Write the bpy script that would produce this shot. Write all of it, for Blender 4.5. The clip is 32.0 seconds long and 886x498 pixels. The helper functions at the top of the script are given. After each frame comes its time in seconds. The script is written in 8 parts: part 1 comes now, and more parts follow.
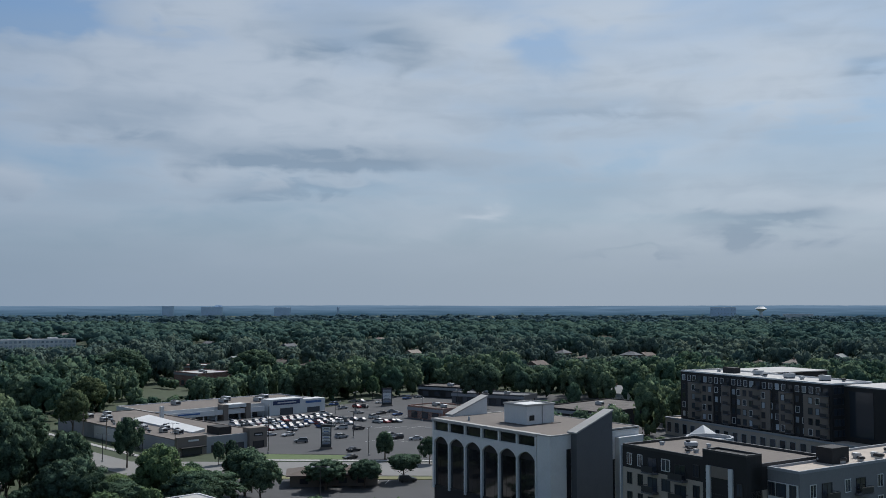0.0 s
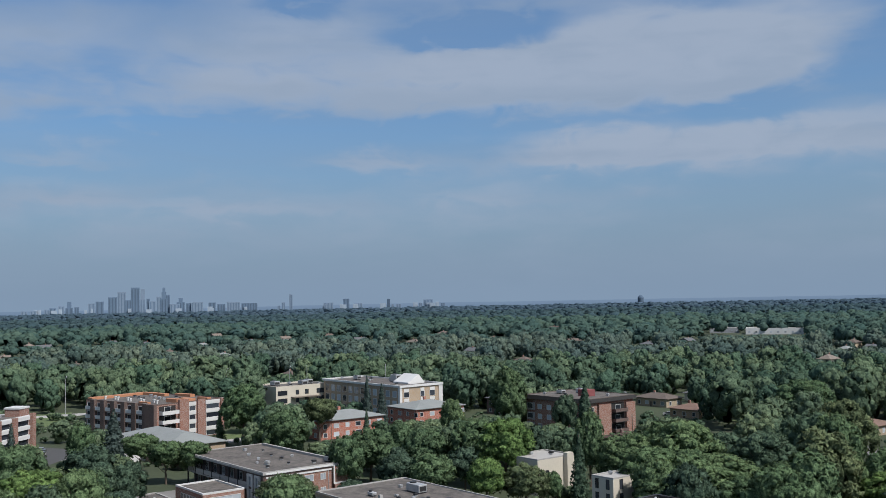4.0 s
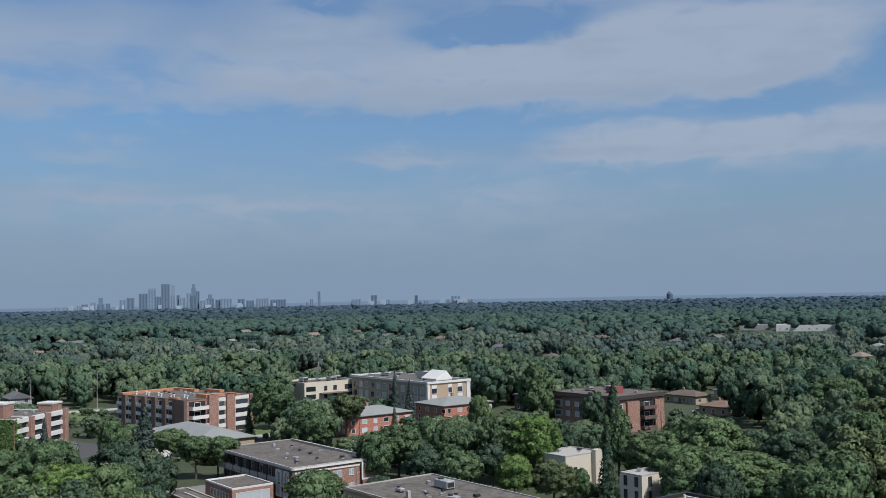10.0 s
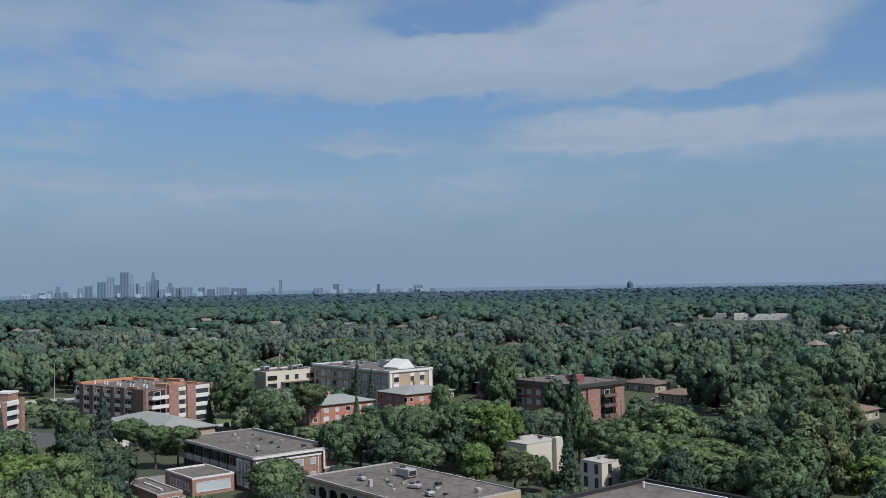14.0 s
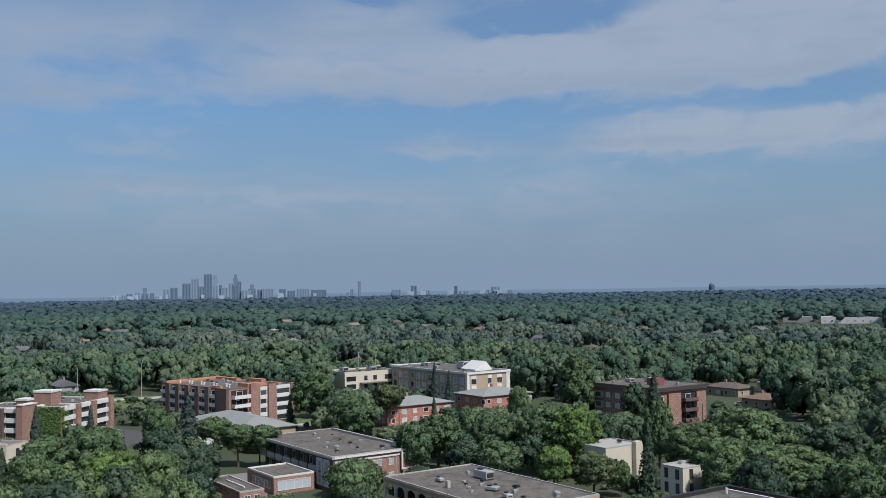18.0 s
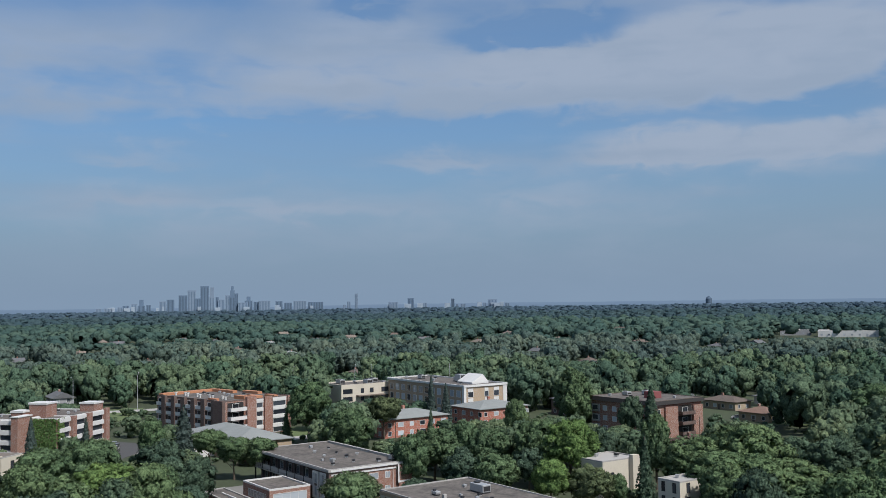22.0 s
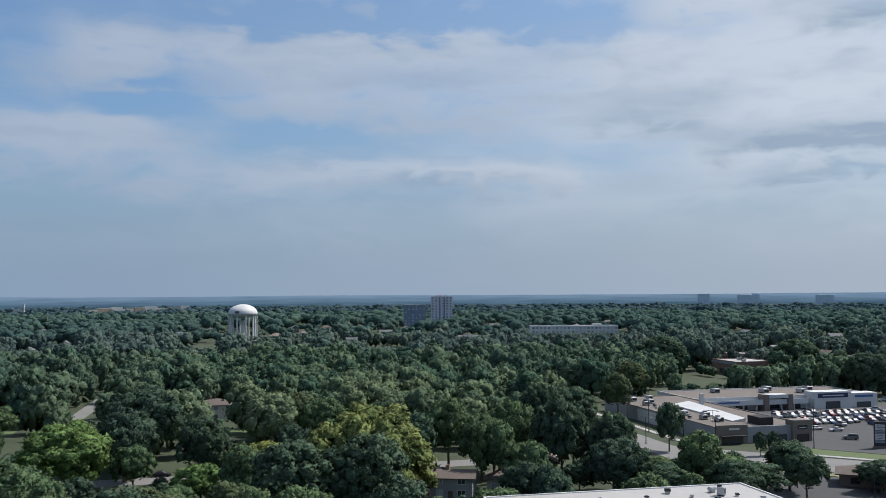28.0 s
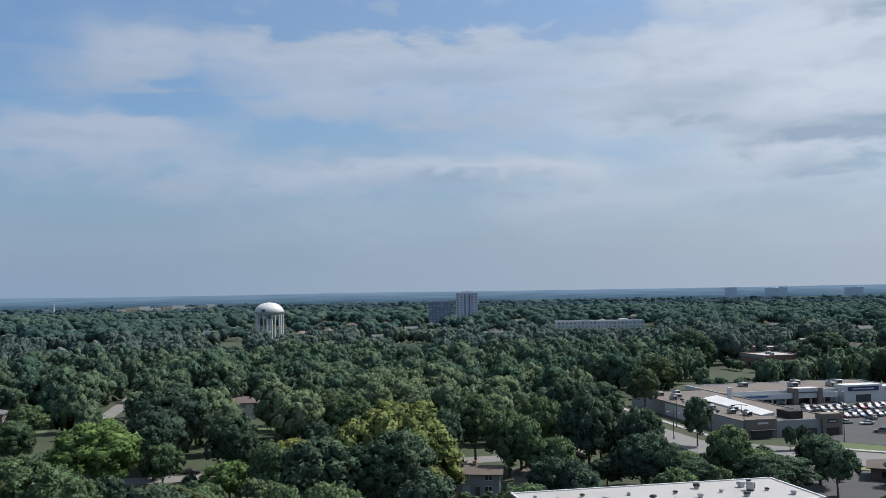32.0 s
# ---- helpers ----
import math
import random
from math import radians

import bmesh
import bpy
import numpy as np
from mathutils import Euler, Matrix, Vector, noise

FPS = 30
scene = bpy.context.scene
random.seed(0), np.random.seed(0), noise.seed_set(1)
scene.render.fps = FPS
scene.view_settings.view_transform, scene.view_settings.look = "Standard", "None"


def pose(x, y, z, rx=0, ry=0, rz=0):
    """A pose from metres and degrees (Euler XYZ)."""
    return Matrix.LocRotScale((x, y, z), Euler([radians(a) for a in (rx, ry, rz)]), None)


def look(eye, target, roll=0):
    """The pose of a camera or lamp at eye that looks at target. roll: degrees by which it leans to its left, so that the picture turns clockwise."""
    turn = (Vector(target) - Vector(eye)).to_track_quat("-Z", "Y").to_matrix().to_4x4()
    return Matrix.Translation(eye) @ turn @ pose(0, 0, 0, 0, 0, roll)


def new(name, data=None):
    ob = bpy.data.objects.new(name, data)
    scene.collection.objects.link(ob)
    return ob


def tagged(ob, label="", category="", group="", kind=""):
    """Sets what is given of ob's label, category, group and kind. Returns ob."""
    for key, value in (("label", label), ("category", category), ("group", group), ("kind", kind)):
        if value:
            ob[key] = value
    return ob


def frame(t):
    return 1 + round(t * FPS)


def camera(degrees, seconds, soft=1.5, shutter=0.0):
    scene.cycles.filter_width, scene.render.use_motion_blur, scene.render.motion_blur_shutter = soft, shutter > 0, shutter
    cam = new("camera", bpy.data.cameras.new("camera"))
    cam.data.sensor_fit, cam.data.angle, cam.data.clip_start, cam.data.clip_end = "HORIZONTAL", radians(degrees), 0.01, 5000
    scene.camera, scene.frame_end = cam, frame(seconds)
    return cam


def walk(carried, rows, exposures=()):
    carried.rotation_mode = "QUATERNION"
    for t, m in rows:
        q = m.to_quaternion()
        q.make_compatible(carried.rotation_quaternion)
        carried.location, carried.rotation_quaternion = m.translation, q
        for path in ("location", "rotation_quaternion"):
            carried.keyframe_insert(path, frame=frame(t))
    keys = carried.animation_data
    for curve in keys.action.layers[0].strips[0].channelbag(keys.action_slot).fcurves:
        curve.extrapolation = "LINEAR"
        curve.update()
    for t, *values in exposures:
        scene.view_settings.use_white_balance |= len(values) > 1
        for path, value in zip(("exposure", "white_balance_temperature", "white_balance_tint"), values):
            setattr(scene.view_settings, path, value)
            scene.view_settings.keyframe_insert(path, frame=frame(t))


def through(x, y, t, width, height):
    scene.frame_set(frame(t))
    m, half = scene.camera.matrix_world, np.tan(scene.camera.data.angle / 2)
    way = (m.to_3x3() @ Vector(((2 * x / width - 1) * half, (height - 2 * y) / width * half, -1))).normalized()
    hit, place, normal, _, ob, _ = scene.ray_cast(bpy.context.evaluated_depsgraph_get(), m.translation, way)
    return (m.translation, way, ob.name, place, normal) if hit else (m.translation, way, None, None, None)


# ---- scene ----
# ---- camera, light ----
EYE = 45.0
PATH = [
    (0, 93.249, 0.004, -0.000),
    (0.5, 92.273, 0.933, 18.448),
    (1, 91.819, 1.170, 34.132),
    (1.5, 91.665, 1.253, 52.254),
    (2, 92.720, 0.909, 66.825),
    (2.5, 92.657, 0.248, 77.215),
    (2.6, 92.704, 0.069, 79.064),
    (3, 92.835, -0.197, 85.405),
    (3.5, 92.868, -0.041, 90.847),
    (4, 93.086, 1.145, 97.514),
    (4.5, 93.472, 1.275, 98.355),
    (6.5, 92.798, 0.530, 102.921),
    (7, 92.729, 0.797, 102.917),
    (7.5, 92.819, 1.114, 102.589),
    (8, 92.914, 1.271, 101.972),
    (8.5, 92.957, 1.275, 100.736),
    (9, 92.849, 1.210, 99.944),
    (9.5, 92.870, 1.162, 99.376),
    (10, 92.909, 1.114, 99.155),
    (10.5, 92.870, 1.100, 98.767),
    (11, 92.709, 1.078, 98.444),
    (11.5, 92.488, 0.987, 97.874),
    (12, 92.324, 0.822, 97.420),
    (12.5, 92.249, 0.871, 97.096),
    (13, 92.272, 0.979, 96.923),
    (13.5, 92.184, 1.088, 96.862),
    (14, 92.206, 1.030, 96.917),
    (14.5, 92.272, 0.979, 96.991),
    (16.5, 92.466, 0.858, 97.135),
    (17, 92.471, 0.829, 97.055),
    (17.5, 92.351, 0.881, 97.192),
    (18, 92.396, 0.950, 101.515),
    (18.5, 92.584, 0.721, 103.255),
    (19, 92.731, 0.453, 103.551),
    (19.5, 92.843, 0.402, 103.648),
    (20, 92.968, 0.571, 103.567),
    (20.5, 92.957, 0.825, 102.757),
    (21, 93.093, 0.810, 102.142),
    (21.5, 93.187, 0.789, 101.719),
    (22, 93.140, 0.812, 101.335),
    (22.5, 92.985, 1.041, 101.030),
    (23, 92.928, 1.279, 100.951),
    (23.5, 92.851, 1.574, 100.802),
    (24, 92.889, 1.773, 99.313),
    (24.5, 92.680, 2.050, 88.938),
    (25, 92.576, 2.059, 75.352),
    (25.5, 92.461, 1.782, 63.635),
    (26, 92.385, 1.655, 52.999),
    (26.5, 92.394, 1.225, 45.121),
    (28.5, 92.715, 0.274, 27.695),
    (29, 92.783, 0.253, 25.431),
    (29.5, 92.781, 0.376, 25.834),
    (30, 92.792, 0.516, 26.798),
    (30.5, 92.531, 0.444, 29.544),
    (31, 92.441, 0.428, 30.463),
    (31.5, 92.447, 0.657, 31.131),
    (32, 92.424, 0.963, 32.552),
]
cam = camera(49.43, 32.0, soft=0.6)
walk(cam, [(t, pose(0, 0, EYE, rx, ry, rz)) for t, rx, ry, rz in PATH],
     exposures=[(0.0, -0.27, 6150, 11), (0.5, -0.13, 6200, 12), (1.0, 0.05, 6300, 13), (2.0, 0.16, 6350, 13), (3.0, 0.0, 6350, 13), (4.0, -0.07, 6350, 13), (24.0, -0.07, 6350, 13), (25.0, 0.05, 6400, 13),
                (26.0, 0.30, 6450, 12), (27.5, 0.14, 6400, 13), (29.0, -0.01, 6350, 13), (30.5, 0.04, 6350, 13), (32.0, 0.1, 6400, 13)])

SUN_AZ, SUN_EL = -35.0, 52.0          # the sun's bearing (left of +y) and height
GLARE = -24.0                         # where thin cloud is brightest


def bearing(az, d):
    """A place by its bearing from the tower, in degrees left of +y, and its distance."""
    return -math.sin(radians(az)) * d, math.cos(radians(az)) * d


sun = new("sun", bpy.data.lights.new("sun", "SUN"))
sun.data.energy, sun.data.angle, sun.data.color = 5.0, radians(0.6), (1.0, 0.965, 0.90)
sx, sy = bearing(SUN_AZ, math.cos(radians(SUN_EL)))
sun.matrix_world = look((0, 0, 0), (-sx, -sy, -math.sin(radians(SUN_EL))))


class Nodes:
    """A short way to write node trees."""

    def __init__(self, tree):
        self.tree = tree
        tree.nodes.clear()

    def add(self, kind, *links, **props):
        n = self.tree.nodes.new(kind)
        for k, v in props.items():
            setattr(n, k, v)
        for i, v in enumerate(links):
            if v is not None:
                self.put(n.inputs[i], v)
        return n

    def put(self, socket, v):
        if isinstance(v, bpy.types.NodeSocket):
            self.tree.links.new(v, socket)
        else:
            socket.default_value = v

    def m(self, op, a, b=None, c=None, clamp=False):
        n = self.add("ShaderNodeMath", a, b, c, operation=op, use_clamp=clamp)
        return n.outputs[0]

    def ramp(self, v, a, b, lo=0.0, hi=1.0, smooth=True):
        n = self.add("ShaderNodeMapRange", v, a, b, lo, hi)
        n.interpolation_type = "SMOOTHSTEP" if smooth else "LINEAR"
        return n.outputs[0]

    def mix(self, f, a, b, how="MIX"):
        n = self.tree.nodes.new("ShaderNodeMix")
        n.data_type, n.blend_type, n.clamp_factor = "RGBA", how, True
        self.put(n.inputs[0], f)
        self.put(n.inputs[6], a if isinstance(a, bpy.types.NodeSocket) else (*a, 1))
        self.put(n.inputs[7], b if isinstance(b, bpy.types.NodeSocket) else (*b, 1))
        return n.outputs[2]

    def noise(self, vec, scale, detail=3.0, rough=0.55, distort=0.0):
        n = self.tree.nodes.new("ShaderNodeTexNoise")
        self.put(n.inputs["Vector"], vec)
        n.inputs["Scale"].default_value, n.inputs["Detail"].default_value = scale, detail
        n.inputs["Roughness"].default_value, n.inputs["Distortion"].default_value = rough, distort
        return n.outputs["Fac"]


# sky: clear blue above, haze towards the horizon, soft stratus in long banks
world = bpy.data.worlds.new("sky")
scene.world = world
world.use_nodes = True
N = Nodes(world.node_tree)
way_ = N.add("ShaderNodeTexCoord").outputs["Generated"]
sky = N.add("ShaderNodeTexSky", way_, sky_type="NISHITA", sun_disc=False)
sky.sun_elevation, sky.sun_rotation = radians(SUN_EL), radians(-SUN_AZ)
sky.air_density, sky.dust_density, sky.ozone_density = 1.0, 2.0, 1.5
xyz = N.add("ShaderNodeSeparateXYZ", way_).outputs
az = N.m("DEGREES", N.m("ARCTAN2", N.m("MULTIPLY", xyz[0], -1.0), xyz[1]))
el = N.m("DEGREES", N.m("ARCSINE", xyz[2]))
plane = N.add("ShaderNodeCombineXYZ", N.m("MULTIPLY", az, 0.09), N.m("MULTIPLY", el, 0.30), 0.0).outputs[0]
puff = N.noise(plane, 1.0, 5.0, 0.45, 0.35)
fine = N.noise(N.add("ShaderNodeCombineXYZ", N.m("MULTIPLY", az, 0.15), N.m("MULTIPLY", el, 0.34), 1.9).outputs[0], 2.2, 5.0, 0.48, 0.5)
streak = N.noise(N.add("ShaderNodeCombineXYZ", N.m("MULTIPLY", az, 0.045), N.m("MULTIPLY", el, 0.42), 3.7).outputs[0], 1.3, 5.0, 0.5, 0.4)
# cloud banks, open gaps between them, dull undersides: bearing, height, half width, half height, weight
CITY_BANKS = [
    (119.9, 13.9, 10.0, 2.69, 0.4),
    (105.2, 14.0, 7.7, 2.52, 0.55),
    (94.4, 13.2, 5.3, 1.35, 0.5),
    (82.2, 13.6, 7.8, 2.52, 0.7),
    (83.6, 8.6, 8.2, 1.21, 0.6),
    (89.6, 8.2, 4.2, 0.74, 0.35),
    (101.2, 8.2, 3.4, 0.61, 0.5),
    (118.7, 8.5, 2.8, 0.54, 0.45),
    (110.7, 5.6, 5.9, 0.54, 0.35),
    (119.3, 6.5, 3.7, 0.54, 0.35),
    (95.9, 6.1, 3.3, 0.54, 0.28),
    (85.4, 13.9, 10.7, 2.42, 0.75),
    (95.5, 13.5, 5.9, 1.68, 0.35),
    (87.2, 8.8, 4.5, 0.81, 0.5),
    (72.5, 8.9, 8.7, 1.28, 0.45),
]
SHOP_BANKS = [
    (67.1, 15.5, 2.5, 0.87, 0.28),
    (59.7, 8.2, 9.4, 1.41, 0.45),
    (53.2, 9.1, 4.1, 0.87, 0.5),
    (50.7, 13.2, 3.1, 2.02, 0.5),
    (34.3, 12.4, 11.8, 2.09, 0.6),
    (32.9, 14.4, 6.0, 0.74, 0.45),
    (45.4, 14.4, 6.8, 1.35, 0.5),
    (47.1, 8.6, 5.5, 1.35, 0.6),
    (35.6, 6.9, 12.4, 0.94, 0.55),
    (26.9, 6.8, 3.4, 0.67, 0.4),
    (11.5, 11.7, 12.7, 4.37, 0.6),
    (13.7, 16.1, 6.5, 1.68, 0.5),
    (14.4, 10.0, 13.3, 5.05, 0.3),
    (-1.2, 16.0, 5.0, 2.02, 0.5),
    (-15.5, 13.1, 10.3, 2.69, 0.5),
    (-2.2, 5.1, 1.5, 0.44, 0.45),
    (-17.5, 5.2, 9.2, 2.35, 0.38),
    (-10.0, 16.6, 3.6, 1.35, 0.35),
]
GAPS = [
    (94.3, 16.1, 4.0, 0.81, -0.8),
    (106.5, 17.2, 2.3, 0.47, -0.6),
    (101.2, 10.1, 11.1, 0.87, -0.55),
    (79.1, 10.3, 3.2, 0.81, -0.5),
    (112.0, 9.7, 7.8, 0.67, -0.4),
    (96.7, 15.6, 3.2, 0.61, -0.5),
    (70.9, 13.4, 3.7, 3.03, -0.45),
    (48.6, 11.1, 3.1, 1.21, -0.8),
    (37.2, 15.9, 8.4, 0.74, -0.9),
    (24.1, 15.5, 4.4, 0.61, -0.5),
    (38.8, 9.3, 6.1, 0.87, -0.4),
    (19.8, 7.5, 3.3, 1.68, -0.3),
    (22.5, 15.9, 3.2, 1.01, -0.6),
    (15.4, 15.0, 3.4, 0.74, -0.5),
    (-6.3, 14.6, 2.0, 1.21, -0.8),
    (-7.3, 6.8, 5.0, 1.21, -0.45),
    (-21.5, 9.6, 3.5, 0.87, -0.4),
]
SHADES = [
    (31.6, 12.4, 5.7, 0.81, 0.45),
    (32.3, 6.3, 6.6, 0.5, 0.75),
    (18.8, 11.1, 3.3, 0.61, 0.4),
    (5.6, 15.4, 4.3, 1.28, 0.95),
    (8.9, 8.5, 9.5, 0.81, 0.85),
    (7.2, 6.6, 5.6, 0.47, 0.9),
    (19.4, 10.0, 3.9, 0.74, 0.5),
    (-18.4, 4.5, 3.8, 0.74, 1.0),
    (-24.3, 12.7, 1.4, 0.74, 0.8),
    (-10.5, 3.1, 2.9, 0.2, 0.5),
    (-8.0, 11.5, 5.3, 0.54, 0.3),
    (90.9, 11.9, 7.8, 0.47, 0.3),
    (71.2, 7.1, 10.0, 0.4, 0.25),
]


az_w = N.m("ADD", az, N.m("MULTIPLY", N.m("SUBTRACT", puff, 0.5), 7.0))
el_w = N.m("ADD", el, N.m("ADD", N.m("MULTIPLY", N.m("SUBTRACT", fine, 0.5), 3.0), N.m("MULTIPLY", N.m("SUBTRACT", streak, 0.5), 2.0)))


def drawn(spots):
    total = 0.0
    for a, e, wa, we, k in spots:
        q = N.m("ADD", N.m("POWER", N.m("ABSOLUTE", N.m("DIVIDE", N.m("SUBTRACT", az_w, a), wa)), 2.6),
                N.m("POWER", N.m("ABSOLUTE", N.m("DIVIDE", N.m("SUBTRACT", el_w, e), we)), 2.2))
        total = N.m("ADD", N.m("MULTIPLY", N.m("EXPONENT", N.m("MULTIPLY", q, -1.0)), k), total)
    return total


away = N.ramp(el, 17.0, 26.0)                     # past the view the banks go on at random
field = N.m("ADD", N.m("ADD", N.m("ADD", drawn(CITY_BANKS), drawn(SHOP_BANKS)), drawn(GAPS)), N.m("MULTIPLY", away, 0.3))
rough_edge = N.m("ADD", N.m("MULTIPLY", N.m("SUBTRACT", puff, 0.5), 1.25), N.m("MULTIPLY", N.m("SUBTRACT", fine, 0.5), 0.6))
rough_edge = N.m("ADD", rough_edge, N.m("MULTIPLY", N.m("SUBTRACT", streak, 0.5), 0.5))
sunward = N.ramp(N.m("ABSOLUTE", N.m("SUBTRACT", az, GLARE)), 88.0, 8.0)
dens = N.ramp(N.m("ADD", N.m("ADD", field, N.m("MULTIPLY", sunward, 0.16)), rough_edge), -0.22, 0.80)
low = N.ramp(el, 12.0, -0.5, 0.0, 1.0)
clear = N.mix(1.0, sky.outputs[0], (0.070, 0.100, 0.122), "MULTIPLY")
clear = N.mix(N.m("ADD", N.m("MULTIPLY", sunward, 0.36), N.m("MULTIPLY", streak, 0.5)), clear, N.mix(sunward, (0.245, 0.335, 0.450), (0.455, 0.525, 0.585)))
clear = N.mix(N.m("MULTIPLY", low, 0.94), clear, N.mix(sunward, (0.240, 0.335, 0.450), (0.395, 0.462, 0.530)))
soft = N.noise(N.add("ShaderNodeCombineXYZ", N.m("MULTIPLY", az, 0.10), N.m("MULTIPLY", el, 0.36), 7.3).outputs[0], 1.6, 3.0, 0.42, 0.7)
broken = N.ramp(soft, 0.30, 0.68)
shade = N.m("ADD", N.m("MULTIPLY", drawn(SHADES), N.m("ADD", N.m("MULTIPLY", broken, 0.75), 0.55)), N.m("MULTIPLY", N.ramp(N.m("ADD", N.m("MULTIPLY", fine, 0.5), N.m("MULTIPLY", streak, 0.7)), 0.5, 0.8), 0.45), clamp=True)
lit = N.mix(sunward, (0.370, 0.445, 0.545), (0.63, 0.695, 0.75))
dull = N.mix(sunward, (0.255, 0.345, 0.455), (0.27, 0.36, 0.455))
cloud = N.mix(N.m("MULTIPLY", shade, 0.9), lit, dull)
cloud = N.mix(N.ramp(el, 5.5, 0.5), cloud, N.mix(sunward, (0.245, 0.340, 0.45), (0.40, 0.468, 0.535)))
colour = N.mix(N.m("MULTIPLY", dens, 0.90), clear, cloud)
N.add("ShaderNodeOutputWorld", N.add("ShaderNodeBackground", colour, 1.0).outputs[0])


# ---- materials ----
def material(name):
    mat = bpy.data.materials.new(name)
    mat.use_nodes = True
    return mat, Nodes(mat.node_tree)


def place(n):
    return n.add("ShaderNodeNewGeometry").outputs["Position"]


def surface(name, col, rough=0.8, grain=(3.0, 0.25), stain=(0.12, 0.3), bump=0.02, metal=0.0, dark=None, vary=0.0):
    """Paint, stone, roofing: grain and stains at two sizes (scale, strength)."""
    mat, n = material(name)
    p = place(n)
    dark = dark or tuple(c * 0.55 for c in col)
    c = n.mix(n.m("MULTIPLY", n.ramp(n.noise(p, grain[0], 4.0, 0.6), 0.35, 0.75), grain[1]), col, dark)
    c = n.mix(n.m("MULTIPLY", n.ramp(n.noise(p, stain[0], 5.0, 0.65, 0.6), 0.42, 0.72), stain[1]), c, dark)
    if vary:
        r = n.add("ShaderNodeObjectInfo").outputs["Random"]
        c = n.mix(n.m("MULTIPLY", r, vary), c, dark)
    b = n.add("ShaderNodeBsdfPrincipled", c)
    b.inputs["Roughness"].default_value, b.inputs["Metallic"].default_value = rough, metal
    if bump:
        h = n.add("ShaderNodeBump")
        h.inputs["Strength"].default_value, h.inputs["Distance"].default_value = 0.5, bump
        n.put(h.inputs["Height"], n.noise(p, grain[0] * 2, 4.0, 0.6))
        n.put(b.inputs["Normal"], h.outputs[0])
    n.add("ShaderNodeOutputMaterial", b.outputs[0])
    return mat


def brickwork(name, col, dark, mortar=(0.34, 0.31, 0.28), course=0.075):
    """Brick in courses: the faces stand too far off to lay brick by brick."""
    mat, n = material(name)
    p = n.add("ShaderNodeTexCoord").outputs["Object"]
    s = n.add("ShaderNodeSeparateXYZ", p).outputs
    v = n.add("ShaderNodeCombineXYZ", n.m("ADD", s[0], s[1]), s[2], 0.0).outputs[0]
    t = n.tree.nodes.new("ShaderNodeTexBrick")
    n.put(t.inputs["Vector"], v)
    t.inputs["Color1"].default_value, t.inputs["Color2"].default_value = (*col, 1), (*dark, 1)
    t.inputs["Mortar"].default_value = (*mortar, 1)
    t.inputs["Scale"].default_value, t.inputs["Mortar Size"].default_value = 1.0, 0.008
    t.inputs["Brick Width"].default_value, t.inputs["Row Height"].default_value = 0.22, course
    c = n.mix(n.m("MULTIPLY", n.ramp(n.noise(p, 0.35, 5.0, 0.6, 0.5), 0.4, 0.75), 0.45), t.outputs[0], dark)
    b = n.add("ShaderNodeBsdfPrincipled", c)
    b.inputs["Roughness"].default_value = 0.85
    n.add("ShaderNodeOutputMaterial", b.outputs[0])
    return mat


def leaves(name, a, b, c, through=0.10, wide=0.02, own_tuft=0.62, leaf=2.2, glow=(1.2, 1.15, 0.6)):
    """Foliage: each tree's own tint, broad patches, and each billow a little different."""
    mat, n = material(name)
    tint = n.add("ShaderNodeAttribute", attribute_name="tint").outputs["Fac"]
    shade = n.add("ShaderNodeAttribute", attribute_name="shade").outputs["Fac"]
    billow = n.add("ShaderNodeAttribute", attribute_name="billow").outputs["Vector"]
    billow = n.add("ShaderNodeVectorTransform", billow, vector_type="NORMAL", convert_from="OBJECT", convert_to="WORLD").outputs[0]
    own = n.add("ShaderNodeObjectInfo").outputs["Random"]
    geo = n.add("ShaderNodeNewGeometry")
    f = n.m("ADD", n.m("MULTIPLY", tint, 0.75), n.m("MULTIPLY", own, 0.35))
    col = n.mix(n.ramp(f, 0.1, 0.9, smooth=False), a, b)
    col = n.mix(n.m("MULTIPLY", n.ramp(n.noise(geo.outputs["Position"], wide, 3.0), 0.4, 0.7), 0.5), col, c)
    # billows differ in tone; the inner crown, at 0, has its shade painted in
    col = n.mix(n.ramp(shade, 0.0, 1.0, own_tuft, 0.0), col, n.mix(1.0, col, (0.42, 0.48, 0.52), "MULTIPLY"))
    # gaps between leaf sprays painted dark where the bump below dips
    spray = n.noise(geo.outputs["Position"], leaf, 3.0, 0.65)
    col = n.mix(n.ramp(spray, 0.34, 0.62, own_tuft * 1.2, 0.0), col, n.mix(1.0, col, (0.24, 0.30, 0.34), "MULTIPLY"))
    h = n.add("ShaderNodeBump")
    h.inputs["Strength"].default_value, h.inputs["Distance"].default_value = 0.9, 0.6 / leaf
    n.put(h.inputs["Height"], spray)
    n.put(h.inputs["Normal"], billow)
    d = n.add("ShaderNodeBsdfDiffuse", col)
    n.put(d.inputs["Normal"], h.outputs[0])
    t = n.add("ShaderNodeBsdfTranslucent", n.mix(1.0, col, glow, "MULTIPLY"))
    n.put(t.inputs["Normal"], h.outputs[0])
    mx = n.add("ShaderNodeMixShader", through, d.outputs[0], t.outputs[0])
    n.add("ShaderNodeOutputMaterial", mx.outputs[0])
    return mat


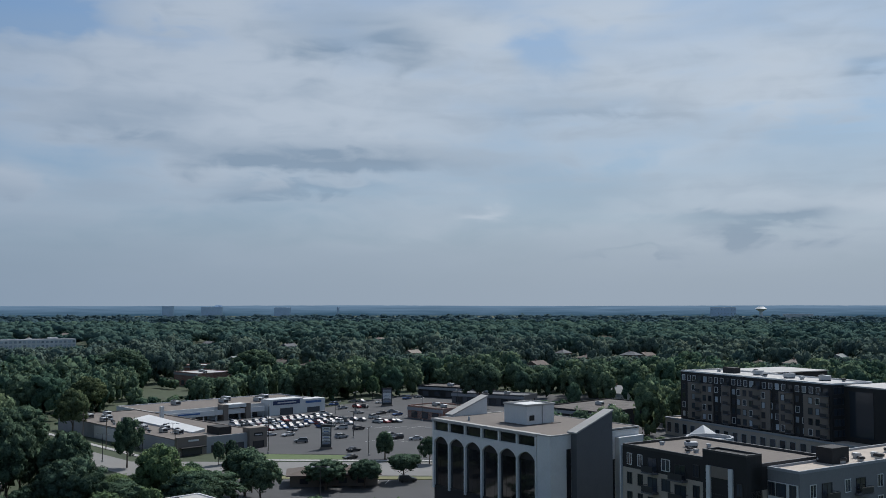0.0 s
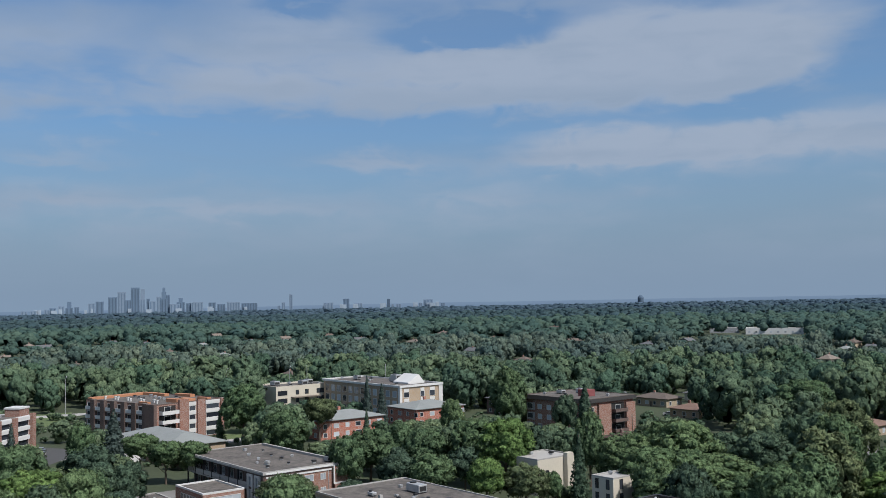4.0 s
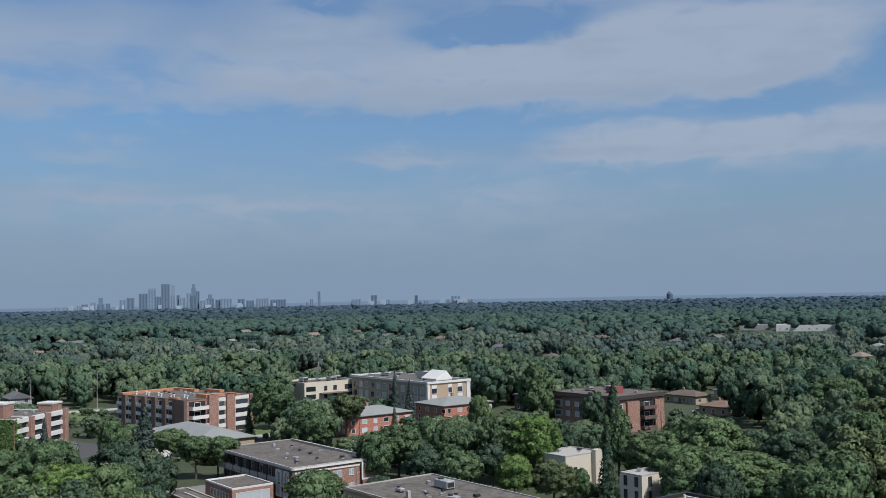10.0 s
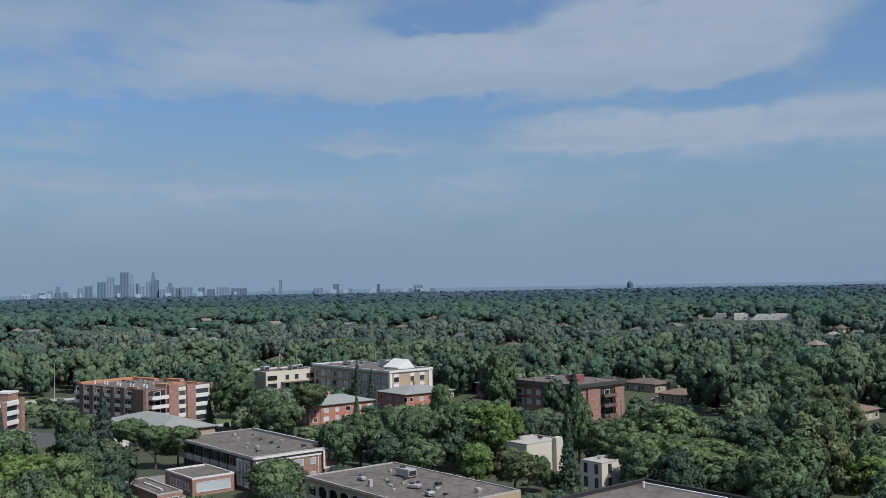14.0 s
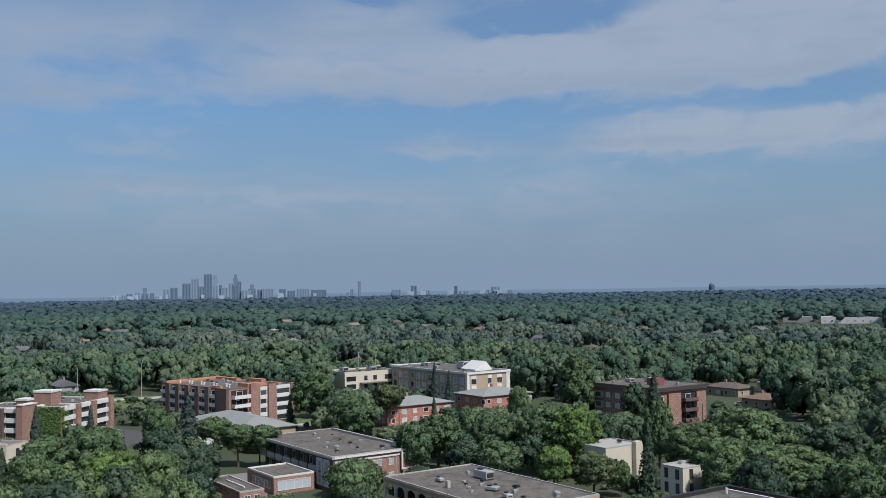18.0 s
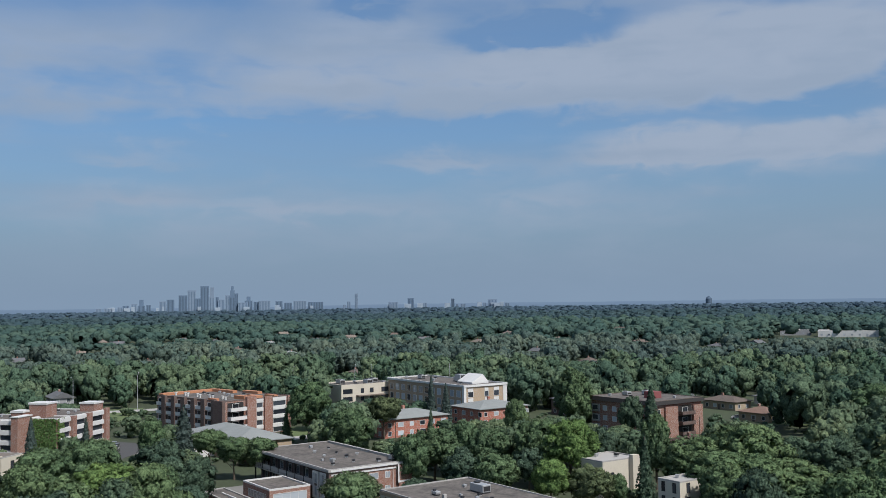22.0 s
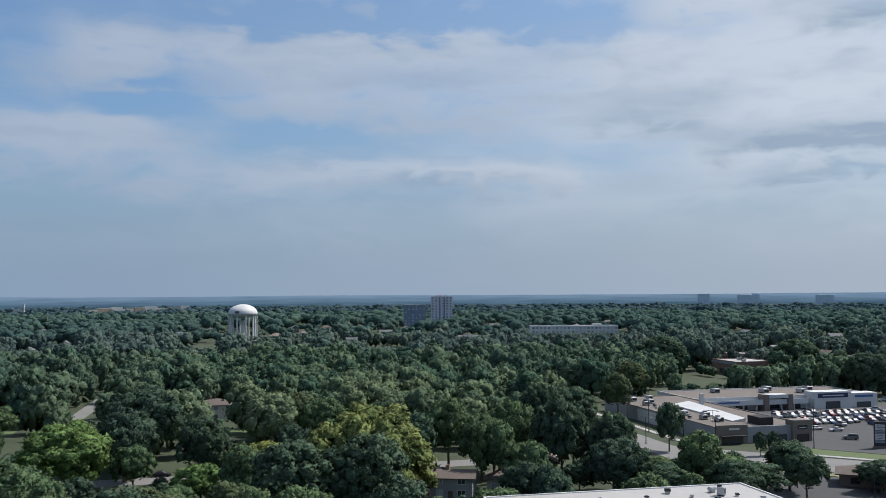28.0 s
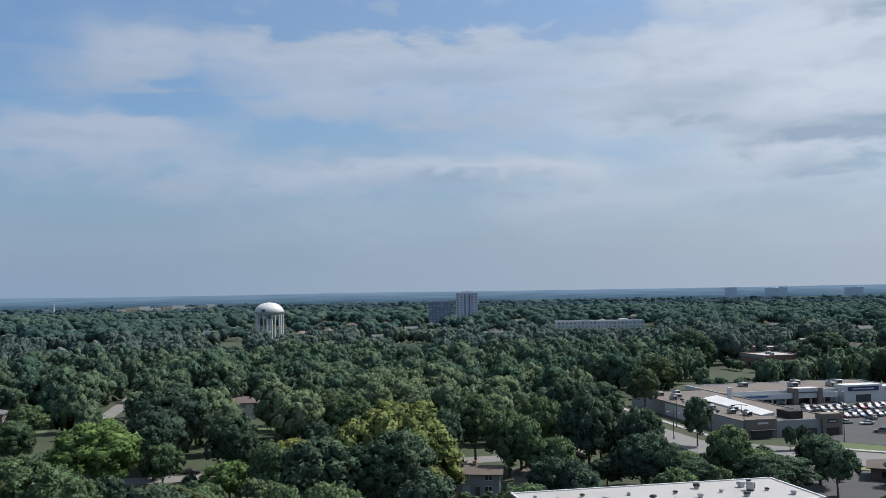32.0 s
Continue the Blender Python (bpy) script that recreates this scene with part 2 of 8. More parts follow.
def glass(name, col, rough=0.08):
    """Window glass over dark rooms: the rooms behind are unlit."""
    mat, n = material(name)
    r = n.add("ShaderNodeObjectInfo").outputs["Random"]
    c = n.mix(n.m("MULTIPLY", r, 0.8), col, tuple(min(1, v * 3.0 + 0.01) for v in col))
    b = n.add("ShaderNodeBsdfPrincipled", c)
    b.inputs["Roughness"].default_value = rough
    b.inputs["Specular IOR Level"].default_value = 0.6
    n.add("ShaderNodeOutputMaterial", b.outputs[0])
    return mat


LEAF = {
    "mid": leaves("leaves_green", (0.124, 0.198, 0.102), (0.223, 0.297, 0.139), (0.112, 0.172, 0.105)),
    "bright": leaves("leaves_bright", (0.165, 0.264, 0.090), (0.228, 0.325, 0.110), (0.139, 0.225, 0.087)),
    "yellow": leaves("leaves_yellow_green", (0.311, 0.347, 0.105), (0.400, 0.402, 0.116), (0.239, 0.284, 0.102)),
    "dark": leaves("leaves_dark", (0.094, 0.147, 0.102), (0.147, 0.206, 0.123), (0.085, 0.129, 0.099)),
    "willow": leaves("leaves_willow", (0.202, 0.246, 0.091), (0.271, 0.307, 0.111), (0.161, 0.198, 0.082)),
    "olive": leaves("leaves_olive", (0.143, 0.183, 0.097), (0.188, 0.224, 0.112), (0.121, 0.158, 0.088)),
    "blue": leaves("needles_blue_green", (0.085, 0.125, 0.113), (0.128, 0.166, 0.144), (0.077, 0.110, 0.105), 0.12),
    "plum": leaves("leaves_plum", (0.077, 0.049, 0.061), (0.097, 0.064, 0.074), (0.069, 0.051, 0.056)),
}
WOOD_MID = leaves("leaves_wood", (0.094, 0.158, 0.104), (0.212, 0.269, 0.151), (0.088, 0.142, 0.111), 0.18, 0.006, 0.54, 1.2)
# haze put into the leaf colours: bluer and flatter the farther out
WOOD_MILD = leaves("leaves_middle_wood_hazed", (0.090, 0.140, 0.122), (0.177, 0.221, 0.164), (0.081, 0.125, 0.129), 0.18, 0.004, 0.46, 0.8, (1.1, 1.1, 0.8))
WOOD_FAR = leaves("leaves_far_wood_hazed", (0.078, 0.139, 0.122), (0.128, 0.193, 0.145), (0.074, 0.130, 0.130), 0.35, 0.003, 0.22, 0.5, (1.0, 1.0, 1.0))
WOOD_DIM = leaves("leaves_distant_wood_hazed", (0.082, 0.140, 0.160), (0.106, 0.166, 0.176), (0.078, 0.134, 0.166), 0.5, 0.0015, 0.05, 0.15, (1.0, 1.0, 1.0))
WOOD_HAZE = leaves("leaves_horizon_wood_hazed", (0.098, 0.158, 0.212), (0.116, 0.176, 0.224), (0.094, 0.150, 0.214), 0.5, 0.001, 0.05, 0.08, (1.0, 1.0, 1.0))

BARK = surface("bark", (0.11, 0.085, 0.065), 0.9, (6.0, 0.5))
WHITE = surface("white_paint", (0.57, 0.57, 0.56), 0.6, (2.0, 0.15), (0.15, 0.2), 0.0)
STUCCO = surface("white_concrete", (0.57, 0.57, 0.56), 0.85, (3.0, 0.2), (0.1, 0.25))
CREAM = surface("cream_stucco", (0.52, 0.48, 0.40), 0.85, (3.0, 0.15), (0.1, 0.25))
BUFF = surface("buff_brick", (0.36, 0.295, 0.215), 0.85, (5.0, 0.35), (0.2, 0.3))
TAN = surface("tan_panel", (0.18, 0.15, 0.125), 0.8, (4.0, 0.2), (0.2, 0.25))
BUFFTAN = surface("light_tan_brick", (0.38, 0.325, 0.27), 0.85, (4.0, 0.3), (0.2, 0.25))
GREY = surface("grey_panel", (0.105, 0.105, 0.112), 0.75, (3.0, 0.2), (0.2, 0.2))
MIDGREY = surface("mid_grey_panel", (0.185, 0.185, 0.19), 0.8, (3.0, 0.2), (0.2, 0.25))
LIGHTGREY = surface("light_grey_panel", (0.27, 0.28, 0.295), 0.75, (3.0, 0.15), (0.2, 0.2))
DARK = surface("dark_panel", (0.018, 0.017, 0.017), 0.85, (3.0, 0.3), (0.2, 0.2), dark=(0.032, 0.029, 0.029))
BLACK = surface("black_metal", (0.02, 0.02, 0.022), 0.5, (3.0, 0.3), (0.3, 0.2), dark=(0.04, 0.04, 0.042))
METAL = surface("galvanised_metal", (0.42, 0.43, 0.44), 0.5, (4.0, 0.3), (0.8, 0.3), metal=0.4)
GRAVEL = surface("tar_and_gravel_roof", (0.135, 0.119, 0.106), 0.95, (0.9, 0.65), (0.22, 0.9), 0.03, dark=(0.045, 0.040, 0.036))
ROOFTAN = surface("tan_gravel_roof", (0.155, 0.133, 0.115), 0.95, (2.0, 0.3), (0.06, 0.6), 0.03, dark=(0.10, 0.086, 0.076))
MEMBRANE = surface("white_membrane_roof", (0.36, 0.35, 0.335), 0.7, (1.5, 0.15), (0.09, 0.45), 0.0, dark=(0.28, 0.26, 0.24))
SHINGLE = surface("grey_shingle", (0.115, 0.120, 0.128), 0.9, (5.0, 0.5), (0.3, 0.3), 0.03)
PALESHINGLE = surface("pale_grey_shingle", (0.225, 0.24, 0.235), 0.9, (5.0, 0.35), (0.2, 0.3), 0.03)
BROWNSHINGLE = surface("brown_shingle", (0.120, 0.095, 0.080), 0.9, (5.0, 0.5), (0.3, 0.3), 0.03)
REDSHINGLE = surface("red_brown_shingle", (0.085, 0.048, 0.043), 0.9, (5.0, 0.5), (0.3, 0.35), 0.03)
TERRACOTTA = surface("terracotta_shingle", (0.180, 0.115, 0.088), 0.9, (5.0, 0.4), (0.3, 0.3), 0.03)
ORANGE = surface("orange_roofing", (0.42, 0.19, 0.10), 0.8, (2.0, 0.25), (0.3, 0.3))
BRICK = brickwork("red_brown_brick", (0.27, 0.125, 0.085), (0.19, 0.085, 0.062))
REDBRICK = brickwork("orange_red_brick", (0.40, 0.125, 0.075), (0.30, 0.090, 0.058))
# real dark brick in places, painted shade on faces turned from the sun
DARKSHADEBRICK = brickwork("dark_and_shaded_brick", (0.12, 0.075, 0.062), (0.080, 0.052, 0.045), (0.14, 0.12, 0.11))
TANBRICK = brickwork("tan_brick", (0.39, 0.285, 0.180), (0.31, 0.225, 0.145))
GLASS = glass("window_glass", (0.018, 0.022, 0.028))
DARKGLASS = glass("bronze_glass", (0.006, 0.006, 0.007), 0.06)
CARGLASS = glass("car_glass", (0.012, 0.013, 0.015), 0.45)
CURTAIN = glass("curtained_glass", (0.18, 0.20, 0.22), 0.15)
ASPHALT = surface("worn_asphalt", (0.064, 0.064, 0.066), 0.95, (1.5, 0.25), (0.05, 0.6), 0.0, dark=(0.046, 0.046, 0.048))
ROADGREY = surface("old_road", (0.185, 0.180, 0.172), 0.95, (1.2, 0.2), (0.06, 0.5), 0.0, dark=(0.13, 0.126, 0.12))
CONCRETE = surface("concrete", (0.34, 0.33, 0.315), 0.9, (1.5, 0.2), (0.1, 0.35), 0.0)
LAWN = surface("lawn", (0.095, 0.130, 0.050), 0.95, (0.8, 0.5), (0.04, 0.5), 0.0, dark=(0.055, 0.085, 0.028))
DRY = surface("dry_grass", (0.17, 0.165, 0.085), 0.95, (0.8, 0.4), (0.05, 0.5), 0.0, dark=(0.12, 0.13, 0.05))
SOIL = surface("wood_floor_soil", (0.045, 0.060, 0.028), 0.95, (0.5, 0.5), (0.03, 0.6), 0.0, dark=(0.022, 0.030, 0.015))
PAINT = surface("road_paint", (0.62, 0.62, 0.60), 0.8, (2.0, 0.3), (0.3, 0.3), 0.0)
RUBBER = surface("tyre_rubber", (0.02, 0.02, 0.02), 0.8, (4.0, 0.2), (1.0, 0.2), 0.0)


# ---- building blocks ----
def part(name, bm, mat, parent=None, label=""):
    """Links a bmesh as one mesh object under a thing or a part."""
    me = bm
    if isinstance(bm, bmesh.types.BMesh):
        me = bpy.data.meshes.new(name)
        bm.to_mesh(me)
        bm.free()
    if mat is not None and not me.materials:
        me.materials.append(mat)
    ob = new(name, me)
    ob.parent = parent
    if label:
        tagged(ob, label)
    return ob


def thing(name, label, category, x=0, y=0, z=0, turn=0, group="", kind=""):
    ob = new(name)
    ob.empty_display_size = 0.5
    ob.matrix_basis = pose(x, y, z, 0, 0, turn)
    return tagged(ob, label, category, group, kind)


def slab(bm, x0, x1, y0, y1, z0, z1):
    """A box into a bmesh."""
    v = [bm.verts.new((x, y, z)) for z in (z0, z1) for y in (y0, y1) for x in (x0, x1)]
    for f in ((0, 2, 3, 1), (4, 5, 7, 6), (0, 1, 5, 4), (2, 6, 7, 3), (0, 4, 6, 2), (1, 3, 7, 5)):
        bm.faces.new([v[i] for i in f])
    return bm


def box(x0, x1, y0, y1, z0, z1, soft=0.0):
    bm = slab(bmesh.new(), x0, x1, y0, y1, z0, z1)
    if soft:
        bmesh.ops.bevel(bm, geom=bm.edges[:], offset=soft, segments=1, affect="EDGES")
    return bm


def tube(bm, x, y, z0, z1, r0, r1, sides=8, dx=0.0, dy=0.0):
    """A tapered round post into a bmesh."""
    a = [bm.verts.new((x + r0 * math.cos(i * math.tau / sides), y + r0 * math.sin(i * math.tau / sides), z0)) for i in range(sides)]
    b = [bm.verts.new((x + dx + r1 * math.cos(i * math.tau / sides), y + dy + r1 * math.sin(i * math.tau / sides), z1)) for i in range(sides)]
    for i in range(sides):
        j = (i + 1) % sides
        bm.faces.new((a[i], a[j], b[j], b[i]))
    bm.faces.new(b)
    bm.faces.new(a[::-1])
    return bm


def sheet(name, label, mat, pts, z, kind="structure", thick=0.12, category=""):
    """A paved or grassed field with a real edge."""
    bm = bmesh.new()
    top = bm.faces.new([bm.verts.new((x, y, z)) for x, y in pts])
    if top.normal.z < 0 or sum((pts[i][0] * pts[(i + 1) % len(pts)][1] - pts[(i + 1) % len(pts)][0] * pts[i][1]) for i in range(len(pts))) < 0:
        top.normal_flip()
    low = bmesh.ops.extrude_face_region(bm, geom=[top])
    bmesh.ops.translate(bm, vec=(0, 0, -thick), verts=[g for g in low["geom"] if isinstance(g, bmesh.types.BMVert)])
    bmesh.ops.recalc_face_normals(bm, faces=bm.faces[:])
    ob = part(name, bm, mat)
    tagged(ob, label, category or name, kind=kind)
    return ob


FACE = {"S": lambda L, W, s: pose(s, 0, 0), "E": lambda L, W, s: pose(L, s, 0, 0, 0, 90),
        "N": lambda L, W, s: pose(L - s, W, 0, 0, 0, 180), "W": lambda L, W, s: pose(0, W - s, 0, 0, 0, -90)}
MESHES = {}


def kept(key, make, mat):
    """A mesh that alike pieces share."""
    if key not in MESHES:
        bm = make()
        me = bpy.data.meshes.new(key[0])
        bm.to_mesh(me)
        bm.free()
        me.materials.append(mat)
        MESHES[key] = me
    return MESHES[key]


def ring(w, h, t, y0, y1):
    bm = bmesh.new()
    slab(bm, -w / 2 - t, -w / 2, y0, y1, -t, h + t)
    slab(bm, w / 2, w / 2 + t, y0, y1, -t, h + t)
    slab(bm, -w / 2, w / 2, y0, y1, -t, 0)
    slab(bm, -w / 2, w / 2, y0, y1, h, h + t)
    return bm


class House:
    """A building with a rectangular plan: x along the S face, y inwards."""

    def __init__(self, name, label, x, y, turn, L, W, h, category="building", group=""):
        self.root = thing(name, label, category, x, y, 0, turn, group)
        self.L, self.W, self.h, self.far = L, W, h, math.hypot(x, y) > 300

    def wall(self, mat, x0=0.0, x1=None, y0=0.0, y1=None, z0=-0.6, z1=None, label="", name="wall"):
        x1, y1, z1 = self.L if x1 is None else x1, self.W if y1 is None else y1, self.h if z1 is None else z1
        return part(name, box(x0, x1, y0, y1, z0, z1), mat, self.root, label)

    def flat_roof(self, mat, cap, x0=0.0, x1=None, y0=0.0, y1=None, z=None, rise=0.5, t=0.35, over=0.0, capname="parapet"):
        x1, y1, z = self.L if x1 is None else x1, self.W if y1 is None else y1, self.h if z is None else z
        x0, y0, x1, y1 = x0 - over, y0 - over, x1 + over, y1 + over
        roof = part("roof", box(x0 + t, x1 - t, y0 + t, y1 - t, z - 0.25, z + 0.06), mat, self.root)
        bm = bmesh.new()
        for a in ((x0, x1, y0, y0 + t), (x0, x1, y1 - t, y1), (x0, x0 + t, y0 + t, y1 - t), (x1 - t, x1, y0 + t, y1 - t)):
            slab(bm, *a, z - (0.3 if over else -0.003), z + rise)
        part(capname, bm, cap, self.root)
        return roof

    def hip_roof(self, mat, z=None, rise=2.0, over=0.7, ridge=None, gable=False, x0=0.0, x1=None, y0=0.0, y1=None):
        z = self.h if z is None else z
        x1, y1 = self.L if x1 is None else x1, self.W if y1 is None else y1
        bm = bmesh.new()
        c = [bm.verts.new(p) for p in ((x0 - over, y0 - over, z - 0.12), (x1 + over, y0 - over, z - 0.12), (x1 + over, y1 + over, z - 0.12), (x0 - over, y1 + over, z - 0.12))]
        d = [bm.verts.new((v.co.x, v.co.y, z + 0.08)) for v in c]
        along = (x1 - x0) >= (y1 - y0)
        run = 0.0 if gable else (min(x1 - x0, y1 - y0) / 2 + over if ridge is None else ridge)
        if along:
            my = (y0 + y1) / 2
            e = [bm.verts.new((x0 - over + run, my, z + rise)), bm.verts.new((x1 + over - run, my, z + rise))]
            for f in ((d[0], d[1], e[1], e[0]), (d[1], d[2], e[1]), (d[2], d[3], e[0], e[1]), (d[3], d[0], e[0])):
                bm.faces.new(f)
        else:
            mx = (x0 + x1) / 2
            e = [bm.verts.new((mx, y0 - over + run, z + rise)), bm.verts.new((mx, y1 + over - run, z + rise))]
            for f in ((d[0], d[1], e[0]), (d[1], d[2], e[1], e[0]), (d[2], d[3], e[1]), (d[3], d[0], e[0], e[1])):
                bm.faces.new(f)
        for i in range(4):
            j = (i + 1) % 4
            bm.faces.new((c[i], c[j], d[j], d[i]))
        bm.faces.new(c[::-1])
        return part("roof", bm, mat, self.root)

    def at(self, face, s, z, out=0.0, L=None, W=None):
        L, W = self.L if L is None else L, self.W if W is None else W
        return FACE[face](L, W, s) @ pose(0, -out, z)

    def window(self, face, s, z, w, h, pane=None, frame_mat=None, out=0.0, mullions=1, L=None, W=None, name="window"):
        pane, frame_mat = pane or GLASS, frame_mat or WHITE
        if self.far:
            key = ("window", w, h, mullions, frame_mat.name, pane.name)
            if key not in MESHES:
                bm = ring(w, h, 0.12, -0.1, 0.02)
                n = len(bm.faces)
                slab(bm, -w / 2, w / 2, -0.04, 0.02, 0, h)
                bm.faces.ensure_lookup_table()
                for f in bm.faces[n:]:
                    f.material_index = 1
                me = kept(key, lambda: bm, frame_mat)
                me.materials.append(pane)
            ob = part(name, MESHES[key], None, self.root)
            ob.matrix_basis = self.at(face, s, z, out, L, W)
            return ob
        key = ("window_frame", w, h, mullions, frame_mat.name)

        def make():
            bm = ring(w, h, 0.1, -0.1, 0.02)
            for i in range(1, mullions + 1):
                x = -w / 2 + w * i / (mullions + 1)
                slab(bm, x - 0.04, x + 0.04, -0.07, 0.0, 0, h)
            return bm
        ob = part(name, kept(key, make, frame_mat), None, self.root)
        ob.matrix_basis = self.at(face, s, z, out, L, W)
        p = part("pane", kept(("pane", w, h, pane.name), lambda: box(-w / 2, w / 2, -0.03, 0.02, 0, h), pane), None, ob)
        return ob

    def piece(self, name, bm_or_key, mat, face, s, z, out=0.0, label="", L=None, W=None):
        ob = part(name, bm_or_key, mat, self.root, label)
        ob.matrix_basis = self.at(face, s, z, out, L, W)
        return ob

    def spot(self, x, y, z):
        """World place of a point of this building."""
        m = self.root.matrix_basis
        p = m @ Vector((x, y, z))
        return p.x, p.y, p.z


# ---- ground ----
def rise(x, y):
    """The land's height: level round the tower, a long gentle swell far out."""
    d = math.hypot(x, y)
    s = min(max((d - 1900) / 2900, 0), 1)
    return 5.0 * s * s * (3 - 2 * s)


def ground_sheet():
    me = bpy.data.meshes.new("ground")
    rings = [0, 60, 150, 250, 350, 500, 700, 1000, 1400, 1900, 2300, 2700, 3100, 3500, 3900, 4300, 4700, 4960]
    seg = 96
    v, f = [(0, 0, 0)], []
    for r in rings[1:]:
        for i in range(seg):
            a = i * math.tau / seg
            x, y = r * math.cos(a), r * math.sin(a)
            v.append((x, y, rise(x, y)))
    for i in range(seg):
        f.append((0, 1 + i, 1 + (i + 1) % seg))
    for k in range(len(rings) - 2):
        for i in range(seg):
            j = (i + 1) % seg
            a, b = 1 + k * seg, 1 + (k + 1) * seg
            f.append((a + i, b + i, b + j, a + j))
    me.from_pydata(v, [], f)
    ob = part("ground", me, SOIL)
    tagged(ob, "level ground of grass and leaf litter under trees", "ground", kind="structure")


ground_sheet()

# the tower from whose roof edge the view opens
tower = House("apartment_tower", "tall plain concrete apartment tower", 0.4 + 9.2, -0.4 + 11.8, -128, 30, 20, 43.0)
tower.wall(STUCCO)
tower.flat_roof(GRAVEL, STUCCO, rise=0.4)

# views over low planting: bearing from, to, the height angle that growth stays under, as far as
VIEWS = []


def open_view(a0, a1, e, d1):
    VIEWS.append((a0, a1, math.tan(radians(e)), d1))


open_view(0.5, 10.3, -11.05, 440)
open_view(10.3, 15.4, -8.62, 400)
open_view(15.4, 19.8, -7.47, 400)
open_view(19.8, 21.6, -6.34, 400)
open_view(17.4, 19.4, -9.28, 300)
open_view(-24.5, -13.7, -8.4, 350)
open_view(-13.8, -11.2, -7.57, 330)
open_view(105.2, 107.1, -4.17, 462)
open_view(125.4, 127.4, -7.45, 345)
open_view(121.0, 125.4, -6.59, 360)
open_view(123.4, 127.6, -8.9, 292)
open_view(118.7, 119.8, -8.59, 310)
open_view(114.5, 117.3, -6.39, 390)
open_view(110.3, 114.5, -7.45, 345)
open_view(115.2, 117.1, -8.07, 300)
open_view(111.0, 115.3, -7.56, 290)
open_view(110.1, 111.0, -8.25, 290)
open_view(108.8, 114.9, -11.58, 235)
open_view(104.9, 108.9, -9.57, 235)
open_view(103.1, 105.1, -10.06, 235)
open_view(93.4, 105.1, -11.79, 210)
open_view(107.5, 109.7, -4.80, 390)
open_view(104.1, 107.5, -5.56, 400)
open_view(101.0, 105.0, -7.94, 320)
open_view(100.1, 104.6, -5.59, 400)
open_view(97.6, 100.2, -6.13, 380)
open_view(96.4, 100.9, -6.78, 345)
open_view(94.8, 96.2, -6.57, 390)
open_view(90.4, 92.7, -7.00, 340)
open_view(88.7, 90.4, -6.01, 340)
open_view(86.5, 88.7, -7.70, 325)
open_view(86.5, 88.3, -8.78, 290)
open_view(90.2, 92.6, -10.38, 230)
open_view(87.6, 89.1, -11.56, 205)
open_view(83.3, 86.6, -6.83, 400)
open_view(81.5, 83.0, -7.57, 330)
open_view(118.3, 121.0, -6.00, 430)
open_view(122.1, 123.6, -5.13, 470)
open_view(71.6, 73.6, -8.13, 330)
open_view(70.4, 72.9, -8.97, 300)
open_view(70.5, 73.3, -9.48, 292)
open_view(66.7, 70.3, -8.35, 330)
open_view(69.8, 71.6, -10.06, 260)
open_view(67.6, 69.0, -8.30, 340)
open_view(61.2, 66.3, -8.09, 300)
open_view(58.0, 61.2, -8.50, 300)
open_view(56.3, 64.7, -6.50, 380)
open_view(54.3, 55.5, -8.43, 330)
open_view(51.0, 52.0, -6.96, 390)
open_view(43.0, 44.0, -8.45, 320)
open_view(45.7, 48.1, -10.34, 250)
open_view(28.8, 31.9, -11.89, 220)
open_view(27.8, 31.9, -12.18, 215)
open_view(22.1, 23.5, -9.18, 290)
open_view(22.1, 25.4, -9.57, 280)
open_view(61.2, 65.9, -1.71, 1290)
open_view(41.9, 43.7, -2.08, 1230)
open_view(30.4, 31.8, -1.18, 2050)
open_view(20.7, 25.7, -2.27, 1065)
open_view(77.1, 82.3, -2.23, 1150)
open_view(47.6, 50.5, -1.32, 1900)
open_view(44.4, 45.5, -3.02, 900)
open_view(33.4, 35.4, -3.08, 800)
open_view(12.5, 15.8, -4.11, 560)
open_view(15.1, 17.1, -5.18, 520)
open_view(-10.9, -9.5, -5.73, 430)
open_view(-7.2, 1.5, -5.77, 455)
open_view(-11.3, 0.8, -11.56, 235)
open_view(-24.4, -10.2, -11.52, 190)

PLOTS = []


def plot(x, y, turn, L, W, edge=3.0):
    """Keeps trees off a building's or a road's footprint."""
    PLOTS.append((x, y, math.cos(radians(turn)), math.sin(radians(turn)), L, W, edge))


def tallest(x, y, r):
    """How tall a tree may grow here; nought on paving and buildings."""
    a, d = math.degrees(math.atan2(-x, y)), math.hypot(x, y)
    for px, py, c, s, L, W, e in PLOTS:
        u, v = (x - px) * c + (y - py) * s, -(x - px) * s + (y - py) * c
        if -e - r * 0.6 < u < L + e + r * 0.6 and -e - r * 0.6 < v < W + e + r * 0.6:
            return 0.0
    top = 99.0
    m = math.degrees(r * 0.85 / max(d, 1))
    for a0, a1, te, d1 in VIEWS:
        if a0 - m < a < a1 + m and d < d1:
            top = min(top, EYE + te * d)
    return top


def road(name, label, mat, x0, y0, x1, y1, width, z=0.05, edge=2.0):
    dx, dy = x1 - x0, y1 - y0
    n = math.hypot(dx, dy)
    ux, uy = -dy / n * width / 2, dx / n * width / 2
    sheet(name, label, mat, [(x0 + ux, y0 + uy), (x0 - ux, y0 - uy), (x1 - ux, y1 - uy), (x1 + ux, y1 + uy)], z)
    plot(x0 - ux, y0 - uy, math.degrees(math.atan2(dy, dx)), n, width, edge)


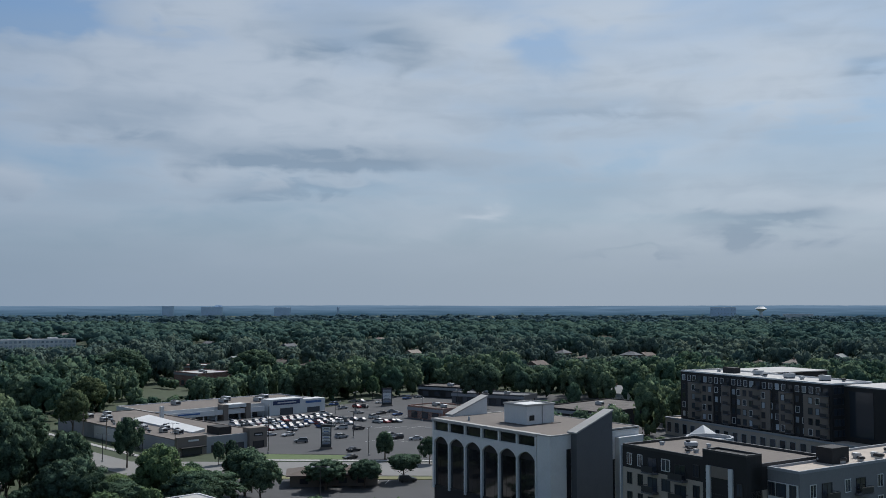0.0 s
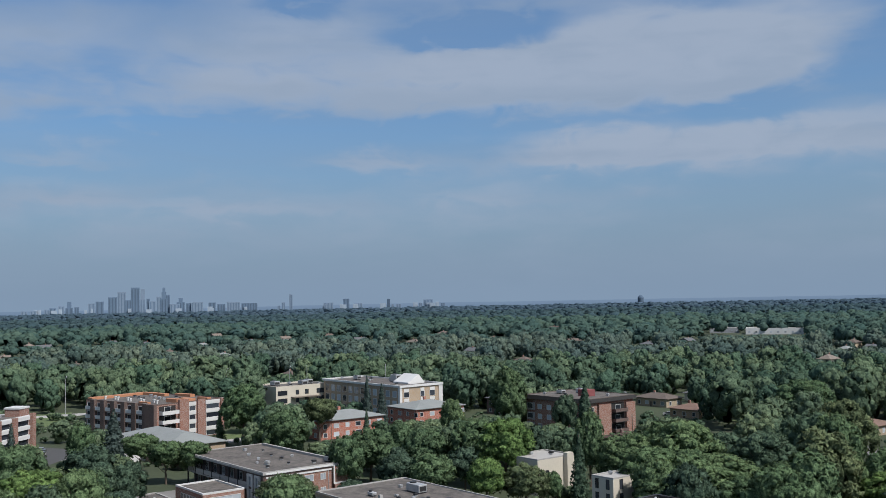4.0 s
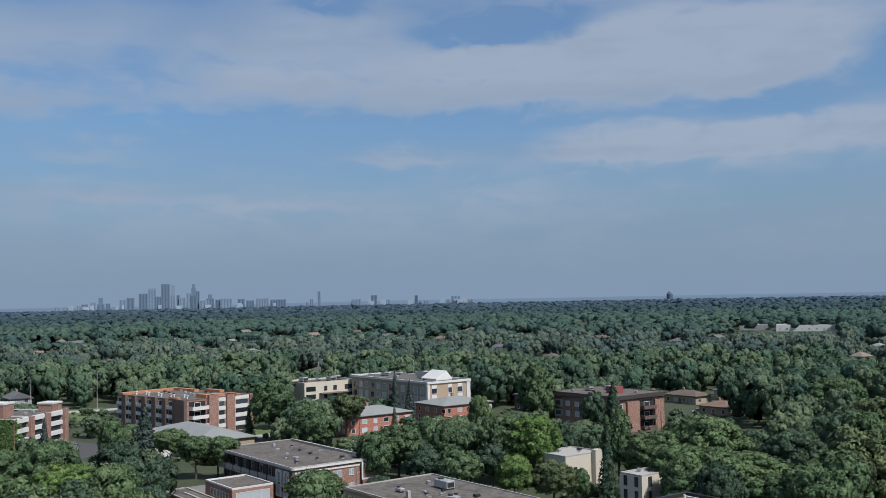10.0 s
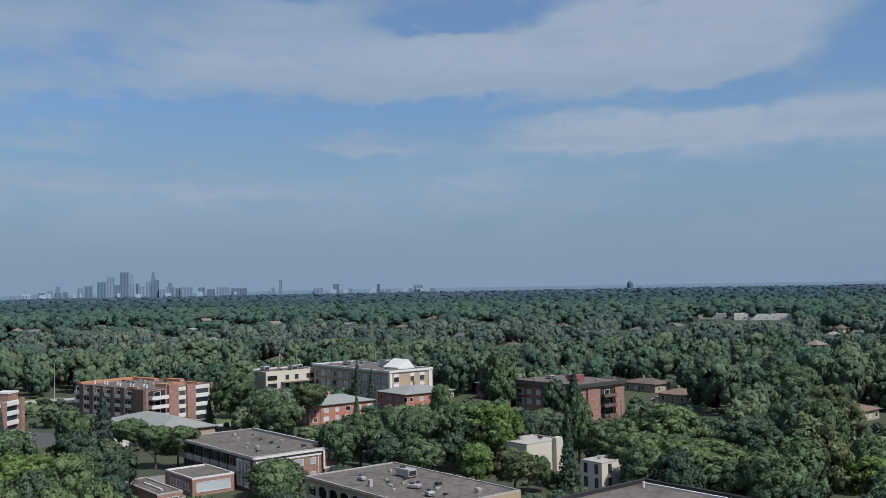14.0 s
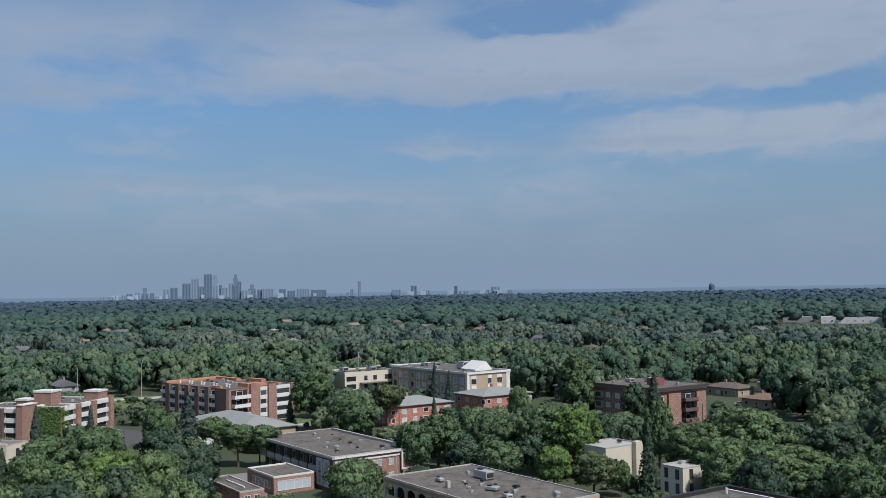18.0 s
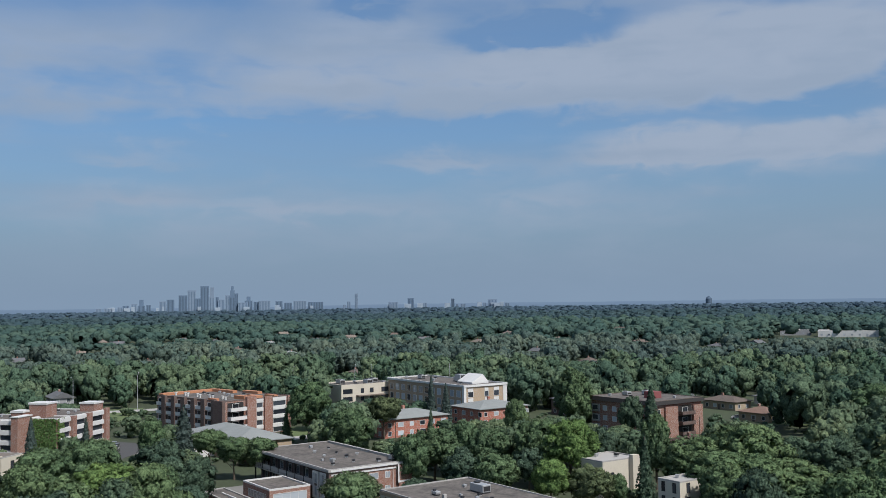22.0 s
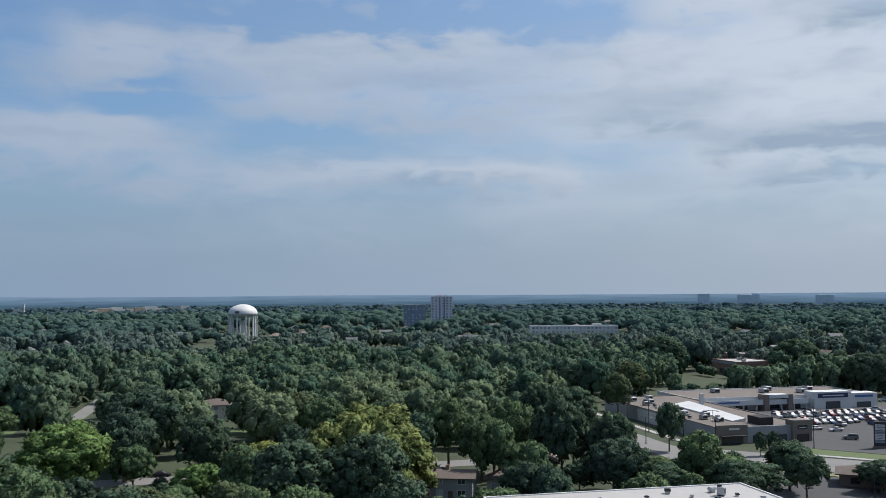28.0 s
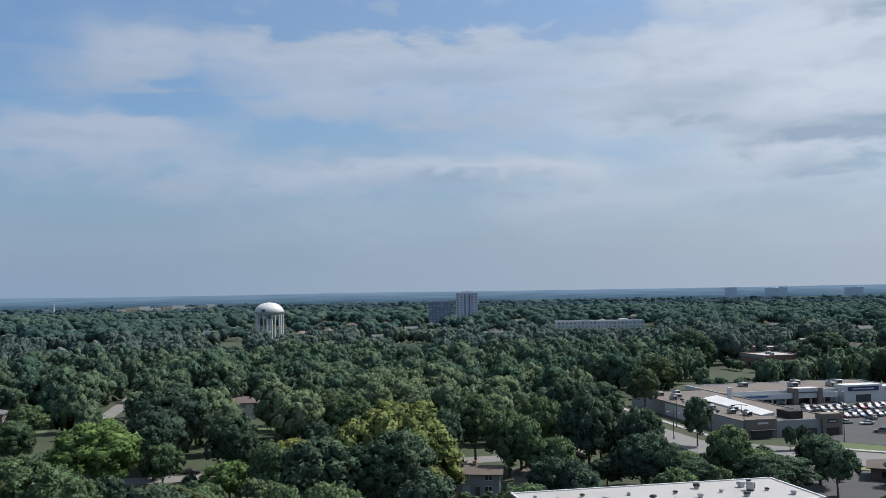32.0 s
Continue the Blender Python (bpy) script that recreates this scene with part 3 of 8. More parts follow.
# ---- trees ----
BASE = {"round": (0.13, 0.98, 0.58), "wide": (0.20, 0.99, 0.60), "tall": (0.08, 1.0, 0.52), "vase": (0.30, 0.99, 0.70), "weeping": (0.06, 0.98, 0.55), "spruce": (0.03, 1.0, 0.3)}


def unit(v):
    return v / np.maximum(np.linalg.norm(v, axis=-1, keepdims=True), 1e-6)


def flake_set(rng, pts, face, size, soft):
    """Three-cornered flakes at pts, square to face; soft: the billow's own normals."""
    t = unit(np.cross(face, rng.normal(size=face.shape)))
    b = np.cross(face, t)
    out = []
    for k in range(3):
        q = (0.7 + 0.6 * rng.random(len(pts))) * size
        a = k * math.tau / 3
        out.append(pts + t * (math.cos(a) * q)[:, None] + b * (math.sin(a) * q * 0.85)[:, None])
    return np.stack(out, 1), np.repeat(soft[:, None, :], 3, 1)


def tuft_mesh(rng, kind, clumps, per, size, spread, height, floor=None):
    """A crown of billows: each billow a lumpy dome hung with leaf flakes.
    Gives corners (n, 3, 3), soft normals (n, 3, 3) and a shade for each billow (n)."""
    lo, hi, zc = BASE[kind]
    reach = 1.6 if floor is None else 1.92
    lo = lo if floor is None else floor
    scale = np.array([spread, spread, height])
    V, S, T = [], [], []
    if kind == "spruce":
        n = clumps * per
        h = rng.random(n) ** 1.15
        tier = np.floor(h * 13 + rng.random(n) * 0.4)
        a = rng.random(n) * math.tau
        bough = np.floor(a / math.tau * 9 + tier * 0.5)
        r = (1 - h) ** 0.85 * (0.45 + 0.55 * rng.random(n) ** 0.6) * (0.8 + 0.25 * np.sin(bough * 2.4 + tier * 1.7)) + 0.01
        p = np.stack([r * np.cos(a), r * np.sin(a), 0.04 + h * 0.96 - 0.05 * r], 1)
        soft = unit(np.stack([np.cos(a), np.sin(a), 0.55 + 0.5 * np.sin(h * 13 * math.tau)], 1))
        v, s = flake_set(rng, p * scale, unit(soft + rng.normal(size=soft.shape) * 0.5), size * (0.6 + 0.5 * (1 - h)), soft)
        V.append(v), S.append(s), T.append(0.3 + 0.4 * rng.random(n))
    else:
        up, dn = hi - zc, zc - lo
        k = np.arange(clumps) + 0.5
        cz = 1 - reach * k / clumps
        ph = k * 2.39996 + rng.random() * 6
        c = np.stack([np.sqrt(1 - cz * cz) * np.cos(ph), np.sqrt(1 - cz * cz) * np.sin(ph), cz], 1)
        c = unit(c + rng.normal(size=c.shape) * 0.9 / math.sqrt(clumps))
        cr = (1.25 + 0.95 * rng.random(clumps) ** 1.3) / math.sqrt(clumps)
        c = c * ((1.0 - 0.8 * cr) * (0.80 + 0.24 * rng.random(clumps)))[:, None]
        c[:, :2] *= (0.90 + 0.16 * np.sin(np.arctan2(c[:, 1], c[:, 0]) * rng.integers(2, 5) + rng.random() * 6))[:, None]
        if kind == "vase":
            c[:, :2] *= (0.72 + 0.4 * np.clip(c[:, 2] + 0.4, 0, 1))[:, None]
        out = unit(c)
        axis = unit(out * 0.75 + np.array([0, 0, 0.45]))
        shade = rng.random(clumps)

        def put(p):
            q = p.copy()
            if kind == "weeping":
                q[..., 2] -= np.clip(np.hypot(q[..., 0], q[..., 1]) - 0.5, 0, 1) * 0.9
            q[..., 2] = np.where(q[..., 2] > 0, q[..., 2] * up, q[..., 2] * dn) + zc
            return q * scale
        # domes
        t = unit(np.cross(axis, rng.normal(size=axis.shape)))
        b = np.cross(axis, t)
        sides = 6 if clumps > 30 else 5 if clumps > 15 else 4
        ringed = []
        for ra, hh in ((0.0, 0.86), (0.66, 0.56), (0.90, -0.15)):
            row = []
            for j in range(sides):
                g = j * math.tau / sides + (0.5 if ra > 0.8 else 0.0)
                w = cr * (0.66 + 0.44 * rng.random(clumps)) if ra else cr
                row.append(c + (t * (ra * math.cos(g)) + b * (ra * math.sin(g)) + axis * hh) * w[:, None])
            ringed.append(row)
        tri = []
        for j in range(sides):
            i = (j + 1) % sides
            tri += [(ringed[0][0], ringed[1][j], ringed[1][i]), (ringed[1][j], ringed[2][j], ringed[1][i]), (ringed[1][i], ringed[2][j], ringed[2][i])]
        for q in tri:
            v = np.stack(q, 1)
            V.append(put(v)), S.append(unit(unit(v - c[:, None, :]) * 0.75 + out[:, None, :] * 0.25)), T.append(shade * 0.8)
        # leaf flakes on the domes
        m = clumps * per
        if m:
            d = unit(rng.normal(size=(clumps, per, 3)))
            side = (d * axis[:, None, :]).sum(2)
            d = np.where((side < -0.2)[..., None], d - 2 * side[..., None] * axis[:, None, :], d)
            p = (c[:, None, :] + d * (cr[:, None, None] * (0.82 + 0.36 * rng.random((clumps, per, 1))))).reshape(-1, 3)
            soft = unit(unit(d) * 0.72 + out[:, None, :] * 0.28 + rng.normal(size=d.shape) * 0.32).reshape(-1, 3)
            v, s = flake_set(rng, put(p), unit(d.reshape(-1, 3) + rng.normal(size=p.shape) * 0.55), size * (0.6 + 0.8 * rng.random(m)), soft)
            V.append(v), S.append(s), T.append(np.repeat(shade, per) * 0.8 + 0.2 * rng.random(m))
    # the inside of the crown; shade 0 paints its darkness into the colour
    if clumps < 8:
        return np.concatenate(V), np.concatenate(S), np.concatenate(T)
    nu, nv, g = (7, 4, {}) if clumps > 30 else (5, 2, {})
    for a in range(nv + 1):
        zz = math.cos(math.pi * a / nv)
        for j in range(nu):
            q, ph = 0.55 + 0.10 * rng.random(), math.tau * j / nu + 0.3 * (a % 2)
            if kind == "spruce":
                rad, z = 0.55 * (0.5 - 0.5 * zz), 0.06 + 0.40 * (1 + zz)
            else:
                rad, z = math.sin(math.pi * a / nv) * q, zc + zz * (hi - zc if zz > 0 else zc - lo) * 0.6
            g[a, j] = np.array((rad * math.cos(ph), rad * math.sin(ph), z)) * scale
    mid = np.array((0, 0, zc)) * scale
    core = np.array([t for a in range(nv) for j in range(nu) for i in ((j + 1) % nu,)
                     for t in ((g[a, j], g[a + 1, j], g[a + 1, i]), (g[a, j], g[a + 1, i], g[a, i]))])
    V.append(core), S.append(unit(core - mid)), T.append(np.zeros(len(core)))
    return np.concatenate(V), np.concatenate(S), np.concatenate(T)


def flakes(name, v, mat, tint=None, soft=None, shade=None):
    """A mesh of loose flakes (n, corners, 3) that carry their billow's normals."""
    n, k = v.shape[:2]
    me = bpy.data.meshes.new(name)
    co = v.reshape(-1, 3).astype(np.float32)
    me.vertices.add(n * k)
    me.vertices.foreach_set("co", co.ravel())
    me.loops.add(n * k)
    me.loops.foreach_set("vertex_index", np.arange(n * k, dtype=np.int32))
    me.polygons.add(n)
    me.polygons.foreach_set("loop_start", np.arange(0, n * k, k, dtype=np.int32))
    me.update(calc_edges=True)
    if soft is None:
        soft = np.repeat(unit(np.cross(v[:, 1] - v[:, 0], v[:, 2] - v[:, 0]))[:, None, :], k, 1)
    at = me.attributes.new("tint", "FLOAT", "POINT")
    at.data.foreach_set("value", (np.repeat(tint, k) if tint is not None else np.full(n * k, 0.35)).astype(np.float32))
    at = me.attributes.new("shade", "FLOAT", "POINT")
    at.data.foreach_set("value", (np.repeat(shade, k) if shade is not None else np.full(n * k, 0.4)).astype(np.float32))
    at = me.attributes.new("billow", "FLOAT_VECTOR", "POINT")
    at.data.foreach_set("vector", soft.reshape(-1).astype(np.float32))
    me.materials.append(mat)
    return me


def limb_bm(rng, height, spread, kind):
    """A tapered trunk that forks into limbs."""
    bm = bmesh.new()
    r = 0.022 * height + 0.06
    top = {"spruce": 0.95, "tall": 0.75, "vase": 0.42, "wide": 0.45, "weeping": 0.45, "round": 0.5}[kind]
    tube(bm, 0, 0, -0.5, height * top * 0.5, r, r * 0.75, 7, 0.1, 0.05)
    tube(bm, 0.1, 0.05, height * top * 0.5, height * top, r * 0.75, r * 0.35, 7, 0.15, -0.1)
    if kind != "spruce":
        for i in range(6):
            a = i * 2.4 + rng.random()
            z0 = height * (0.24 + 0.06 * i)
            tube(bm, 0.08, 0.04, z0, z0 + height * 0.26, r * 0.42, r * 0.14, 5, math.cos(a) * spread * 0.6, math.sin(a) * spread * 0.6)
    return bm


TREES = {}
TREE_WORDS = {"mid": "leafy green deciduous tree", "bright": "bright light-green deciduous tree in sun", "yellow": "yellow-green deciduous tree",
              "dark": "dark green deciduous tree", "willow": "yellowish green willow-like tree", "olive": "dull olive-green deciduous tree", "blue": "dark blue-green spruce", "plum": "dark purple-leaved plum tree"}
SHAPE_WORDS = {"round": "with a rounded crown", "wide": "with a broad spreading crown", "tall": "with a tall narrow crown", "vase": "with a flat vase-shaped crown", "weeping": "with drooping outer branches", "spruce": "with a pointed crown"}


def tree(kind, x, y, h, r, col="mid", group="trees among the houses"):
    """One tree on its own trunk; alike trees share their meshes."""
    variant = (int(abs(x) * 7 + abs(y) * 3) % 3, kind, col, r > 6.4 and kind != "spruce")
    if variant not in TREES:
        rng = np.random.default_rng(variant[0] * 31 + len(kind) * 7 + len(col))
        if kind == "spruce":
            v = tuft_mesh(rng, kind, 60, 46, 0.35, 3.2, 12.0)
        elif kind == "tall":
            v = tuft_mesh(rng, kind, 56, 46, 0.32, 4.2, 12.0)
        elif variant[3]:
            v = tuft_mesh(rng, kind, 80, 52, 0.27, 5.6, 12.0)
        else:
            v = tuft_mesh(rng, kind, 50, 48, 0.32, 5.6, 12.0)
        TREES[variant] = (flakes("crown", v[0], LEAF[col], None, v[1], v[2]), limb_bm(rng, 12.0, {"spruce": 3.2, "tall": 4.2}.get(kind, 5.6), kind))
        tm = bpy.data.meshes.new("trunk")
        TREES[variant][1].to_mesh(tm)
        TREES[variant][1].free()
        tm.materials.append(BARK)
        TREES[variant] = (TREES[variant][0], tm)
    word = "spruce_tree" if kind == "spruce" else "tree"
    size = "tall " if h > 14 else "small " if h < 6.5 else ""
    ob = thing(word, (size + TREE_WORDS[col] + " " + SHAPE_WORDS[kind]).strip(), "tree", x, y, 0, (x * 37 + y * 11) % 360, group)
    s = r / {"spruce": 3.2, "tall": 4.2}.get(kind, 5.6)
    ob.scale = (s, s, h / 12.0)
    part("trunk", TREES[variant][1], None, ob)
    part("crown", TREES[variant][0], None, ob)
    PLANTED.append((x, y, r))


PLANTED = []


def far_crown(rng, d):
    """One crown seen from d metres: fewer billows and larger flakes with distance."""
    clumps = int(np.clip(30 * (330 / d) ** 1.25, 4, 50))
    per = int(np.clip(15 * (330 / d) ** 1.4, 0, 40))
    kind = ("round", "wide", "round", "wide", "round", "tall")[rng.integers(6)]
    return kind, clumps, per, 0.42 * (d / 330) ** 0.8


def wood(name, label, mat, rng, spots):
    """Many trees joined: (x, y, height, spread, tint) each."""
    bins, vs, ss, hs, ts = {}, [], [], [], []
    for x, y, h, r, tint in spots:
        d = math.hypot(x, y) * max(1.0, 2.6 / r)
        b = int(math.log(max(d, 150) / 150) * 5)
        if b not in bins:
            dd = 150 * math.exp((b + 0.5) / 5)
            bins[b] = []
            for _ in range(8):
                kind, c, p, s = far_crown(rng, dd)
                bins[b].append(tuft_mesh(rng, kind, c, p, s, 5.2, 12.0, -0.04 if dd < 1000 else None))
        v, soft, shade = bins[b][rng.integers(8)]
        a = rng.random() * math.tau
        ca, sa, k, kz = math.cos(a), math.sin(a), r / 5.2, h / 12.0
        turn = np.array([[ca, sa, 0], [-sa, ca, 0], [0, 0, 1]])
        vs.append((v @ turn) * np.array([k, k, kz]) + np.array([x, y, rise(x, y)]))
        ss.append(soft @ turn)
        hs.append(shade)
        ts.append(np.full(len(v), tint))
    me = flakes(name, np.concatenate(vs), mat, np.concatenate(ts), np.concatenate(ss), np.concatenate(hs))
    tagged(part(name, me, None), label, "woodland", kind="stuff")


def grow(rng, d0, d1, gap, fill, a0=-30.0, a1=133.0, broad=1.0):
    """Spots for trees over a ring of the plan, on a shaken grid."""
    out = []
    n = int(d1 / gap) + 1
    for i in range(-n, n + 1):
        for j in range(-n, n + 1):
            x, y = (i + rng.random() * 0.9) * gap, (j + rng.random() * 0.9) * gap
            d, a = math.hypot(x, y), math.degrees(math.atan2(-x, y))
            if not (d0 <= d < d1 and a0 < a < a1):
                continue
            u, h, r, tint = rng.random(), 10.5 + 9.5 * rng.random() ** 1.2, 0.0, rng.random()
            if u > fill:
                continue
            r = h * (0.31 + 0.15 * rng.random()) * broad
            top = tallest(x, y, r) if d < 1500 else 99.0
            if top < 2.2:
                continue
            if top < h:
                h = top * (0.75 + 0.25 * rng.random())
                r = min(r, h * 0.55)
            if d < 420 and any((x - px) ** 2 + (y - py) ** 2 < (0.75 * (r + pr)) ** 2 for px, py, pr in PLANTED):
                continue
            out.append((x, y, h, r, tint))
    return out


def undergrowth(rng, d0, d1, gap, a0=-30.0, a1=133.0):
    """Spots for shrubs where trees are kept low."""
    out = []
    n = int(d1 / gap) + 1
    for i in range(-n, n + 1):
        for j in range(-n, n + 1):
            x, y = (i + rng.random() * 0.9) * gap, (j + rng.random() * 0.9) * gap
            d, a, u, k = math.hypot(x, y), math.degrees(math.atan2(-x, y)), rng.random(), rng.random()
            if not (d0 <= d < d1 and a0 < a < a1) or u > 0.5:
                continue
            top = tallest(x, y, 1.2)
            if 0 < top < 8 and not any((x - px) ** 2 + (y - py) ** 2 < pr * pr for px, py, pr in PLANTED):
                h = 1.0 + 2.4 * k ** 2
                out.append((x, y, h, 0.7 + h * 0.45, u * 2))
    return out


# ---- large buildings ----
G = 46.0      # bearing of the street grid


def vents(b, spots, z, mat=None):
    """Small roof vents and hoods, each a thing on the roof."""
    for i, (x, y, s) in enumerate(spots):
        px, py, pz = b.spot(x, y, z)
        v = thing("roof_vent", "small metal vent hood on a flat roof", "roof vent", px, py, pz, (x * 40) % 90, "roof vents")
        part("curb", kept(("curb",), lambda: box(-0.45, 0.45, -0.45, 0.45, 0, 0.5), METAL), None, v)
        part("hood", kept(("hood", i % 2), lambda: (slab(slab(bmesh.new(), -0.6, 0.6, -0.6, 0.6, 0.5, 0.85), -0.5, 0.5, -0.5, 0.5, 0.85, 1.0)), BLACK if i % 2 else METAL), None, v)
        v.scale = (s, s, s)


def rooftop_unit(b, x, y, z, l=3.0, w=2.0, h=1.7, turn=0.0):
    px, py, pz = b.spot(x, y, z)
    u = thing("rooftop_unit", "boxy grey metal air-conditioning unit on a flat roof", "air conditioner", px, py, pz, turn, "rooftop units")
    part("skid", box(-l / 2 + 0.1, l / 2 - 0.1, -w / 2 + 0.1, w / 2 - 0.1, 0, 0.25), BLACK, u)
    part("casing", box(-l / 2, l / 2, -w / 2, w / 2, 0.25, h, 0.06), METAL, u)
    bm = bmesh.new()
    tube(bm, -l / 4, 0, h, h + 0.3, w * 0.33, w * 0.33, 12)
    part("fan_ring", bm, BLACK, u)
    part("grille", box(l / 2, l / 2 + 0.05, -w / 2 + 0.2, w / 2 - 0.2, 0.5, h - 0.3), BLACK, u)


def balcony(b, face, s, z, w, d=1.5, slab_mat=None, rail_mat=None, solid=True, L=None, W=None):
    """A balcony with floor, front and side rails and a dark glazed door behind."""
    slab_mat, rail_mat = slab_mat or CONCRETE, rail_mat or WHITE
    fl = b.piece("balcony", kept(("balcony", w, d, slab_mat.name), lambda: box(-w / 2, w / 2, -d, 0, -0.2, 0), slab_mat), None, face, s, z, 0.0, "", L, W)

    def rail():
        bm = bmesh.new()
        if solid:
            for a in ((-w / 2, w / 2, -d, -d + 0.08), (-w / 2, -w / 2 + 0.08, -d + 0.08, 0), (w / 2 - 0.08, w / 2, -d + 0.08, 0)):
                slab(bm, *a, 0.0, 1.05)
        else:
            for zz in (0.95, 0.1):
                for a in ((-w / 2, w / 2, -d, -d + 0.05), (-w / 2, -w / 2 + 0.05, -d + 0.05, 0), (w / 2 - 0.05, w / 2, -d + 0.05, 0)):
                    slab(bm, *a, zz, zz + 0.06)
            slab(bm, -w / 2 + 0.05, w / 2 - 0.05, -d + 0.015, -d + 0.035, 0.16, 0.95)
        return bm
    part("railing", kept(("railing", w, d, rail_mat.name, solid), rail, rail_mat), None, fl)
    b.window(face, s, z + 0.05, min(w * 0.7, 2.4), 2.1, GLASS, BLACK if not solid else WHITE, 0.0, 1, L, W, "balcony_door")
    return fl


# white office block with six tall arched bays
def arched_office():
    b = House("office_building", "white concrete office block with tall arched bays of dark glass", -2.4, 215.0, -52.0, 37.2, 25.5, 19.6)
    plot(-2.4, 215.0, -52, 37.2, 25.5, 4)
    L, W, h, n = b.L, b.W, b.h, 6
    part("wall", box(0.5, L - 0.02, 1.3, W, -0.6, h - 0.3), STUCCO, b.root)
    part("wall", box(0.3, L - 0.3, 0.62, 1.296, 0.0, h - 0.35), DARK, b.root, "dark recessed curtain wall")
    part("base", box(0.4, L - 0.4, 0.35, 0.61, -0.6, 5.2), DARK, b.root, "dark recessed ground storey")
    step = (L - 4.5) / n
    # spandrels with round-headed openings
    z_spring, z_head, z_band, z_sill, z_lint = 14.55, 15.95, 17.0, 17.0, 18.85
    for i in range(n):
        x0, x1 = 0.35 + i * step, 0.35 + (i + 1) * step
        a, e = x0 + 0.27, x1 - 0.27
        bm = bmesh.new()
        arc = [(a + (e - a) * k / 12, z_spring + (z_head - z_spring) * math.sin(math.pi * k / 12) ** 0.75) for k in range(13)]
        for y in (0.0, 0.6):
            up = [bm.verts.new((x, y, z_band)) for x, _ in arc]
            lo = [bm.verts.new((x, y, z)) for x, z in arc]
            for k in range(12):
                f = (lo[k], lo[k + 1], up[k + 1], up[k])
                bm.faces.new(f if y == 0.0 else f[::-1])
            if y == 0.0:
                front = lo
            else:
                for k in range(12):
                    bm.faces.new((front[k + 1], front[k], lo[k], lo[k + 1]))
        part("arch", bm, STUCCO, b.root)
        part("window", box(a, e, 0.5, 0.6, z_sill + 0.12, z_lint - 0.05), DARKGLASS, b.root, "dark strip window under the roof")
        # tall dark panes between the columns
        for k in range(3):
            w = (e - a) / 3
            part("pane", kept(("officepane", round(w, 2)), lambda: box(0.04, w - 0.04, -0.05, 0.0, 0.0, 9.0), DARKGLASS), None, b.root).matrix_basis = pose(a + k * w, 0.6, 5.3)
    for i in range(n + 1):
        x = 0.35 + i * step
        part("column", box(x - 0.27, x + 0.27, 0.0, 0.58, 4.6, h - 0.45, 0.04), STUCCO, b.root)
    part("sill_band", box(0.0, L - 4.1, -0.05, 0.58, 16.98, 17.16), STUCCO, b.root)
    part("wall", box(L - 3.72, L, 0.0, 6.2, -0.6, h - 0.1, 0.03), STUCCO, b.root, "white blank corner wall")
    part("roof", box(0.2, L - 0.2, 1.2, W - 0.3, h - 0.3, h + 0.02), ROOFTAN, b.root)
    bm = bmesh.new()
    slab(bm, -0.3, L - 3.7, -0.12, 1.2, h - 0.45, h + 0.12)
    slab(bm, L - 3.7, L + 0.1, -0.15, 0.5, h - 0.1, h + 0.16)
    slab(bm, -0.3, 0.2, 1.2, W, h - 0.3, h + 0.16)
    slab(bm, L - 0.3, L + 0.1, 0.5, W, h - 0.1, h + 0.16)
    slab(bm, 0.2, L - 0.3, W - 0.3, W, h - 0.3, h + 0.16)
    part("cornice", bm, CONCRETE, b.root)
    # sloped stair towers on both ends
    for x0, x1 in ((L - 0.6, L + 1.5), (-1.9, 0.3)):
        bm = bmesh.new()
        prof = [(5.6, -0.6), (15.8, -0.6), (15.8, h + 3.9), (5.6, h + 0.25)]
        a = [bm.verts.new((x0, y, z)) for y, z in prof]
        c = [bm.verts.new((x1, y, z)) for y, z in prof]
        bm.faces.new(a[::-1])
        bm.faces.new(c)
        for k in range(4):
            bm.faces.new((a[k], a[(k + 1) % 4], c[(k + 1) % 4], c[k]))
        bmesh.ops.recalc_face_normals(bm, faces=bm.faces[:])
        part("stair_tower", bm, GREY if x0 > 5 else STUCCO, b.root, "stair tower with a sloped top")
        bm = bmesh.new()
        for (ya, za), (yb, zb) in (((5.3, h + 0.2), (15.9, h + 3.95)),):
            va = [bm.verts.new(p) for p in ((x0 - 0.2, ya, za), (x1 + 0.2, ya, za), (x1 + 0.2, yb, zb), (x0 - 0.2, yb, zb))]
            vb = [bm.verts.new((v.co.x, v.co.y, v.co.z + 0.3)) for v in va]
            bm.faces.new(va[::-1])
            bm.faces.new(vb)
            for k in range(4):
                bm.faces.new((va[k], va[(k + 1) % 4], vb[(k + 1) % 4], vb[k]))
        part("coping", bm, CONCRETE, b.root)
    part("window", box(L, L + 0.04, 4.3, 5.5, 4.0, h - 2.8), DARKGLASS, b.root, "dark glazed slot")
    part("window", box(L, L + 0.04, 16.0, 18.0, 2.0, h - 6.0), DARKGLASS, b.root, "dark arched slot")
    part("wall", box(L + 0.0, L + 1.2, 18.2, W, -0.6, h - 1.6), STUCCO, b.root, "white end wall")
    # plant room on the roof
    part("plant_room", box(15.0, 22.0, 8.0, 16.0, h, h + 4.0), STUCCO, b.root, "white rendered plant room")
    bm = bmesh.new()
    for a in ((14.8, 22.2, 7.8, 8.1), (14.8, 22.2, 15.9, 16.2), (14.8, 15.1, 8.1, 15.9), (21.9, 22.2, 8.1, 15.9)):
        slab(bm, *a, h + 3.9, h + 4.3)
    part("coping", bm, CONCRETE, b.root)
    part("hatch", box(22.0, 22.06, 8.8, 10.2, h + 0.9, h + 2.0), DARK, b.root)
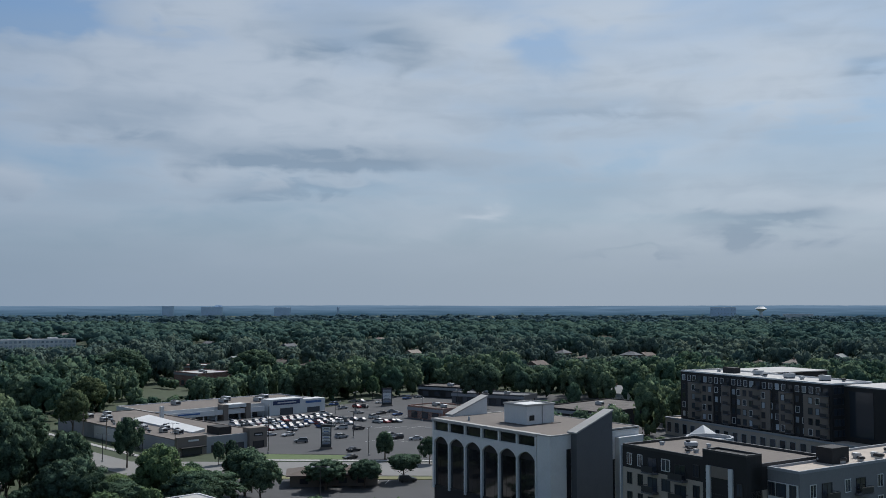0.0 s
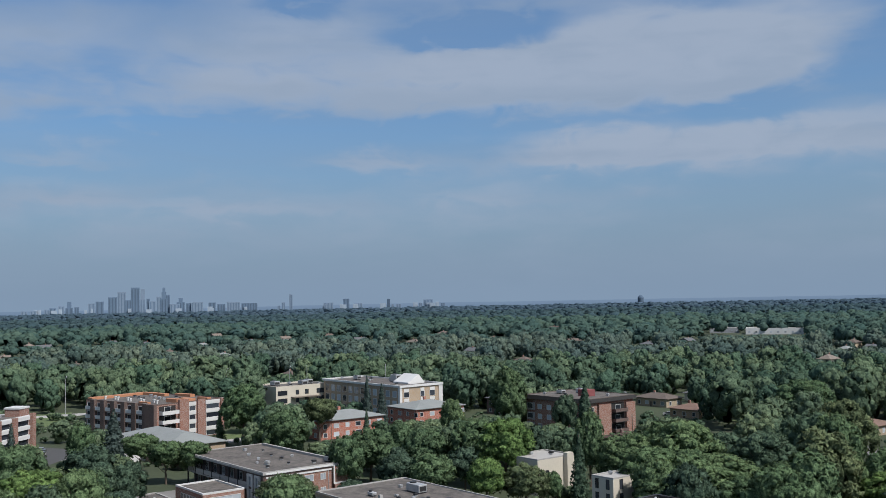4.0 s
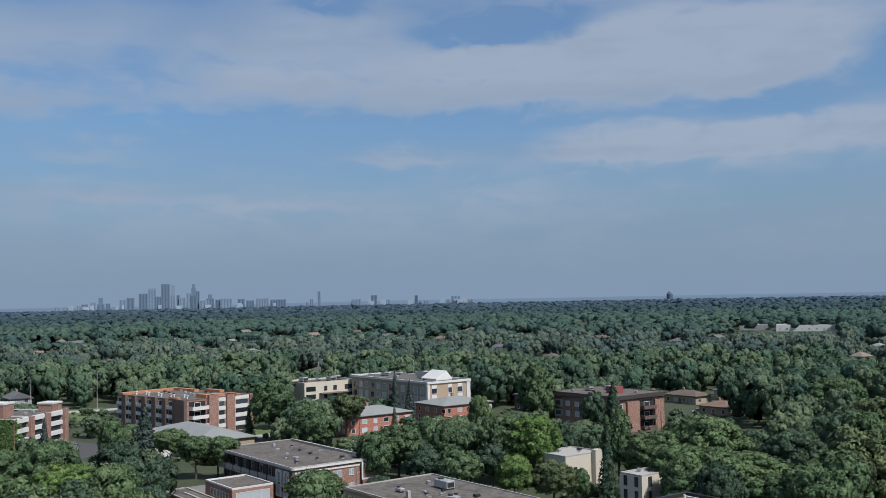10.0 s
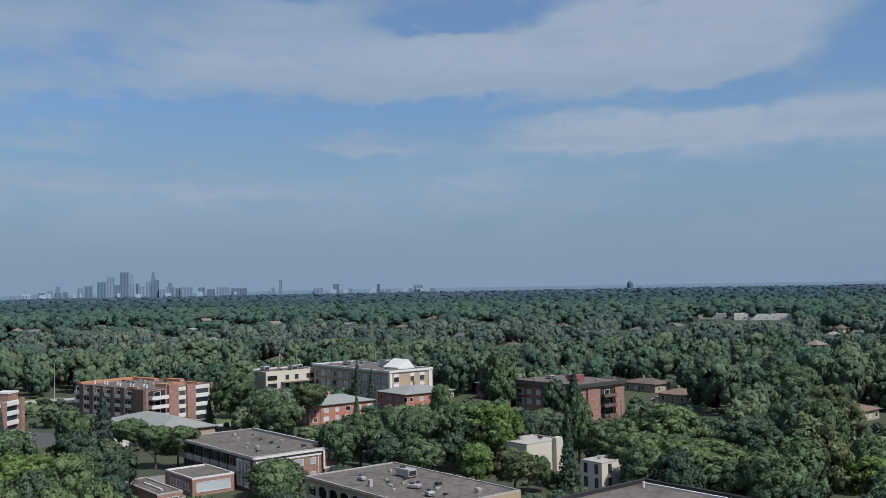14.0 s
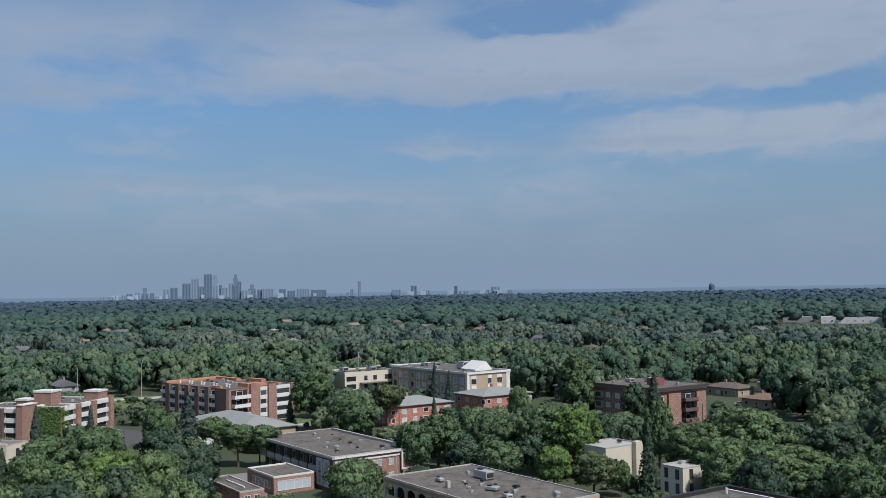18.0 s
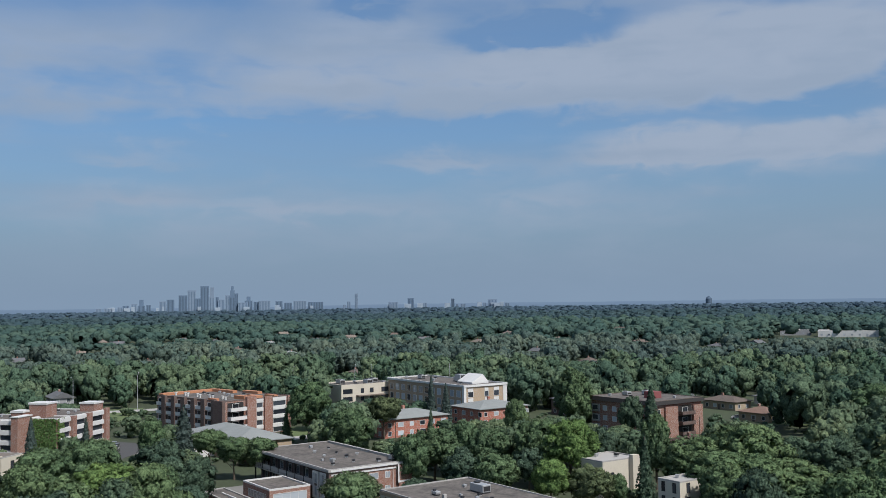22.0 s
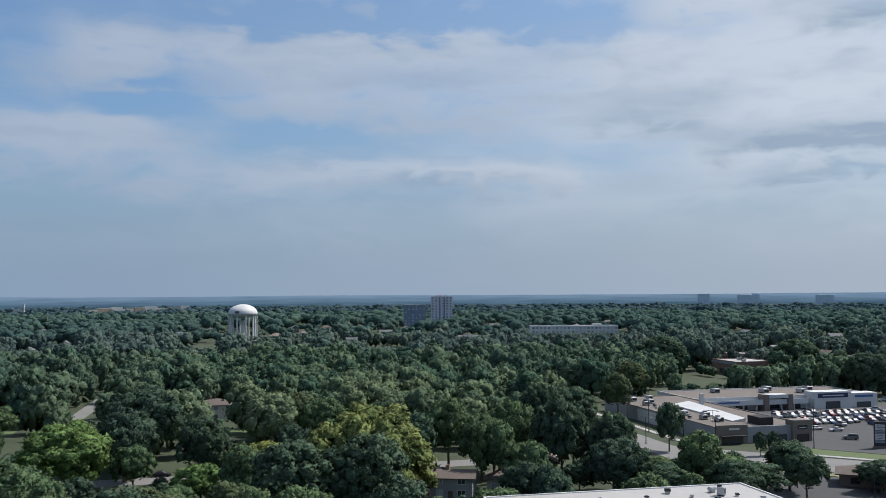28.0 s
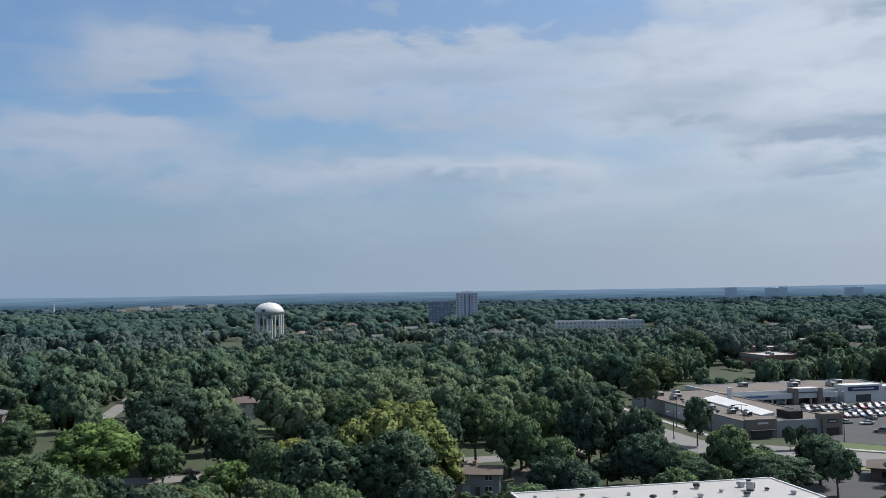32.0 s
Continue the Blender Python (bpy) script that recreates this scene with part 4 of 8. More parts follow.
    part("downpipe", box(22.0, 22.1, 12.4, 12.5, h, h + 3.9), GREY, b.root)
    part("vent", tube(bmesh.new(), 8.0, 4.0, h, h + 0.9, 0.25, 0.2), METAL, b.root)
    part("kerb", box(14.0, 23.0, 7.0, 17.0, h, h + 0.12), GRAVEL, b.root)


arched_office()


def windows_row(b, face, s0, s1, n, z, w, h, pane=None, frame_mat=None, out=0.0, mullions=1, L=None, W=None):
    for i in range(n):
        b.window(face, s0 + (s1 - s0) * (i + 0.5) / n, z, w, h, pane, frame_mat, out, mullions, L, W)


# dark new apartment block close below
def new_apartments():
    b = House("apartment_building", "new dark brown and tan apartment block with balconies", 29.6, 160.2, -57.0, 25.0, 17.0, 21.6)
    plot(29.6, 160.2, -57, 34, 62, 3)
    R = b.root
    part("wall", box(0, 26.0, 0, 17, -0.6, 18.3), BUFFTAN, R, "tan clad lower storeys")
    part("wall", box(0, 26.0, 0, 17, 18.304, 21.6), DARK, R, "dark clad top storey")
    part("corner_pier", box(-0.35, 0.0, -0.1, 1.2, -0.6, 21.7), LIGHTGREY, R)
    b.flat_roof(ROOFTAN, BLACK, 0, 26.0, 0, 17, 21.6, 0.45)
    for f in range(6):
        z = 18.9 - f * 3.1
        for s, w in ((1.6, 0.9), (4.0, 0.9), (9.6, 1.6)):
            b.window("S", s, z, w, 1.7, GLASS, WHITE if f == 0 else BLACK)
        balcony(b, "S", 6.7, z - 0.6, 2.6, 1.3, GREY, BLACK, False)
        balcony(b, "S", 12.6, z - 0.9, 3.0, 1.3, GREY, BLACK, False)
        b.window("S", 15.8, z, 1.1, 1.7, GLASS, BLACK)
    # brown stair bay with white piers
    part("wall", box(18.0, 26.0, -1.0, 2.4, -0.6, 23.2), DARK, R, "dark brown projecting bay")
    for x in (18.9, 23.0):
        part("pier", box(x, x + 0.7, -1.35, -1.0, -0.6, 21.2), WHITE, R, "pale vertical pier")
    part("panel", box(19.7, 22.9, -1.2, -1.0, 19.6, 21.2), TAN, R)
    bm = bmesh.new()
    for a in ((18, 26, -1, -0.7), (18, 26, 2.1, 2.4), (18, 18.3, -0.7, 2.1), (25.7, 26, -0.7, 2.1)):
        slab(bm, *a, 23.2, 23.5)
    part("parapet", bm, BLACK, R)
    for f in range(6):
        balcony(b, "S", 21.3, 17.3 - f * 3.1, 3.0, 1.0, GREY, BLACK, False)
        b.window("S", 24.8, 17.6 - f * 3.1, 1.0, 1.6, GLASS, BLACK, 1.0)
    # grey wing
    part("wall", box(26.0, 31.4, 3.6, 60, -0.6, 21.2), MIDGREY, R, "grey clad wing")
    part("wall", box(22.0, 25.996, 17.004, 60, -0.6, 21.2), MIDGREY, R, "grey clad wing")
    part("panel", box(26.1, 31.2, 3.45, 3.6, 2, 19.6), WHITE, R, "white panelled bay")
    part("roof", box(22.3, 31.1, 17.3, 59.7, 21.0, 21.26), BUFFTAN, R)
    part("roof", box(26.3, 31.1, 3.9, 17.3, 21.0, 21.25), BUFFTAN, R)
    bm = bmesh.new()
    for a in ((31.1, 31.45, 3.55, 60), (26.0, 31.1, 3.55, 3.9), (26.0, 26.3, 3.9, 17.0), (22.0, 26.0, 17.0, 17.3), (22.0, 22.3, 17.3, 60), (22.3, 31.1, 59.7, 60)):
        slab(bm, *a, 21.2, 21.6)
    part("parapet", bm, LIGHTGREY, R)
    part("penthouse", box(26.2, 29.0, 14.5, 18.5, 21.2, 23.6), DARK, R, "dark roof access hut")
    for f in range(6):
        z = 17.7 - f * 3.1
        for s in (0.8, 2.4, 4.4):
            b.window("S", 26.0 + s, z, 0.9 if s != 2.4 else 1.5, 1.7, GLASS, BLACK, -3.45)
        for i in range(7):
            s0 = 4.5 + i * 8.0
            b.window("E", s0 + 2.0, z, 1.2, 1.7, GLASS, WHITE, 0, 1, 31.4)
            balcony(b, "E", s0 + 5.2, z - 0.5, 3.0, 1.2, GREY, BLACK, False, 31.4)
    vents(b, [(3, 6, 0.6), (6, 9, 0.6), (9, 10.5, 0.55), (10, 5, 0.6), (12, 4.2, 0.6), (11.4, 3.0, 0.6), (15, 9, 0.55), (16, 5, 0.5)], 21.65)
    rooftop_unit(b, 7.5, 8.0, 21.65, 2.0, 1.2, 0.9)
    vents(b, [(26.5 + (i * 5 % 9) * 0.5, 15 + i * 1.9, 0.75 + 0.1 * (i % 3)) for i in range(22)], 21.26)


new_apartments()


# long seven-storey apartment block on a brick podium
def long_apartments():
    b = House("apartment_building", "long dark seven-storey apartment block on a tan podium", 82.0, 334.0, -63.0, 64.0, 46.0, 21.7)
    plot(82, 334, -63, 80, 60, 4)
    R = b.root
    part("wall", box(0, 64, 0, 17, 5.4, 21.7), DARK, R, "charcoal clad upper storeys")
    part("podium", box(-3.5, 82, -4.0, 50, -0.6, 5.6), BUFFTAN, R, "tan brick podium")
    bm = bmesh.new()
    for a in ((-3.7, 82, -4.2, -3.6), (-3.7, -3.2, -3.6, 50)):
        slab(bm, *a, 5.6, 6.1)
    part("parapet", bm, LIGHTGREY, R)
    b.flat_roof(MEMBRANE, STUCCO, 0, 64, 0, 17, 21.7, 0.45, 0.5)
    for x0, x1 in ((4, 16), (20, 24), (27, 41), (44.5, 50), (54, 63)):
        part("bay", box(x0, x1, -0.45, -0.004, 6.2, 18.4), TAN, R, "grey-tan projecting bay")
    for f in range(5):
        z = 6.7 + f * 3.05
        for i in range(24):
            s = 1.6 + i * 2.62
            out = 0.45 if any(x0 < s - 0.8 and s + 0.8 < x1 for x0, x1 in ((4, 16), (20, 24), (27, 41), (44.5, 50), (54, 63))) and f < 4 else 0.0
            if i % 5 == 3 and f < 5:
                balcony(b, "S", s, z - 0.4, 2.4, 1.3, GREY, BLACK, False)
            else:
                b.window("S", s, z, 1.3, 1.7, CURTAIN if (i * 7 + f * 3) % 4 == 0 else GLASS, WHITE if f == 4 or (i + f) % 4 == 1 else BLACK, out)
    for i in range(20):
        b.window("S", -1.5 + i * 3.9, 1.2, 2.0, 3.2, GLASS, LIGHTGREY, 4.0)
    for f in range(5):
        for i in range(3):
            b.window("E", 1.6 + i * 1.5, 6.9 + f * 3.05, 1.6, 1.8, GLASS, BLACK, 0.0)
    part("wall", box(64.0, 80, 5, 22, 5.604, 21.2), DARK, R, "dark clad end wing")
    part("glazing", box(66, 74, 4.9, 4.997, 7, 20), GLASS, R, "glazed corner")
    part("roof", box(64.0, 80, 5, 22, 21.2, 21.6), MEMBRANE, R)
    part("wall", box(4, 24, 17.004, 44, 5.604, 21.9), DARK, R, "dark clad rear wing")
    part("roof", box(3.6, 24.4, 17.5, 44.4, 21.9, 22.2), MEMBRANE, R)
    part("stair_head", box(12, 17, 8, 11, 21.7, 23.6), DARK, R)
    for x, y, l in ((26, 10, 3), (40, 9, 3), (52, 11, 3)):
        rooftop_unit(b, x, y, 21.76, l, 2.2, 1.6)
    vents(b, [(8, 10, 1), (33, 6, 1), (46, 8, 1), (58, 12, 1), (30, 8, 1)], 21.76)


long_apartments()

# brick walk-up with a white membrane roof, straight below
b = House("apartment_building", "low brick apartment block with a white membrane roof and many vents", -82.3, 149.8, -46, 18.0, 50.0, 9.0)
plot(-82.3, 149.8, -46, 18, 50, 2)
b.wall(BRICK)
b.flat_roof(MEMBRANE, WHITE, rise=0.25)
part("bay", box(17.9, 18.5, 30, 44, -0.6, 9.1), BRICK, b.root)
for f in range(3):
    windows_row(b, "E", 2, 48, 10, 1.0 + f * 2.9, 1.6, 1.3)
vents(b, [(5 + (i * 37 % 11), 3 + i * 2.7, 0.55 + 0.2 * (i % 3)) for i in range(17)], 9.07)
rooftop_unit(b, 9.0, 41.0, 9.07, 1.3, 1.3, 1.6)

# corner of a black-edged roof straight below
b = House("apartment_building", "flat-roofed building with a dark metal parapet", -156.7, -6.4, G, 35, 30, 9.0)
plot(-156.7, -6.4, G, 35, 30, 2)
b.wall(TANBRICK)
b.flat_roof(GRAVEL, BLACK, rise=0.7, t=0.6)
part("flashing", box(1.2, 33.8, 28.2, 28.6, 9.06, 9.35), STUCCO, b.root)
part("vent", tube(bmesh.new(), 3.0, 26.0, 9.0, 10.1, 0.2, 0.2), WHITE, b.root)

# flat gravel roof with tan brick walls and an arcade
def arcade_flats():
    b = House("apartment_building", "two-storey tan brick apartment block with an arched arcade and gravel roof", -187.9, -51.0, G, 39, 21.7, 7.6)
    plot(-187.9, -51, G, 39, 21.7, 2)
    part("wall", box(0, 39, 2.0, 21.7, -0.6, 7.6), TANBRICK, b.root)
    part("wall", box(0, 39, 1.9, 1.996, 0, 7.3), DARK, b.root, "dark recessed wall behind the arcade")
    for i in range(11):
        x = i * 3.85
        part("pier", box(x, x + 0.5, 0, 0.5, -0.6, 6.9), CREAM, b.root)
        if i < 10:
            bm = bmesh.new()
            arc = [(x + 0.5 + 3.35 * k / 8, 5.7 + 0.9 * math.sin(math.pi * k / 8) ** 0.6) for k in range(9)]
            for y in (0.05, 0.4):
                up = [bm.verts.new((p, y, 6.9)) for p, _ in arc]
                lo = [bm.verts.new((p, y, q)) for p, q in arc]
                for k in range(8):
                    bm.faces.new((lo[k], lo[k + 1], up[k + 1], up[k]))
            part("arch", bm, CREAM, b.root)
            part("railing", kept(("arcaderail",), lambda: box(0, 3.35, 0, 0.1, 0, 1.0), CREAM), None, b.root).matrix_basis = pose(x + 0.5, 0.2, 3.4)
    part("floor", box(0, 39, 0.1, 2.0, 3.2, 3.4), CONCRETE, b.root)
    part("fascia", box(-0.1, 39.1, -0.1, 0.5, 6.9, 7.6), TANBRICK, b.root)
    b.flat_roof(GRAVEL, CONCRETE, rise=0.28, t=0.3)
    windows_row(b, "E", 3, 20, 5, 4.4, 1.5, 1.2)
    rooftop_unit(b, 14, 14.5, 7.66, 4.2, 2.0, 1.7, G)
    rooftop_unit(b, 24, 9, 7.66, 2.4, 1.5, 0.8, G + 20)
    rooftop_unit(b, 11, 6, 7.66, 1.8, 1.0, 0.8, G)
    rooftop_unit(b, 31, 7.0, 7.66, 2.0, 1.2, 0.9, G - 15)
    vents(b, [(8, 15, 0.6), (10, 16, 0.5), (15, 9, 0.5), (17, 8, 0.5), (19, 10, 0.5), (21, 12, 0.5), (20, 6.5, 0.5), (26, 13, 0.9), (28, 11, 0.6), (33, 9, 0.6), (35, 15, 0.9), (17, 12, 0.6), (23, 5, 0.5)], 7.66)
    part("chimney", box(16.5, 17.2, 3.6, 4.3, 7.5, 9.0), CONCRETE, b.root)


arcade_flats()


def gallery_flats():
    b = House("apartment_building", "two-storey brick apartment block with open galleries and gravel roof", -235.9, -97.3, G, 40.5, 21.7, 8.0)
    plot(-235.9, -97.3, G, 40.5, 21.7, 2)
    R = b.root
    # one brick: shaded walls painted dark, the sunlit end skinned lighter
    part("wall", box(0, 32.7, 2.2, 21.7, -0.6, 7.6), DARKSHADEBRICK, R)
    part("wall", box(32.7, 40.5, 0.0, 21.7, -0.6, 7.6), DARKSHADEBRICK, R)
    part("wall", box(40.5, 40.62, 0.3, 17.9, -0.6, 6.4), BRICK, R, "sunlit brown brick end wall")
    part("fascia", box(-0.3, 40.8, -0.3, 0.4, 7.3, 7.75), CONCRETE, R, "pale roof fascia")
    part("fascia", box(40.4, 40.8, 0.4, 22.0, 7.3, 7.75), WHITE, R, "white roof fascia")
    b.flat_roof(GRAVEL, CONCRETE, rise=0.22, z=7.75, t=0.35, over=0.2)
    part("curb", box(2.0, 38.0, 20.0, 20.5, 7.8, 8.35), CONCRETE, R, "raised roof curb along the back")
    part("gallery_floor", box(0, 32.7, 0, 2.2, 3.3, 3.6), CONCRETE, R)
    for i in range(8):
        part("post", box(i * 4.62, i * 4.62 + 0.3, 0, 0.3, -0.6, 7.1), DARK, R)
        if i < 7:
            part("railing", kept(("galleryrail",), lambda: box(0, 4.3, 0, 0.12, 0, 1.05), CONCRETE), None, R).matrix_basis = pose(i * 4.62 + 0.3, 0.06, 3.7)
            b.window("S", i * 4.6 + 2.4, 4.2, 1.2, 1.8, GLASS, WHITE, -2.2)
            b.window("S", i * 4.6 + 2.4, 0.6, 1.2, 1.8, GLASS, WHITE, -2.2)
    for s in (34.4, 37.9):
        part("surround", kept(("surround",), lambda: ring(1.9, 5.3, 0.35, -0.35, 0.0), WHITE), None, R, "white projecting window surround").matrix_basis = b.at("S", s, 1.2)
        for z in (1.3, 4.2):
            b.window("S", s, z, 1.5, 2.1, CURTAIN, WHITE, 0.02)
    for s, w in ((3.5, 1.2), (7.0, 1.9), (11.5, 2.2), (15.2, 1.2)):
        for z in (1.4, 4.6):
            b.window("E", s, z, w, 1.3, CURTAIN, WHITE, 0.13)
    part("bay", box(40.5, 41.3, 18.0, 21.7, -0.6, 7.0), BRICK, R)
    part("trim", box(41.3, 41.4, 17.6, 21.8, 3.2, 3.6), STUCCO, R)
    part("trim", box(41.3, 41.4, 17.6, 18.0, 3.6, 7.4), STUCCO, R)
    part("band", box(40.64, 40.8, 0.5, 17.5, 6.45, 6.8), STUCCO, R)
    part("downpipe", box(40.64, 40.76, 16.6, 16.72, 0.0, 6.4), WHITE, R)
    vents(b, [(8, 12, 0.7), (12, 15, 0.5), (16, 9, 0.7), (20, 13, 0.5), (23, 8, 0.6), (27, 12, 0.7), (31, 6, 0.9), (34, 10, 0.6), (25, 16, 0.6), (37, 15, 0.8), (28, 5, 0.5), (35, 4, 0.6)], 7.81)
    rooftop_unit(b, 37.5, 18.5, 7.81, 1.6, 1.3, 1.3, G)
    # low annex
    a = House("annex", "low flat-roofed brick annex with curtained windows", -213.6, -91.0, G, 14.6, 10.0, 3.7, "building")
    plot(-213.6, -91, G, 14.6, 10, 1)
    a.wall(BRICK)
    a.flat_roof(GRAVEL, WHITE, rise=0.4)
    a.window("E", 5.0, 0.9, 8.0, 2.0, CURTAIN, WHITE, 0, 3)
    windows_row(a, "S", 3, 13, 6, 1.2, 1.2, 1.5)
    c = House("annex", "lower flat-roofed annex with gravel roof", -205.3, -97.7, G, 20, 5.6, 2.9, "building")
    plot(-205.3, -97.7, G, 20, 5.6, 1)
    c.wall(BRICK)
    c.flat_roof(GRAVEL, CONCRETE, rise=0.3)
    part("skylight", box(6.0, 16.0, 2.6, 2.9, 2.96, 3.3), STUCCO, c.root)
    windows_row(c, "E", 0.6, 5, 2, 0.9, 1.2, 1.2)


gallery_flats()


def balcony_block():
    b = House("apartment_building", "four-storey red brick apartment block with white bands, orange roof edge", -325.5, -171.8, 59.5, 41.3, 27.6, 12.3)
    plot(-325.5, -171.8, 59.5, 41.3, 27.6, 3)
    R = b.root
    b.wall(BRICK)
    b.flat_roof(GRAVEL, DARKSHADEBRICK, rise=0.35)
    for x0, x1, y0, y1, z in ((0.2, 3.0, 0.5, 24.0, 13.2), (3.0, 16.0, 21.5, 23.5, 13.3), (18.0, 27.0, 24.5, 26.5, 13.3), (34.0, 40.0, 9.0, 11.0, 13.6), (35.0, 41.0, 13.0, 16.0, 13.4), (35.5, 41.0, 21.0, 22.6, 13.1), (30.0, 35.0, 1.0, 2.2, 13.1)):
        part("coping", box(x0, x1, y0, y1, 12.3, z), ORANGE, R, "orange roofing edge")
    # shaded long face: piers painted dark as shade between columns of white balcony fronts
    for i in range(6):
        s = 2.4 + i * 6.1
        part("pier", box(s + 1.9, s + 4.2, -1.1, 0.0, -0.6, 12.9), DARKSHADEBRICK, R)
        for f in range(4):
            z = 0.3 + f * 3.0
            part("balcony_front", kept(("band", 3.2), lambda: box(-1.6, 1.6, -0.9, -0.75, 0, 1.15), WHITE), None, R).matrix_basis = pose(s, 0, z)
            part("balcony", kept(("bandfloor", 3.2), lambda: box(-1.6, 1.6, -0.9, -0.003, -0.18, 0), CONCRETE), None, R).matrix_basis = pose(s, 0, z)
            b.window("S", s, z + 0.1, 2.8, 2.2, GLASS, WHITE, 0.0, 2)
    # corner bay on the same face, its shade painted as darker brick
    part("wall", box(36.3, 41.55, -1.2, 0.0, -0.6, 12.7), DARKSHADEBRICK, R, "blank brick corner bay")
    for i in range(9):
        part("roof_vent", kept(("capvent",), lambda: slab(box(-0.25, 0.25, -0.25, 0.25, 0, 0.9), -0.4, 0.4, -0.4, 0.4, 0.9, 1.15), WHITE), None, R, "white capped vent pipe").matrix_basis = pose(5 + i * 3.8, 4.5 + (i % 2) * 1.5, 12.36)
    # sunlit end face
    for f in range(4):
        z = 0.3 + f * 3.0
        # flush dark sheet stands in for the shade behind each balcony
        part("recess", box(41.3, 41.34, 1.0, 7.6, z + 0.2, z + 2.6), DARK, R)
        balcony(b, "E", 4.4, z, 6.6, 2.0, WHITE, WHITE, True)
        for s, w in ((14.4, 2.4), (23.0, 5.4)):
            part("band", kept(("bandE", w), lambda: box(-w / 2 - 0.3, w / 2 + 0.3, -0.25, 0.0, 0, 1.25), WHITE), None, R).matrix_basis = b.at("E", s, z + 1.75)
            b.window("E", s, z + 0.1, w, 1.5, GLASS, WHITE, 0.02, 2)
    part("pier", box(41.3, 42.5, 8.4, 12.2, -0.6, 13.6), BRICK, R)
    part("pier", box(41.3, 41.9, 16.3, 19.5, -0.6, 13.0), BRICK, R)
    part("pier", box(41.3, 41.9, 26.4, 27.7, -0.6, 12.6), BRICK, R)
    part("awning", box(43.4, 48.0, 4.0, 9.5, 2.4, 2.9), surface("red_awning", (0.35, 0.05, 0.06), 0.7), R, "dark red entrance awning")
    vents(b, [(6 + i * 2.7, 9 + (i * 5) % 12, 0.8) for i in range(11)], 12.4)


balcony_block()


def stepped_block():
    b = House("apartment_building", "stepped four-storey red brick apartment block with white panels and ivy", -255.9, -195.2, 88.0, 25.3, 31.0, 11.8)
    plot(-259.5, -197, 88, 26, 32, 2)
    R = b.root
    # left wing's shade is in its colour: darker brick than the right wing
    part("wall", box(0, 16.7, 0, 13, -0.6, 11.8), DARKSHADEBRICK, R)
    part("wall", box(8.0, 25.3, 13.004, 31.0, -0.6, 11.6), BRICK, R)
    part("wall", box(16.704, 25.3, 5.2, 13.0, -0.6, 11.6), BRICK, R)
    part("pier", box(-0.6, 2.7, -2.2, 4.0, -0.6, 13.0), BRICK, R, "tall brick end pier")
    part("cap", box(-0.8, 2.9, -2.4, 4.2, 13.0, 13.3), WHITE, R)
    # pier front darkened for shade likewise
    part("pier", box(8.2, 9.9, -1.1, 0.0, -0.6, 11.7), DARKSHADEBRICK, R)
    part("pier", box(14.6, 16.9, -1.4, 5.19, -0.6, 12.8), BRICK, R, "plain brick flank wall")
    part("cap", box(14.4, 17.1, -1.6, 5.3, 12.8, 13.05), WHITE, R)
    for y0, y1, z in ((11.6, 13.6, 12.0), (19.6, 21.8, 12.0), (29.3, 31.2, 12.4)):
        part("pier", box(25.3, 26.4, y0, y1, -0.6, z), BRICK, R)
    for x0, x1, y0, y1, z in ((13.0, 19.0, 9.0, 14.0, 15.6), (9.0, 13.0, 6.0, 10.0, 13.4), (19.0, 24.0, 26.0, 31.1, 14.0)):
        part("stair_tower", box(x0, x1, y0, y1, 11.5, z), BRICK, R, "brick stair tower with white cap")
        part("cap", box(x0 - 0.2, x1 + 0.2, y0 - 0.2, y1 + 0.2, z, z + 0.55), WHITE, R)
    b.flat_roof(GRAVEL, WHITE, 0, 16.7, 0, 13, 11.8, 0.35)
    b.flat_roof(GRAVEL, WHITE, 8.0, 25.3, 13.0, 31, 11.6, 0.35)
    b.flat_roof(GRAVEL, WHITE, 16.7, 25.3, 5.2, 13.0, 11.6, 0.34)
    for f in range(4):
        z = 0.1 + f * 2.95
        for s, w in ((5.5, 5.0), (12.2, 4.4)):
            part("panel", kept(("panel", w), lambda: box(-w / 2, w / 2, -0.6, 0.0, 0, 1.25), WHITE), None, R).matrix_basis = b.at("S", s, z + 1.6)
            b.window("S", s, z, w * 0.9, 1.6, GLASS, WHITE, 0.02, 3)
        for s, w in ((8.6, 5.4), (16.6, 5.4), (25.5, 6.6)):
            part("panel", kept(("panel", w), lambda: box(-w / 2, w / 2, -0.6, 0.0, 0, 1.25), WHITE), None, R).matrix_basis = b.at("E", s, z + 1.6)
            b.window("E", s, z, w * 0.9, 1.6, GLASS, WHITE, 0.02, 3)
    rng = np.random.default_rng(5)
    for name, n, base, wide, face in (("ivy", 1500, (16.9, 5.0), (8.4, 0.0), (0, -1, 0.3)), ("ivy", 500, (25.5, 5.3), (0.0, 3.2), (1, 0, 0.3))):
        k = rng.random(n)
        p = np.stack([base[0] + k * wide[0], base[1] + k * wide[1], 11.7 * rng.random(n) ** 0.9], 1) + np.array(face) * (0.3 * rng.random(n))[:, None]
        nn = np.array(face) + rng.normal(size=(n, 3)) * 0.5
        t = unit(np.cross(nn, rng.normal(size=(n, 3))))
        q = np.cross(unit(nn), t)
        part(name, flakes("ivy", np.stack([p + t * 0.34, p + q * 0.34, p - t * 0.34, p - q * 0.34], 1), LEAF["bright"], soft=np.repeat(unit(nn)[:, None, :], 4, 1)), None, R, "bright green ivy on brick")
    vents(b, [(4, 8, 0.7), (9, 6, 0.7), (21, 17, 0.8), (14, 22, 0.8), (20, 22, 0.7)], 11.9)
